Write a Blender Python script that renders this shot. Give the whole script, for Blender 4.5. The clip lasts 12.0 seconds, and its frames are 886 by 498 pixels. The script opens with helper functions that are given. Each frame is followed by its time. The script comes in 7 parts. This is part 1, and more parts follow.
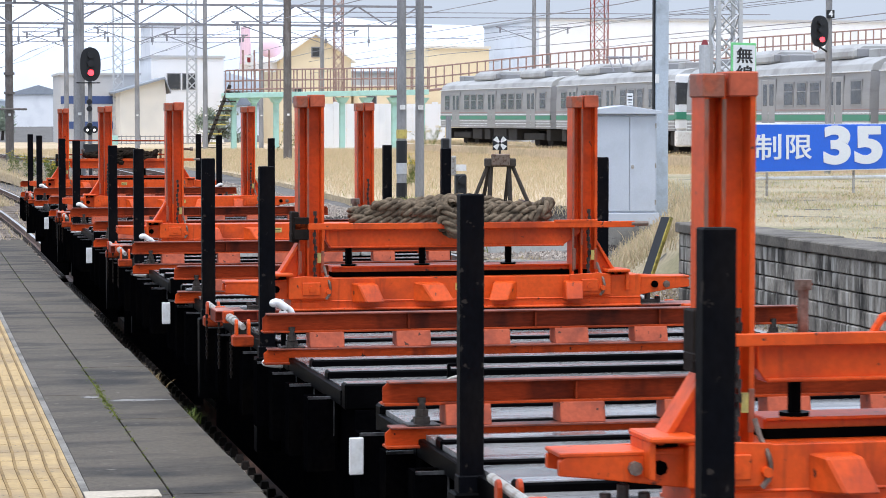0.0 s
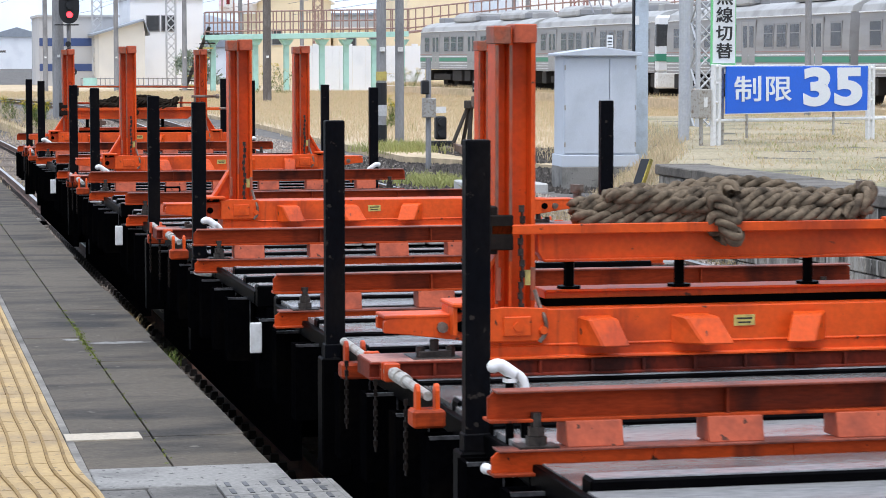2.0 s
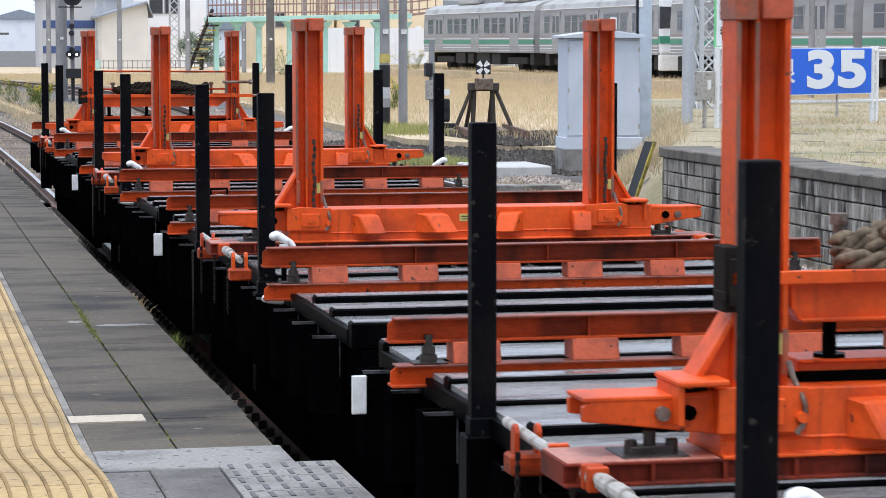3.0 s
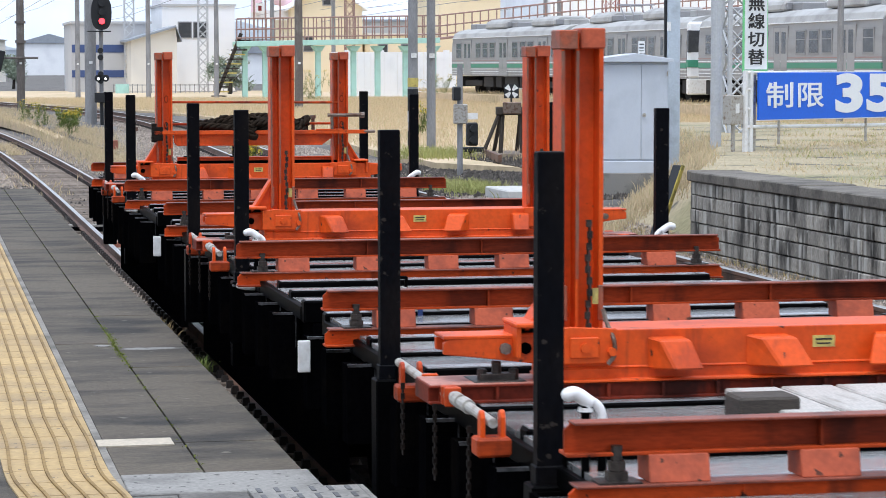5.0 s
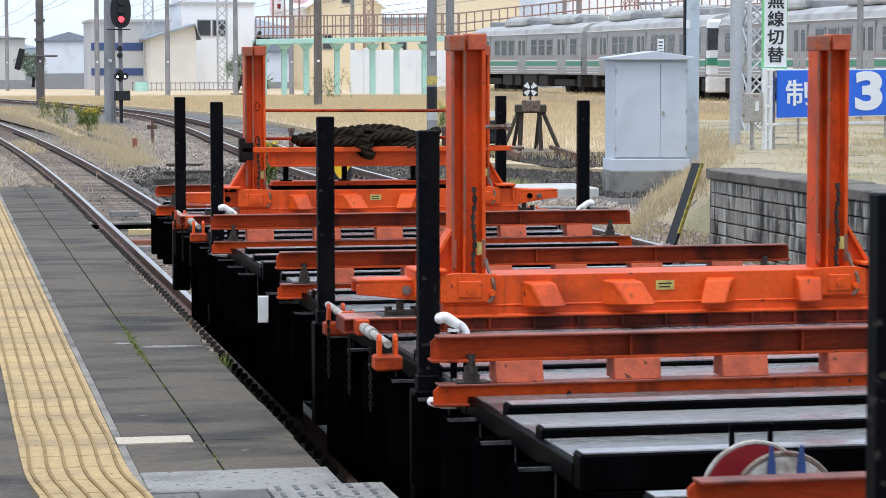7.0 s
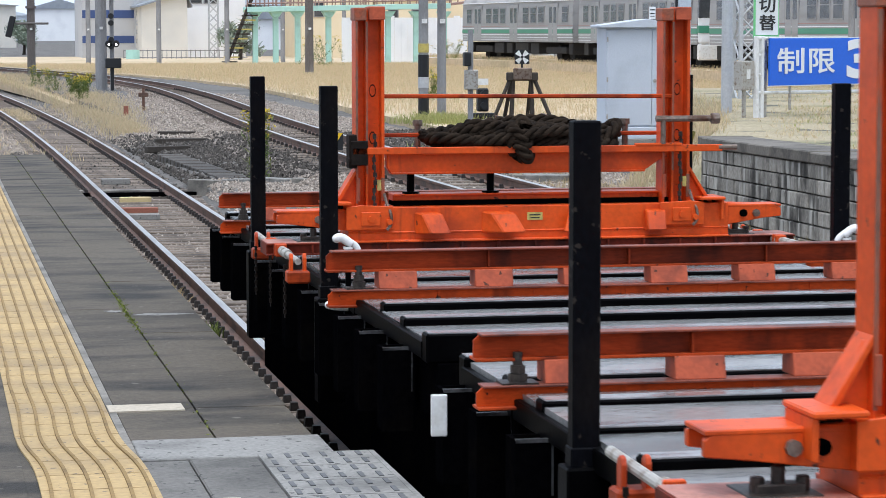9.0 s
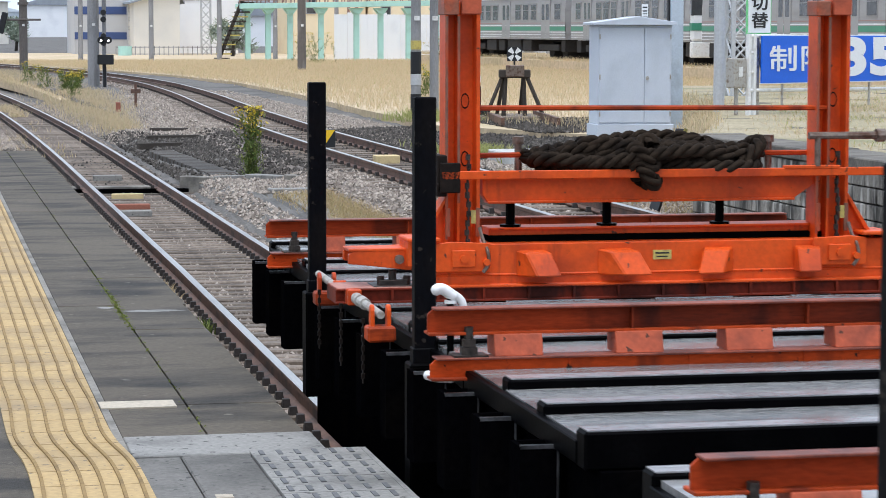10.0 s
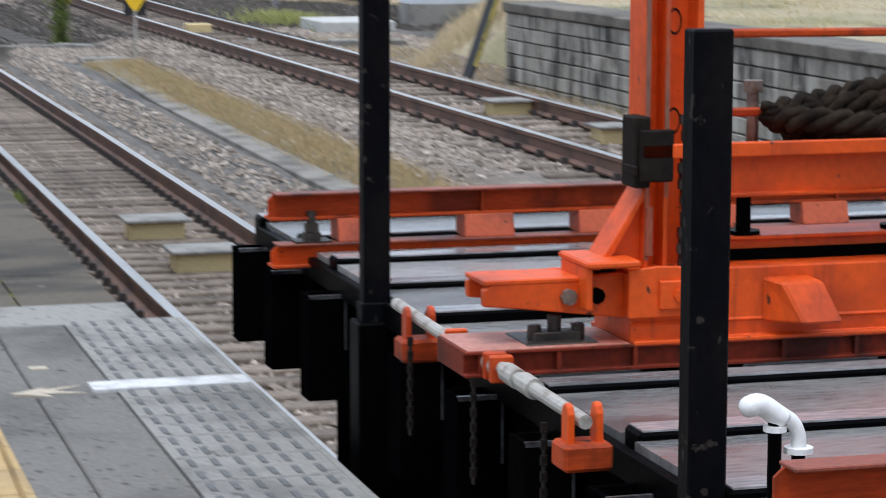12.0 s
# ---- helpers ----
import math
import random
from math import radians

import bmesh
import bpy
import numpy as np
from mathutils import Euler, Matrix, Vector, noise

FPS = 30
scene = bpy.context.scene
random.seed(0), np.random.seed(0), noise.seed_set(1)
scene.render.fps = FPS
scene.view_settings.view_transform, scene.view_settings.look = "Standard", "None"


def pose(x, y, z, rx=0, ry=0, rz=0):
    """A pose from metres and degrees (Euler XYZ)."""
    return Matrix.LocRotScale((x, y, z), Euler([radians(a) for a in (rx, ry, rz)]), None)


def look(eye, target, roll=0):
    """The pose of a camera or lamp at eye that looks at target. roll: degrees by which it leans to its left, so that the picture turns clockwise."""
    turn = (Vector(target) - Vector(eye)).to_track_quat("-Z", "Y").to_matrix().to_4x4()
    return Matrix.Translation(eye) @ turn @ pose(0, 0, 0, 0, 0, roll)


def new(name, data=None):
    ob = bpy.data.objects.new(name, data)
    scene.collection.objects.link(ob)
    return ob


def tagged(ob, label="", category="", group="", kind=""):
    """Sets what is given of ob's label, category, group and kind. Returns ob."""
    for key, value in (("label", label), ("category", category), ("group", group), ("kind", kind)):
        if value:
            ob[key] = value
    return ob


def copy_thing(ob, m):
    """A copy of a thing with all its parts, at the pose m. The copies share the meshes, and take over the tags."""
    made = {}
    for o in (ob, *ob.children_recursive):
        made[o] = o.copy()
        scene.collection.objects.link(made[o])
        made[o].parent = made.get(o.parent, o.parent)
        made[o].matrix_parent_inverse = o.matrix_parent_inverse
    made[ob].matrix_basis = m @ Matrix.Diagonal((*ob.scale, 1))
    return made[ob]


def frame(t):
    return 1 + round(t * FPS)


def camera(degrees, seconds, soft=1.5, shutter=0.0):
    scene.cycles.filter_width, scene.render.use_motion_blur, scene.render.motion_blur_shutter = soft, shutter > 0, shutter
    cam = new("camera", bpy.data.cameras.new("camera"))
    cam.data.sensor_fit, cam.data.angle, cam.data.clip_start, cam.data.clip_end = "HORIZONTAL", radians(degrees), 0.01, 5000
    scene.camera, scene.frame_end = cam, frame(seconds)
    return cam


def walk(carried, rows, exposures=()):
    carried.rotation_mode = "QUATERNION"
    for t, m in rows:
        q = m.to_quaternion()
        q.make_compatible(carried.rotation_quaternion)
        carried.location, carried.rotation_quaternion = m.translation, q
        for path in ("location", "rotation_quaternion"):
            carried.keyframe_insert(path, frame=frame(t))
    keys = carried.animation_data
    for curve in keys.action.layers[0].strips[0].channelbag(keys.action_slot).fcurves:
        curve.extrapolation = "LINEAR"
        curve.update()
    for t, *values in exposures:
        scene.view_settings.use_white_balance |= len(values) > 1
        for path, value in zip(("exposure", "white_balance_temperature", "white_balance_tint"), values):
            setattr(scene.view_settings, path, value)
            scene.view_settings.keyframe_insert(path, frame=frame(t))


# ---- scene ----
EYE = Vector((0.0, 0.0, 2.32))


def aim(yaw, pitch, roll):
    """A pose at the standing place: degrees to the left of the track, up, and lean."""
    a, b = radians(yaw), radians(pitch)
    return look(EYE, EYE + 50 * Vector((-math.sin(a) * math.cos(b), math.cos(a) * math.cos(b), math.sin(b))), roll)


cam = camera(20.206, 12.0, 0.7, 0.25)
walk(cam, [(t, aim(*a)) for t, *a in [
    (0.0, -12.184, -3.026, 0.03), (0.5, -12.463, -3.397, 0.03), (1.0, -12.652, -3.68, 0.02), (1.5, -12.645, -4.054, -0.02),
    (2.0, -12.646, -4.358, -0.01), (2.5, -12.603, -4.707, 0.0), (3.0, -12.568, -4.763, 0.0), (3.2, -12.531, -4.672, -0.02),
    (5.0, -11.919, -4.214, -0.035), (5.5, -11.741, -4.193, -0.04), (6.0, -11.645, -4.137, -0.045), (6.5, -11.518, -4.16, -0.06),
    (7.0, -11.48, -4.262, -0.06), (7.2, -11.473, -4.31, -0.05), (8.8, -11.65, -4.985, -0.03), (9.0, -11.676, -5.001, -0.03),
    (9.5, -11.765, -5.027, 0.01), (10.0, -11.858, -5.069, 0.08), (10.5, -12.052, -5.171, 0.1), (11.0, -12.407, -5.684, 0.05),
    (11.5, -12.856, -6.45, -0.05), (11.6, -13.017, -6.632, -0.02), (11.7, -13.321, -6.872, -0.01), (11.8, -14.057, -7.289, 0.01),
    (11.9, -14.933, -7.553, 0.03), (12.0, -16.175, -8.093, 0.1)]], [(0.0, 0.19, 6050, 12), (2.5, 0.14, 6050, 12), (5.0, 0.12, 6050, 11), (9.0, 0.07, 6050, 10), (11.5, 0.05, 6050, 10), (12.0, -0.03, 6080, 10)])

# ---- light ----
world = bpy.data.worlds.new("overcast")
scene.world = world
world.use_nodes = True
wn, wl = world.node_tree.nodes, world.node_tree.links
bg = wn["Background"]
sky = wn.new("ShaderNodeTexSky")
sky.sky_type, sky.sun_disc = "NISHITA", False
sky.sun_elevation, sky.sun_rotation = radians(72), radians(208)
sky.air_density, sky.dust_density, sky.ozone_density = 1.0, 4.0, 1.5
haze = wn.new("ShaderNodeMix")
haze.data_type = "RGBA"
haze.inputs["Factor"].default_value = 0.72
haze.inputs["B"].default_value = (8.9, 9.75, 10.9, 1)
wl.new(sky.outputs[0], haze.inputs["A"])
# overcast: brighter towards the zenith than at the horizon
lift, part_z, ramp_z = wn.new("ShaderNodeVectorMath"), wn.new("ShaderNodeSeparateXYZ"), wn.new("ShaderNodeMapRange")
where = wn.new("ShaderNodeTexCoord")
wl.new(where.outputs["Generated"], part_z.inputs[0])
wl.new(part_z.outputs["Z"], ramp_z.inputs["Value"])
ramp_z.inputs["From Min"].default_value, ramp_z.inputs["From Max"].default_value = 0.05, 1.0
ramp_z.inputs["To Min"].default_value, ramp_z.inputs["To Max"].default_value = 0.88, 1.95
lift.operation = "SCALE"
wl.new(haze.outputs["Result"], lift.inputs[0])
wl.new(ramp_z.outputs[0], lift.inputs["Scale"])
wl.new(lift.outputs[0], bg.inputs[0])
bg.inputs[1].default_value = 0.094
sun = new("sun", bpy.data.lights.new("sun", "SUN"))
sun.data.energy, sun.data.angle, sun.data.color = 1.65, radians(22), (1.0, 0.98, 0.95)
sun.matrix_world = look((0, 0, 60), (9.2, 17.2, 0))


# ---- materials ----
def mat(name, color, rough=0.6, metal=0.0, vary=0.25, scale=6.0, fine=60.0, bump=0.1, second=None, amount=0.5, spec=0.5, stretch=(1, 1, 1), pieces=0.0, coords="Object", chips=None, drips=None):
    """Base colour broken by broad stains and fine grain; second: a stain colour that shows in patches."""
    m = bpy.data.materials.new(name)
    m.use_nodes = True
    n, l = m.node_tree.nodes, m.node_tree.links
    b = n["Principled BSDF"]
    b.inputs["Roughness"].default_value, b.inputs["Metallic"].default_value = rough, metal
    b.inputs["Specular IOR Level"].default_value = spec
    tc, mp = n.new("ShaderNodeTexCoord"), n.new("ShaderNodeMapping")
    mp.inputs["Scale"].default_value = stretch
    if coords == "World":
        tc, coords = n.new("ShaderNodeNewGeometry"), "Position"
    l.new(tc.outputs[coords], mp.inputs[0])
    broad, grain = n.new("ShaderNodeTexNoise"), n.new("ShaderNodeTexNoise")
    for tex, sc, de in ((broad, scale, 5), (grain, fine, 3)):
        tex.inputs["Scale"].default_value, tex.inputs["Detail"].default_value = sc, de
        l.new(mp.outputs[0], tex.inputs["Vector"])
    mix = n.new("ShaderNodeMix")
    mix.data_type = "RGBA"
    mix.inputs["A"].default_value = (*color, 1)
    mix.inputs["B"].default_value = (*(second or [c * (1 - vary) for c in color]), 1)
    ramp = n.new("ShaderNodeMapRange")
    ramp.inputs["From Min"].default_value, ramp.inputs["From Max"].default_value = 0.62 - 0.3 * amount, 0.82 - 0.3 * amount
    l.new(broad.outputs["Fac"], ramp.inputs["Value"])
    l.new(ramp.outputs[0], mix.inputs["Factor"])
    hsv = n.new("ShaderNodeHueSaturation")
    val = n.new("ShaderNodeMapRange")
    val.inputs["To Min"].default_value, val.inputs["To Max"].default_value = 1 - vary, 1 + vary
    val.inputs["From Min"].default_value, val.inputs["From Max"].default_value = 0.3, 0.7
    l.new(grain.outputs["Fac"], val.inputs["Value"])
    if pieces:
        info, add, pr = n.new("ShaderNodeObjectInfo"), n.new("ShaderNodeMath"), n.new("ShaderNodeMapRange")
        add.operation = "MULTIPLY"
        pr.inputs["To Min"].default_value, pr.inputs["To Max"].default_value = 1 - pieces, 1 + pieces
        l.new(info.outputs["Random"], pr.inputs["Value"])
        l.new(pr.outputs[0], add.inputs[0])
        l.new(val.outputs[0], add.inputs[1])
        l.new(add.outputs[0], hsv.inputs["Value"])
    else:
        l.new(val.outputs[0], hsv.inputs["Value"])
    l.new(mix.outputs["Result"], hsv.inputs["Color"])
    l.new(hsv.outputs[0], b.inputs["Base Color"])
    if chips:
        # small spots of another colour: (colour, scale, threshold)
        spot, lim, over = n.new("ShaderNodeTexNoise"), n.new("ShaderNodeMapRange"), n.new("ShaderNodeMix")
        spot.inputs["Scale"].default_value, spot.inputs["Detail"].default_value = chips[1], 6
        l.new(tc.outputs[coords], spot.inputs["Vector"])
        lim.inputs["From Min"].default_value, lim.inputs["From Max"].default_value = chips[2], chips[2] + 0.035
        l.new(spot.outputs["Fac"], lim.inputs["Value"])
        over.data_type = "RGBA"
        over.inputs["B"].default_value = (*chips[0], 1)
        l.new(hsv.outputs[0], over.inputs["A"])
        l.new(lim.outputs[0], over.inputs["Factor"])
        l.new(over.outputs["Result"], b.inputs["Base Color"])
    if drips:
        # long streaks down the face: (colour, across, down, threshold, strength)
        run, squash, lim, gain, over = n.new("ShaderNodeTexNoise"), n.new("ShaderNodeMapping"), n.new("ShaderNodeMapRange"), n.new("ShaderNodeMath"), n.new("ShaderNodeMix")
        squash.inputs["Scale"].default_value = (drips[1], drips[1], drips[2])
        run.inputs["Scale"].default_value, run.inputs["Detail"].default_value = 1.0, 5
        l.new(tc.outputs[coords], squash.inputs[0])
        l.new(squash.outputs[0], run.inputs["Vector"])
        lim.inputs["From Min"].default_value, lim.inputs["From Max"].default_value = drips[3], drips[3] + 0.12
        l.new(run.outputs["Fac"], lim.inputs["Value"])
        gain.operation = "MULTIPLY"
        gain.inputs[1].default_value = drips[4]
        l.new(lim.outputs[0], gain.inputs[0])
        over.data_type = "RGBA"
        over.inputs["B"].default_value = (*drips[0], 1)
        l.new(b.inputs["Base Color"].links[0].from_socket, over.inputs["A"])
        l.new(gain.outputs[0], over.inputs["Factor"])
        l.new(over.outputs["Result"], b.inputs["Base Color"])
    if bump:
        bp = n.new("ShaderNodeBump")
        bp.inputs["Strength"].default_value, bp.inputs["Distance"].default_value = bump, 0.01
        l.new(grain.outputs["Fac"], bp.inputs["Height"])
        l.new(bp.outputs[0], b.inputs["Normal"])
    return m


def glow(name, color, strength):
    m = bpy.data.materials.new(name)
    m.use_nodes = True
    b = m.node_tree.nodes["Principled BSDF"]
    b.inputs["Base Color"].default_value = (*color, 1)
    b.inputs["Emission Color"].default_value, b.inputs["Emission Strength"].default_value = (*color, 1), strength
    return m


def islands(name, colors, rough=0.9, thin=0.0):
    """For joined small pieces: each island takes its own tone."""
    m = bpy.data.materials.new(name)
    m.use_nodes = True
    n, l = m.node_tree.nodes, m.node_tree.links
    g, r = n.new("ShaderNodeNewGeometry"), n.new("ShaderNodeValToRGB")
    while len(r.color_ramp.elements) < len(colors):
        r.color_ramp.elements.new(0.5)
    for i, c in enumerate(colors):
        r.color_ramp.elements[i].position, r.color_ramp.elements[i].color = i / max(1, len(colors) - 1), (*c, 1)
    l.new(g.outputs["Random Per Island"], r.inputs[0])
    l.new(r.outputs[0], n["Principled BSDF"].inputs["Base Color"])
    n["Principled BSDF"].inputs["Roughness"].default_value = rough
    n["Principled BSDF"].inputs["Specular IOR Level"].default_value = 0.25
    if thin:
        # dry blades let light through
        tr, mx = n.new("ShaderNodeBsdfTranslucent"), n.new("ShaderNodeMixShader")
        l.new(r.outputs[0], tr.inputs["Color"])
        mx.inputs[0].default_value = thin
        l.new(n["Principled BSDF"].outputs[0], mx.inputs[1])
        l.new(tr.outputs[0], mx.inputs[2])
        l.new(mx.outputs[0], n["Material Output"].inputs["Surface"])
    return m


ORANGE = mat("orange_paint", (0.68, 0.084, 0.008), 0.42, 0, 0.1, 3.2, 45, 0.06, (0.40, 0.048, 0.010), 0.44, spec=0.3, chips=((0.10, 0.030, 0.016), 22, 0.675), drips=((0.20, 0.032, 0.012), 26, 2.6, 0.60, 0.4))
DULL = mat("worn_orange", (0.42, 0.054, 0.009), 0.5, 0, 0.16, 4.5, 50, 0.1, (0.16, 0.026, 0.010), 0.5, spec=0.15, stretch=(0.6, 1, 2.5), chips=((0.05, 0.016, 0.010), 24, 0.66), drips=((0.09, 0.018, 0.010), 9, 3.0, 0.56, 0.7))
BEAMW = mat("worn_orange_web", (0.52, 0.062, 0.008), 0.55, 0, 0.16, 1.1, 50, 0.08, (0.16, 0.025, 0.009), 0.42, spec=0.12, stretch=(0.8, 1, 2.5), chips=((0.05, 0.016, 0.010), 24, 0.68), drips=((0.06, 0.015, 0.009), 7, 3.0, 0.58, 0.6))
FLANGE = mat("faded_flange", (0.24, 0.060, 0.034), 0.45, 0.05, 0.2, 6, 60, 0.1, (0.08, 0.024, 0.016), 0.5, spec=0.35)
FADED = mat("faded_pink_plate", (0.46, 0.20, 0.15), 0.5, 0.05, 0.2, 7, 60, 0.1, (0.34, 0.07, 0.035), 0.5, spec=0.5)
# soot patches plus the top flange's shade, both put into the web colour
BEAMG = mat("sooty_shaded_web", (0.36, 0.045, 0.009), 0.55, 0, 0.2, 0.9, 40, 0.1, (0.022, 0.009, 0.007), 0.62, spec=0.12, stretch=(0.6, 1, 3), drips=((0.012, 0.007, 0.006), 5, 2.0, 0.52, 0.6))
# red of the base channel, darkened for its shade below the main beam
RUSTRED = mat("rust_red_shaded_channel", (0.17, 0.022, 0.009), 0.55, 0, 0.2, 4.0, 50, 0.1, (0.05, 0.011, 0.007), 0.55, spec=0.15, drips=((0.03, 0.010, 0.008), 12, 5.0, 0.54, 0.8))
SCUFFED = mat("scuffed_edge", (0.22, 0.095, 0.06), 0.5, 0.1, 0.25, 14, 80, 0.1, (0.44, 0.065, 0.015), 0.6, stretch=(1, 1, 0.25))
CAPB = mat("brown_worn_cap", (0.27, 0.085, 0.045), 0.5, 0, 0.2, 14, 80, 0.1, (0.40, 0.07, 0.02), 0.4)
DSTEEL = mat("dark_oily_steel", (0.055, 0.045, 0.038), 0.45, 0.5, 0.3, 20, 90, 0.15, (0.02, 0.016, 0.014), 0.5)
RIM = mat("pocket_rim_glint", (0.10, 0.10, 0.104), 0.3, 0.3, 0.4, 16, 70, 0.05, (0.012, 0.012, 0.013), 0.5, spec=0.7)
PINK = mat("faded_orange", (0.48, 0.100, 0.045), 0.6, 0, 0.12, 9, 60, 0.08, (0.28, 0.065, 0.035), 0.45, spec=0.3, chips=((0.10, 0.035, 0.02), 30, 0.66))
BLACK = mat("black_paint", (0.0013, 0.0013, 0.0016), 0.4, 0, 0.3, 5, 70, 0.1, (0.0028, 0.0028, 0.003), 0.35, spec=0.02)
# near-black for sooty steel, and for strips and plates standing in for shade
PITCH = mat("sooty_steel_and_shade", (0.0016, 0.0016, 0.002), 0.8, 0, 0.3, 5, 40, 0.1, (0.003, 0.0026, 0.0024), 0.4, spec=0.0)
DECK = mat("wet_deck_plate", (0.26, 0.256, 0.250), 0.22, 0.1, 0.22, 2.2, 35, 0.03, (0.09, 0.09, 0.092), 0.5, spec=0.9, stretch=(0.5, 2, 1), pieces=0.3)
STAKE = mat("stake_paint", (0.0028, 0.0031, 0.0045), 0.5, 0, 0.3, 6, 70, 0.12, (0.007, 0.006, 0.006), 0.4, spec=0.05, stretch=(1, 1, 0.5), chips=((0.035, 0.029, 0.025), 24, 0.63))
CLAMPB = mat("oily_block_and_recess_shade", (0.014, 0.010, 0.008), 0.7, 0, 0.3, 8, 40, 0.2, None, 0.5, spec=0.1)
STEEL = mat("rusty_steel", (0.20, 0.155, 0.125), 0.5, 0.5, 0.25, 20, 90, 0.15, (0.10, 0.05, 0.03), 0.5)
GALV = mat("pale_pipe", (0.42, 0.40, 0.36), 0.5, 0.2, 0.15, 20, 90, 0.1, (0.20, 0.15, 0.11), 0.4)
WHITE = mat("white_paint", (0.78, 0.78, 0.76), 0.45, 0, 0.06, 12, 60, 0.03, (0.62, 0.60, 0.56), 0.35)
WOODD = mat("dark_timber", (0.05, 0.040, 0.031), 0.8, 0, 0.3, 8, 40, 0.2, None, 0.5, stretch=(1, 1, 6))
ROPE_TAN = mat("hemp_rope", (0.17, 0.130, 0.088), 0.9, 0, 0.3, 14, 60, 0.3, (0.060, 0.046, 0.032), 0.55, spec=0.15)
ROPE_DARK = mat("dark_rope", (0.026, 0.018, 0.012), 0.9, 0, 0.3, 14, 60, 0.3, (0.011, 0.008, 0.006), 0.5, spec=0.1)
LABELY = mat("yellow_plate", (0.55, 0.45, 0.12), 0.5, 0, 0.1, 30, 90, 0, (0.35, 0.26, 0.09), 0.4)
REDD = mat("dark_red_reflector", (0.20, 0.010, 0.014), 0.35, 0, 0.1, 12, 60, 0, None)
BLUEP = mat("blue_prong", (0.02, 0.045, 0.16), 0.5, 0, 0.1, 12, 60, 0, None)
RAILTOP = mat("polished_rail", (0.62, 0.60, 0.57), 0.28, 0.9, 0.08, 6, 80, 0.02, (0.42, 0.40, 0.38), 0.3, stretch=(1, 0.1, 1))
RAILSIDE = mat("rail_rust", (0.15, 0.080, 0.054), 0.65, 0.1, 0.25, 4, 40, 0.15, (0.06, 0.038, 0.029), 0.5)
SLEEPER = mat("weathered_sleeper", (0.175, 0.140, 0.110), 0.85, 0, 0.25, 5, 30, 0.2, (0.078, 0.059, 0.045), 0.5, pieces=0.3)
ASPH = mat("platform_asphalt", (0.098, 0.081, 0.060), 0.72, 0, 0.26, 1.7, 55, 0.3, (0.030, 0.0265, 0.022), 0.56, spec=0.25, stretch=(0.75, 1.9, 1), pieces=0.09, coords="World", chips=((0.15, 0.132, 0.108), 14, 0.66))
CONC = mat("worn_concrete", (0.225, 0.208, 0.18), 0.88, 0, 0.2, 2.5, 40, 0.25, (0.095, 0.087, 0.075), 0.55)
PALE = mat("pale_concrete", (0.255, 0.245, 0.225), 0.8, 0, 0.18, 3, 50, 0.15, (0.15, 0.144, 0.132), 0.5, chips=((0.08, 0.077, 0.07), 26, 0.63))
BRIGHTC = mat("bright_concrete", (0.50, 0.495, 0.47), 0.85, 0, 0.12, 3, 50, 0.15, (0.36, 0.355, 0.34), 0.4)
YELLOW = mat("tactile_yellow", (0.430, 0.300, 0.135), 0.75, 0, 0.12, 2.5, 40, 0.08, (0.315, 0.225, 0.117), 0.55, pieces=0.09, chips=((0.180, 0.135, 0.081), 30, 0.65))
RIBY = mat("tactile_rib", (0.26, 0.165, 0.055), 0.75, 0, 0.14, 6, 40, 0.05, (0.17, 0.105, 0.036), 0.5)
MARK = mat("cream_marking", (0.46, 0.40, 0.31), 0.75, 0, 0.14, 9, 60, 0.05, (0.33, 0.28, 0.21), 0.45)
SOIL = mat("ground_soil", (0.135, 0.125, 0.112), 0.95, 0, 0.35, 0.5, 14, 0.5, (0.075, 0.07, 0.065), 0.5)
BALL = mat("ballast_bed", (0.215, 0.180, 0.150), 0.95, 0, 0.4, 1.2, 26, 0.8, (0.105, 0.087, 0.073), 0.5)
STONES = islands("ballast_stones", [(0.135, 0.112, 0.092), (0.400, 0.340, 0.285), (0.235, 0.198, 0.165), (0.540, 0.470, 0.400), (0.185, 0.148, 0.118)])
STONED = islands("sooty_stones", [(0.020, 0.018, 0.016), (0.095, 0.084, 0.074), (0.045, 0.040, 0.035), (0.16, 0.142, 0.125), (0.032, 0.028, 0.024)])
STRAW = islands("dry_grass", [(0.66, 0.52, 0.34), (0.59, 0.46, 0.28), (0.68, 0.55, 0.37), (0.50, 0.43, 0.24), (0.62, 0.47, 0.31)], thin=0.4)
GREEN = islands("weed_leaves", [(0.09, 0.15, 0.035), (0.14, 0.18, 0.045), (0.20, 0.22, 0.06), (0.07, 0.11, 0.03)])
GOLD = islands("goldenrod_flowers", [(0.62, 0.46, 0.04), (0.50, 0.40, 0.06)])
BLOCK = mat("wall_blocks", (0.30, 0.275, 0.235), 0.9, 0, 0.3, 2.2, 30, 0.3, (0.050, 0.045, 0.038), 0.60, stretch=(1, 2.4, 0.8), pieces=0.34, coords="World", chips=((0.40, 0.385, 0.34), 9, 0.67), drips=((0.50, 0.48, 0.43), 9, 1.3, 0.53, 0.9))
CABIN = mat("grey_cabinet_paint", (0.56, 0.60, 0.66), 0.5, 0, 0.05, 1.5, 50, 0.02, (0.48, 0.52, 0.57), 0.4)
POSTB = mat("pale_blue_steel", (0.48, 0.54, 0.60), 0.5, 0.1, 0.08, 4, 50, 0.03, (0.38, 0.42, 0.46), 0.4)
POLE = mat("concrete_pole", (0.28, 0.28, 0.285), 0.85, 0, 0.12, 3, 40, 0.1, (0.19, 0.19, 0.19), 0.5, stretch=(1, 1, 0.3))
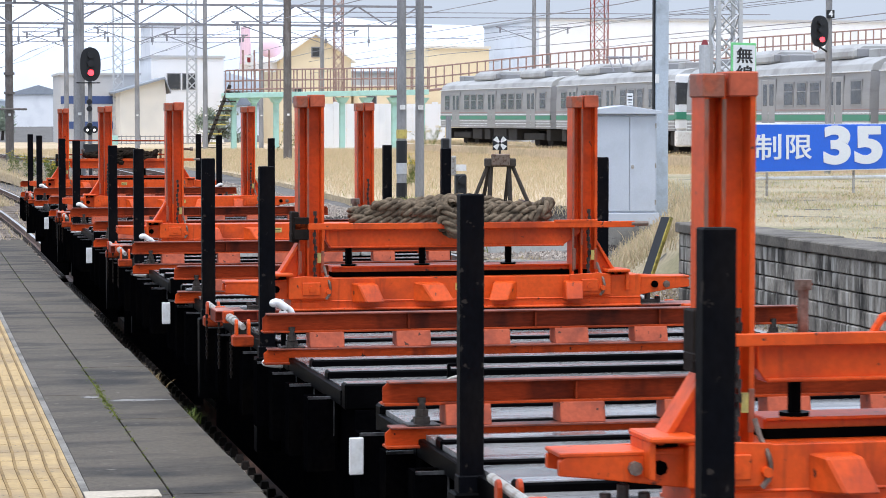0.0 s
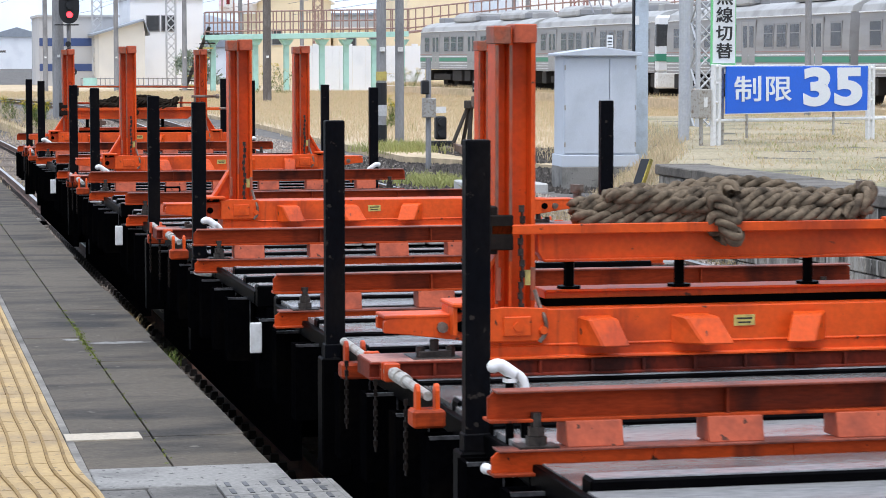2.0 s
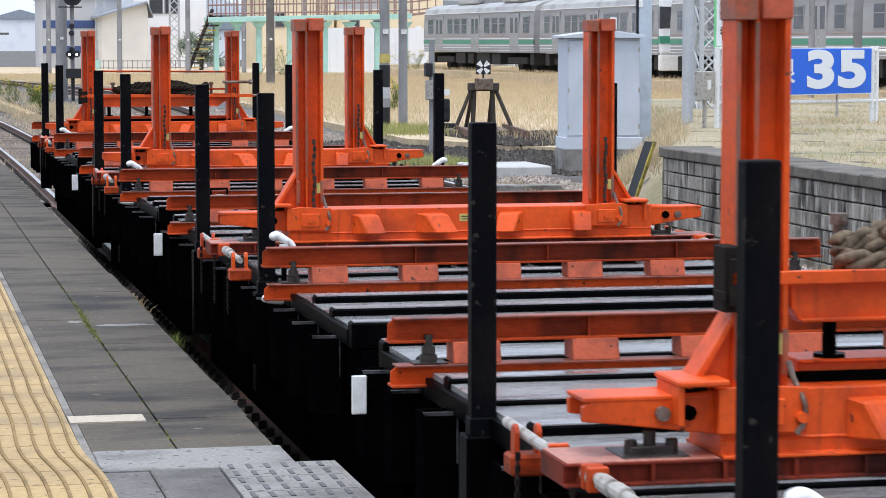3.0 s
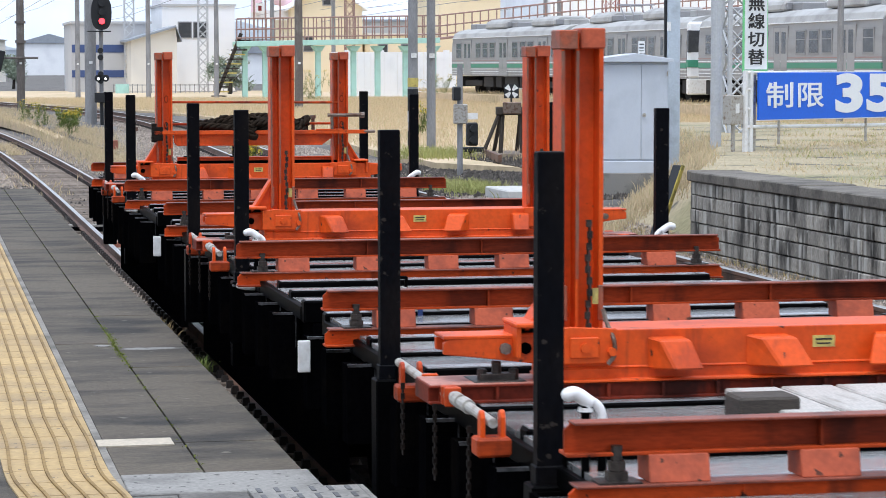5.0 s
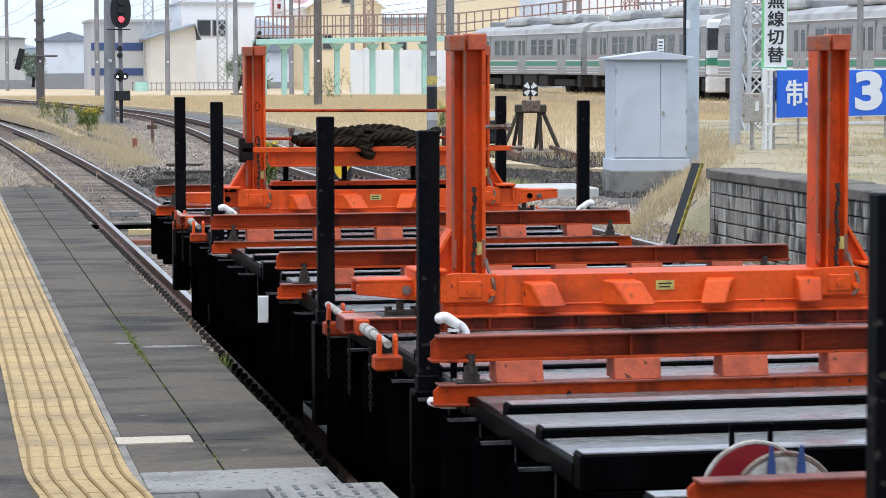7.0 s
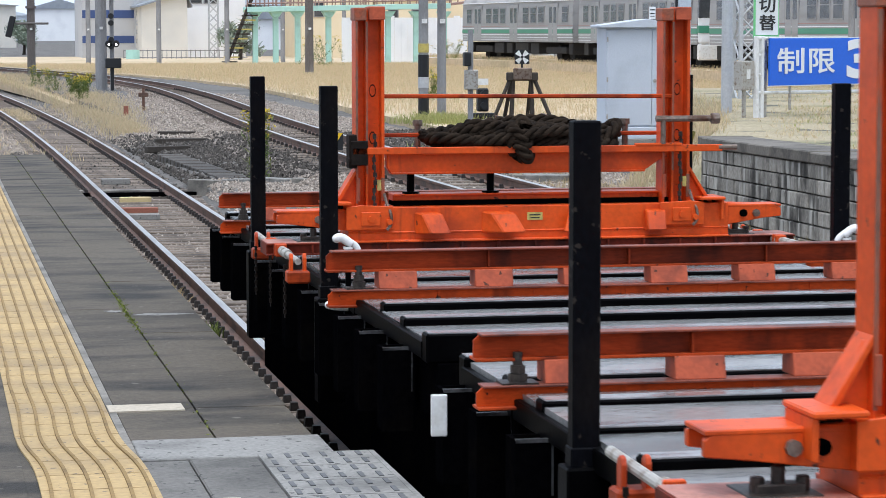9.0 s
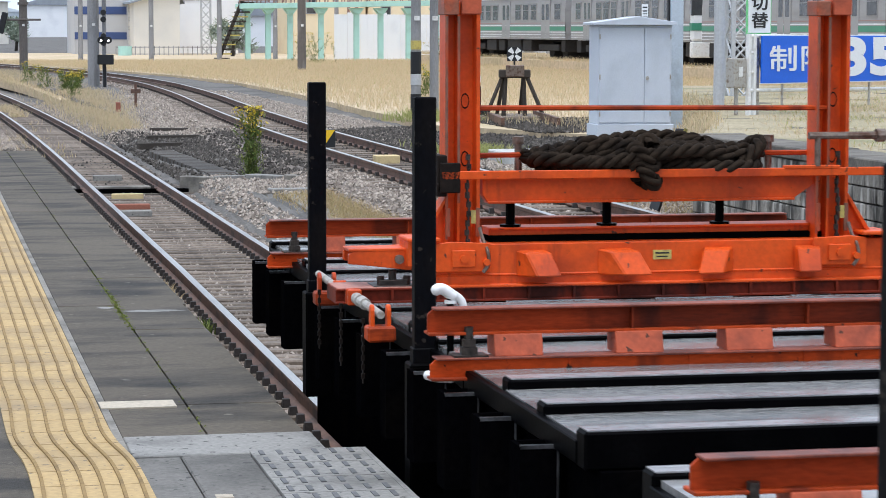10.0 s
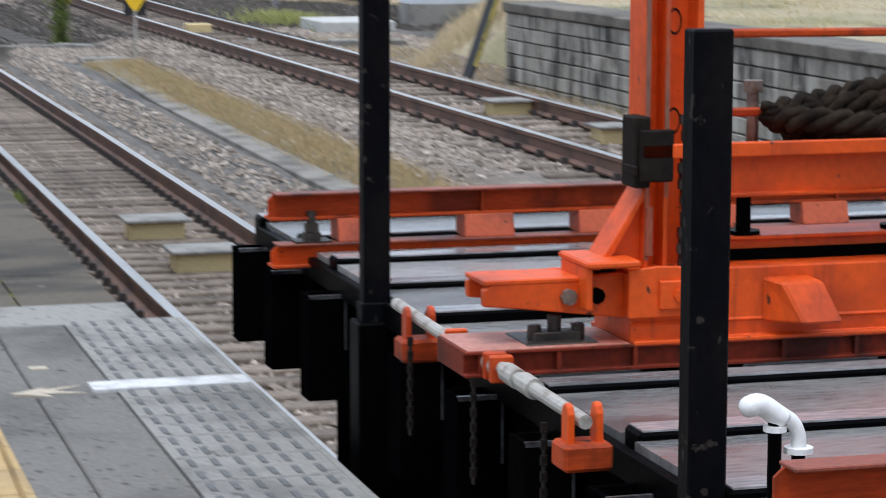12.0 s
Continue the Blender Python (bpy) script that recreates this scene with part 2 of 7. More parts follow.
MINT = mat("mint_green_paint", (0.42, 0.68, 0.60), 0.6, 0, 0.08, 2, 40, 0.04, (0.36, 0.57, 0.50), 0.4)
RUSTR = mat("rusty_railing", (0.30, 0.19, 0.16), 0.75, 0.1, 0.2, 6, 40, 0.1, (0.40, 0.30, 0.26), 0.4)
STAINL = mat("brushed_stainless", (0.34, 0.34, 0.345), 0.45, 0.15, 0.06, 1, 30, 0.02, (0.28, 0.275, 0.275), 0.4, stretch=(1, 0.2, 3))
ROOFW = mat("pale_roof", (0.410, 0.410, 0.398), 0.6, 0, 0.06, 1, 30, 0.03, (0.303, 0.295, 0.287), 0.5)
GREENB = mat("green_band", (0.06, 0.27, 0.17), 0.45, 0, 0.06, 1, 30, 0)
GLASSD = mat("tinted_window", (0.055, 0.058, 0.062), 0.2, 0, 0.15, 1.5, 20, 0, (0.10, 0.10, 0.10), 0.4, spec=0.4)
DARKU = mat("underfloor_grime", (0.028, 0.026, 0.026), 0.85, 0, 0.3, 2, 30, 0.1)
BLUE = mat("blue_sign", (0.012, 0.13, 0.72), 0.4, 0, 0.04, 1, 30, 0)
SIGNW = mat("sign_white", (0.80, 0.82, 0.84), 0.45, 0, 0.03, 1, 30, 0)
SIGNG = mat("sign_green_edge", (0.20, 0.62, 0.26), 0.5, 0, 0.03, 1, 30, 0)
INK = mat("sign_ink", (0.012, 0.012, 0.014), 0.5, 0, 0.05, 1, 30, 0)
CREAM = mat("cream_wall", (0.80, 0.68, 0.47), 0.85, 0, 0.06, 0.5, 20, 0.05, (0.72, 0.61, 0.43), 0.4)
BEIGE = mat("beige_wall", (0.74, 0.70, 0.62), 0.85, 0, 0.06, 0.4, 20, 0.05, (0.66, 0.63, 0.57), 0.4)
GREYW = mat("grey_wall", (0.52, 0.52, 0.52), 0.85, 0, 0.06, 0.4, 20, 0.05, (0.45, 0.45, 0.46), 0.4)
WHITEW = mat("white_wall", (0.88, 0.89, 0.90), 0.8, 0, 0.04, 0.4, 20, 0.04, (0.80, 0.81, 0.83), 0.4)
NAVY = mat("navy_band", (0.05, 0.085, 0.22), 0.6, 0, 0.05, 1, 20, 0)
SLATE = mat("slate_roof", (0.30, 0.33, 0.37), 0.7, 0, 0.1, 1, 20, 0.1)
SHEET = mat("white_sheet_fence", (0.90, 0.90, 0.92), 0.6, 0, 0.04, 0.6, 20, 0.04, (0.80, 0.81, 0.84), 0.4)
PINKC = mat("pink_panel", (0.84, 0.60, 0.68), 0.7, 0, 0.05, 1, 20, 0)
REDL = mat("red_lattice", (0.26, 0.07, 0.055), 0.7, 0, 0.1, 3, 30, 0.05)
WHITEL = mat("silver_lattice", (0.52, 0.53, 0.54), 0.6, 0.2, 0.08, 3, 30, 0.05)
# hills and town carry the distance haze in their base colours
HILL = mat("haze_tinted_hills", (0.72, 0.79, 0.87), 1.0, 0, 0.05, 0.004, 0.02, 0, (0.77, 0.82, 0.88), 0.5, spec=0.0)
TOWN = mat("haze_tinted_town", (0.66, 0.71, 0.76), 0.9, 0, 0.05, 0.2, 2, 0, (0.56, 0.62, 0.69), 0.5, spec=0.1)
# wire grey is paled to stand for haze over the distance
WIRE = mat("contact_wire", (0.24, 0.24, 0.26), 0.7, 0.1, 0.1, 3, 30, 0)
SIGNAL = mat("signal_black", (0.010, 0.011, 0.013), 0.5, 0, 0.2, 5, 50, 0.05)
RED_LAMP = glow("red_signal_light", (1.0, 0.03, 0.04), 4.0)
WHITE_LAMP = glow("white_marker_light", (1.0, 0.97, 0.9), 3.0)
YSIGN = mat("yellow_sign", (0.80, 0.50, 0.012), 0.5, 0, 0.05, 8, 50, 0)
BOARD = mat("cream_board", (0.60, 0.47, 0.24), 0.7, 0, 0.1, 6, 50, 0.05, (0.45, 0.34, 0.18), 0.4)
UNDERG = mat("window_frame_grey", (0.30, 0.30, 0.305), 0.5, 0.3, 0.05, 1, 30, 0)
PINKB = mat("red_brown_pinstripe", (0.36, 0.22, 0.20), 0.5, 0, 0.05, 1, 30, 0)
FIELD = mat("straw_field", (0.56, 0.445, 0.305), 0.95, 0, 0.16, 0.25, 6, 0.4, (0.46, 0.375, 0.24), 0.5, spec=0.1)
DIRT = mat("weedy_dirt", (0.37, 0.315, 0.215), 0.95, 0, 0.25, 0.6, 20, 0.4, (0.24, 0.225, 0.135), 0.5, spec=0.1, coords="World", chips=((0.13, 0.12, 0.10), 0.9, 0.60))
COPING = mat("brown_grey_coping", (0.16, 0.143, 0.12), 0.9, 0, 0.22, 3, 40, 0.25, (0.075, 0.067, 0.056), 0.5, pieces=0.12, coords="World")
# bar top grey is raised to stand for the sky's sheen
BARTOP = mat("sheen_bar_top", (0.33, 0.33, 0.335), 0.20, 0.1, 0.25, 3, 40, 0.03, (0.12, 0.12, 0.122), 0.45, spec=1.0, stretch=(0.5, 2, 1))
ASPHL = mat("worn_grey_asphalt", (0.155, 0.145, 0.129), 0.7, 0, 0.2, 2.0, 50, 0.3, (0.088, 0.082, 0.073), 0.45, spec=0.35, chips=((0.05, 0.047, 0.043), 22, 0.63))
MARKW = mat("worn_white_line", (0.62, 0.62, 0.61), 0.75, 0, 0.12, 12, 60, 0.05, (0.42, 0.42, 0.42), 0.5)
WEED = islands("yellow_green_weeds", [(0.34, 0.36, 0.12), (0.42, 0.40, 0.17), (0.27, 0.31, 0.09)], thin=0.3)
MOSS = islands("moss_tufts", [(0.13, 0.17, 0.03), (0.20, 0.22, 0.05), (0.09, 0.12, 0.03)])
GRIP = mat("grip_rubber", (0.12, 0.12, 0.122), 0.8, 0, 0.2, 6, 50, 0.1)
DARKPOLE = mat("dark_old_pole", (0.13, 0.115, 0.105), 0.85, 0, 0.2, 3, 40, 0.1, (0.22, 0.21, 0.20), 0.4, stretch=(1, 1, 0.3))
PLANK = mat("grey_timber", (0.42, 0.40, 0.37), 0.8, 0, 0.2, 6, 50, 0.2, (0.27, 0.25, 0.22), 0.45, stretch=(4, 0.5, 4), pieces=0.12)
REDBOARD = mat("red_brown_board", (0.30, 0.11, 0.07), 0.8, 0, 0.15, 6, 50, 0.1)


# ---- building tools ----
def box(bm, x0, x1, y0, y1, z0, z1, m=None):
    r = bmesh.ops.create_cube(bm, size=1)
    t = Matrix.LocRotScale(((x0 + x1) / 2, (y0 + y1) / 2, (z0 + z1) / 2), None, (abs(x1 - x0), abs(y1 - y0), abs(z1 - z0)))
    bmesh.ops.transform(bm, matrix=(m @ t) if m else t, verts=r["verts"])
    return r["verts"]


def rod(bm, a, b, r0, r1=None, seg=10, caps=True):
    a, b = Vector(a), Vector(b)
    d = b - a
    q = d.to_track_quat("Z", "Y").to_matrix().to_4x4()
    v = bmesh.ops.create_cone(bm, cap_ends=caps, segments=seg, radius1=r0, radius2=r0 if r1 is None else r1, depth=d.length)["verts"]
    bmesh.ops.transform(bm, matrix=Matrix.Translation((a + b) / 2) @ q, verts=v)
    return v


def prism(bm, pts, axis, a, b):
    """A flat outline pushed from a to b along an axis (0, 1 or 2); pts are the two other coordinates in order."""
    def at(p, h):
        c = list(p)
        c.insert(axis, h)
        return c
    lo, hi = [bm.verts.new(at(p, a)) for p in pts], [bm.verts.new(at(p, b)) for p in pts]
    bm.faces.new(lo), bm.faces.new(hi[::-1])
    for i in range(len(pts)):
        j = (i + 1) % len(pts)
        bm.faces.new((lo[i], hi[i], hi[j], lo[j]))


def pipe(bm, pts, r, seg=8):
    """A bent round bar through the points, with ball joints."""
    for a, b in zip(pts, pts[1:]):
        rod(bm, a, b, r, seg=seg)
    for p in pts[1:-1]:
        v = bmesh.ops.create_icosphere(bm, subdivisions=1, radius=r * 1.03)["verts"]
        bmesh.ops.translate(bm, verts=v, vec=Vector(p))


def part(name, bm, material, parent=None, label="", bevel=0.0, smooth=False):
    """Links a bmesh as one mesh object under its thing."""
    bmesh.ops.recalc_face_normals(bm, faces=bm.faces)
    if bevel:
        sharp = [e for e in bm.edges if len(e.link_faces) == 2 and e.calc_face_angle(0) > 0.6]
        bmesh.ops.bevel(bm, geom=sharp, offset=bevel, segments=1, affect="EDGES", clamp_overlap=True)
    me = bpy.data.meshes.new(name)
    bm.to_mesh(me)
    bm.free()
    me.materials.append(material)
    if smooth:
        me.shade_smooth()
    ob = new(name, me)
    ob.parent = parent
    if label:
        tagged(ob, label)
    return ob


def boxpart(name, dims, material, parent=None, label="", bevel=0.0, m=None):
    bm = bmesh.new()
    for d in (dims if isinstance(dims[0], (tuple, list)) else [dims]):
        box(bm, *d, m)
    return part(name, bm, material, parent, label, bevel)


def rodpart(name, rods, material, parent=None, label="", seg=10):
    bm = bmesh.new()
    for r in rods:
        rod(bm, *r, seg=seg)
    return part(name, bm, material, parent, label)


def thing(name, label, category, group="", m=None, kind=""):
    ob = new(name)
    ob.empty_display_size = 0.2
    if m:
        ob.matrix_basis = m
    return tagged(ob, label, category, group, kind)


def soup(name, verts, faces, material, label="", category="", parent=None, kind="stuff"):
    me = bpy.data.meshes.new(name)
    me.from_pydata([tuple(v) for v in verts], [], [tuple(f) for f in faces])
    me.materials.append(material)
    ob = new(name, me)
    ob.parent = parent
    return tagged(ob, label, category, "", kind)


MOVERS = []


def ride(ob, x, y, z, car):
    """Remember a thing that rolls on a wagon of the train (0: the last), with its place at the start."""
    ob.matrix_basis = pose(x, y, z)
    MOVERS.append((ob, x, y, z, car))
    return ob


# ---- ground, tracks, platform ----
YS = np.arange(-30, 260.1, 1.0)
TRACK1 = 2.95 + 0.06 * np.clip((YS - 12) / 12, 0, 1) - np.clip(YS - 42, 0, None) ** 2 * 3.6e-4
raw = np.interp(YS, [-30, 45, 60, 75, 90, 104, 120, 150, 260], [6.95, 6.95, 7.4, 8.05, 8.3, 7.7, 6.2, 1.5, -30])
TRACK2 = np.convolve(np.pad(raw, 6, mode="edge"), np.ones(13) / 13, mode="valid")
TRACK2[YS < 40] = 6.95


def trough_y(x):
    """The slanting line of the cable trough across both tracks."""
    return np.interp(x, [1.5, 3.9, 6.1, 8.6], [38.1, 38.3, 35.8, 34.9])


def ground_z(x, y):
    """The lie of the land: the low line, the higher second line, the field."""
    z = np.interp(x, [-400, -20, 1.2, 3.9, 4.35, 5.4, 9.5, 14, 400], [0.3, 0.0, -0.30, -0.17, 0.03, 0.06, 0.14, 0.30, 0.33])
    z = z - 0.5 * (((y > 37.1) & (y < 38.1) & (x > 1.7) & (x < 4.15)) | ((y > 34.2) & (y < 35.0) & (x > 6.0) & (x < 8.4)))
    far = np.clip((y - 60) / 50, 0, 1)
    return z * (1 - far) + far * np.where(np.abs(x - np.interp(y, YS, TRACK1)) < 2.2, -0.3, 0.25)


def ground():
    xs = np.unique(np.r_[np.linspace(-2500, -60, 14), np.linspace(-60, -6, 16), np.linspace(-6, 24, 80), np.linspace(3.5, 6.1, 53), np.linspace(24, 90, 26), np.linspace(90, 2500, 14)])
    ys = np.unique(np.r_[np.linspace(-300, -20, 8), np.linspace(-20, 70, 120), [34.16, 34.24, 34.96, 35.04, 37.06, 37.14, 38.06, 38.14], np.linspace(70, 220, 70), np.linspace(220, 3500, 20)])
    gx, gy = np.meshgrid(xs, ys)
    gz = ground_z(gx, gy)
    rng = np.random.default_rng(3)
    gz = gz + rng.normal(0, 0.012, gz.shape) * (np.abs(gx) < 60)
    n = len(xs)
    idx = np.arange(gx.size).reshape(gx.shape)
    f = np.stack([idx[:-1, :-1], idx[:-1, 1:], idx[1:, 1:], idx[1:, :-1]], -1).reshape(-1, 4)
    ob = soup("ground", np.stack([gx, gy, gz], -1).reshape(-1, 3).tolist(), f.tolist(), SOIL, "bare soil and dry grass ground around the tracks", "ground", kind="structure")
    return ob


ground()


def sweep(xc, profile, y0, y1, z):
    """Verts and faces of a profile (x, z) carried along a track line."""
    sel = (YS >= y0) & (YS <= y1)
    ys, cx = YS[sel], xc[sel]
    k = len(profile)
    v = [(c + p[0], y, z + p[1]) for y, c in zip(ys, cx) for p in profile]
    f = [(i * k + j, i * k + (j + 1) % k, (i + 1) * k + (j + 1) % k, (i + 1) * k + j) for i in range(len(ys) - 1) for j in range(k)]
    f += [tuple(range(k)), tuple(range((len(ys) - 1) * k, len(ys) * k))[::-1]]
    return v, f


RAILP = [(-0.062, -0.153), (0.062, -0.153), (0.062, -0.138), (0.010, -0.118), (0.008, -0.048), (0.032, -0.036), (0.033, -0.006), (0.026, 0), (-0.026, 0), (-0.033, -0.006), (-0.032, -0.036), (-0.008, -0.048), (-0.010, -0.118), (-0.062, -0.138)]


def stones(name, count, place, size, label, seed, parent=None, material=None):
    """Loose angular stones; place(rng, n) gives their centres."""
    rng = np.random.default_rng(seed)
    c = place(rng, count)
    base = np.array([(1, 0, 0), (-1, 0, 0), (0, 1, 0), (0, -1, 0), (0, 0, 1), (0, 0, -0.6)], float)
    tri = np.array([(0, 2, 4), (2, 1, 4), (1, 3, 4), (3, 0, 4), (2, 0, 5), (1, 2, 5), (3, 1, 5), (0, 3, 5)])
    n = len(c)
    v = base[None] * rng.uniform(0.6, 1.4, (n, 6, 1)) + rng.normal(0, 0.22, (n, 6, 3))
    v *= rng.uniform(0.5, 1.0, (n, 1, 3)) * (size * rng.uniform(0.6, 1.35, (n, 1, 1)))
    a = rng.uniform(0, 6.28, n)
    ca, sa = np.cos(a)[:, None], np.sin(a)[:, None]
    x, y = v[:, :, 0] * ca - v[:, :, 1] * sa, v[:, :, 0] * sa + v[:, :, 1] * ca
    v = np.stack([x, y, v[:, :, 2]], -1) + c[:, None]
    f = (tri[None] + 6 * np.arange(n)[:, None, None]).reshape(-1, 3)
    return soup(name, v.reshape(-1, 3).tolist(), f.tolist(), material or STONES, label, "" if parent else "ballast", parent)


def blades(name, centres, height, width, material, label, seed, lean=0.35, per=3, category="grass", parent=None, jitter=0.06):
    """Thin bent blades in tufts round the centres."""
    rng = np.random.default_rng(seed)
    c = np.repeat(centres, per, axis=0)
    n = len(c)
    c = c + np.c_[rng.normal(0, jitter, (n, 2)), np.zeros(n)]
    a = rng.uniform(0, 6.28, n)
    h = height * rng.uniform(0.45, 1.15, n)
    side = np.c_[np.cos(a), np.sin(a), np.zeros(n)] * (width * rng.uniform(0.6, 1.2, n))[:, None]
    tip = np.c_[rng.normal(0, lean, (n, 2)) * h[:, None], h]
    mid = tip * np.array([0.35, 0.35, 0.55])
    v = np.stack([c - side, c + side, c + mid + side * 0.8, c + mid - side * 0.8, c + tip], 1).reshape(-1, 3)
    k = 5 * np.arange(n)
    f = [(i, i + 1, i + 2, i + 3) for i in k] + [(i + 3, i + 2, i + 4) for i in k]
    return soup(name, v.tolist(), f, material, label, category, parent)


def track(name, xc, z, y0, y1, label, seed):
    t = thing(name, label, "railway track", kind="structure")
    for side in (-0.566, 0.566):
        v, f = sweep(xc, [(p[0] + side, p[1]) for p in RAILP], y0, y1, z)
        ob = soup("rail", v, f, RAILSIDE, "", "", t, "structure")
        ob.data.materials.append(RAILTOP)
        k = len(RAILP)
        for i, poly in enumerate(ob.data.polygons):
            if i % k in (6, 7, 8) and i < len(f) - 2:
                poly.material_index = 1
    for ya, yb in ((y0, 37.0), (38.0, y1)) if z < 0.2 else ((y0, y1),):
        v, f = sweep(xc, [(-1.75, -0.42), (1.75, -0.42), (1.3, -0.19), (0.62, -0.185), (0.5, -0.2), (-0.5, -0.2), (-0.62, -0.185), (-1.3, -0.19)], ya, yb, z)
        soup("ballast_bed", v, f, BALL, "", "", t, "stuff")
    low = z < 0.2
    pitch, half = (0.33, 0.078) if low else (0.6, 0.1)
    bm = bmesh.new()
    box(bm, -1.0, 1.0, -half, half, -0.29, -0.158)
    one = part("sleeper", bm, SLEEPER, t, bevel=0.012)
    rng = np.random.default_rng(seed)
    rows = np.arange(y0 + 0.3, min(y1, 118), pitch)
    near = rows[(rows > 4) & (rows < 84)]
    one.matrix_basis = pose(np.interp(near[0], YS, xc), near[0], z)
    for y in near[1:]:
        if low and 37.1 < y < 38.15:
            continue
        o = new("sleeper", one.data)
        o.parent = t
        o.matrix_basis = pose(np.interp(y, YS, xc) + rng.normal(0, 0.012), y + rng.normal(0, 0.012), z + rng.normal(0, 0.004), 0, 0, rng.normal(0, 0.5))
    v, f = [], []

    def block(x, y, h, dx, dy, dz):
        k = len(v)
        v.extend([(x + a * dx * (1 - 0.25 * e), y + b * dy * (1 - 0.25 * e), h + e * dz) for e in (0, 1) for a, b in ((-1, -1), (1, -1), (1, 1), (-1, 1))])
        f.extend([(k + 4, k + 5, k + 6, k + 7)] + [(k + i, k + (i + 1) % 4, k + 4 + (i + 1) % 4, k + 4 + i) for i in range(4)])
    for y in rows[(rows <= 4) | (rows >= 84)]:
        block(np.interp(y, YS, xc), y, z - 0.29, 1.0, half, 0.13)
    soup("far_sleepers", v, f, SLEEPER, "", "", t)
    v, f = [], []
    for y in rows[rows < 90]:
        if low and 37.1 < y < 38.15:
            continue
        for side in (-0.566, 0.566):
            for s in (-0.092, 0.092):
                block(np.interp(y, YS, xc) + side + s, y, z - 0.16, 0.030, 0.034, 0.060)
    soup("rail_clips", v, f, CLIP, "", "", t)

    def place(rng, n):
        y = 4 + (85 - 4) * rng.beta(1.1, 1.7, n) if low else 18 + 80 * rng.beta(1.1, 1.6, n)
        x = rng.uniform(-1.8, 1.85, n)
        keep = np.abs(np.abs(x) - 0.566) > 0.085
        h = np.where(np.abs(x) > 1.3, -0.18 - (np.abs(x) - 1.3) * 0.511, np.where(np.abs(x) < 0.5, -0.198, -0.185))
        on = (np.abs((y - y0 - 0.3 + pitch / 2) % pitch - pitch / 2) < half) & (np.abs(x) < 1.0)
        keep &= ~((y > 37.0) & (y < 38.08) & low)
        keep &= ~(on & (rng.uniform(0, 1, n) < 0.85))
        return np.c_[np.interp(y, YS, xc) + x, y, z + h + rng.uniform(-0.005, 0.015, n)][keep]

    def dark(rng, n):
        c = place(rng, n)
        return c[(c[:, 1] > trough_y(c[:, 0])) & (c[:, 1] < 52)]

    def light(rng, n):
        c = place(rng, n)
        return c[(c[:, 1] <= trough_y(c[:, 0]) + 0.5) | (c[:, 1] >= 50.5)]
    stones("ballast_stones", 95000 if low else 60000, light, 0.028, "", seed, t)
    stones("sooty_ballast", 60000 if low else 30000, dark, 0.036, "", seed + 40, t, STONED)
    return t


CLIP = mat("dark_rail_clip", (0.030, 0.024, 0.021), 0.6, 0.2, 0.3, 10, 60, 0.1)
track("track_1", TRACK1, 0.0, -12, 250, "worn railway track with polished rails on grey ballast", 5)
track("track_2", TRACK2, 0.40, -12, 250, "second railway track with rusty rails on grey ballast", 6)


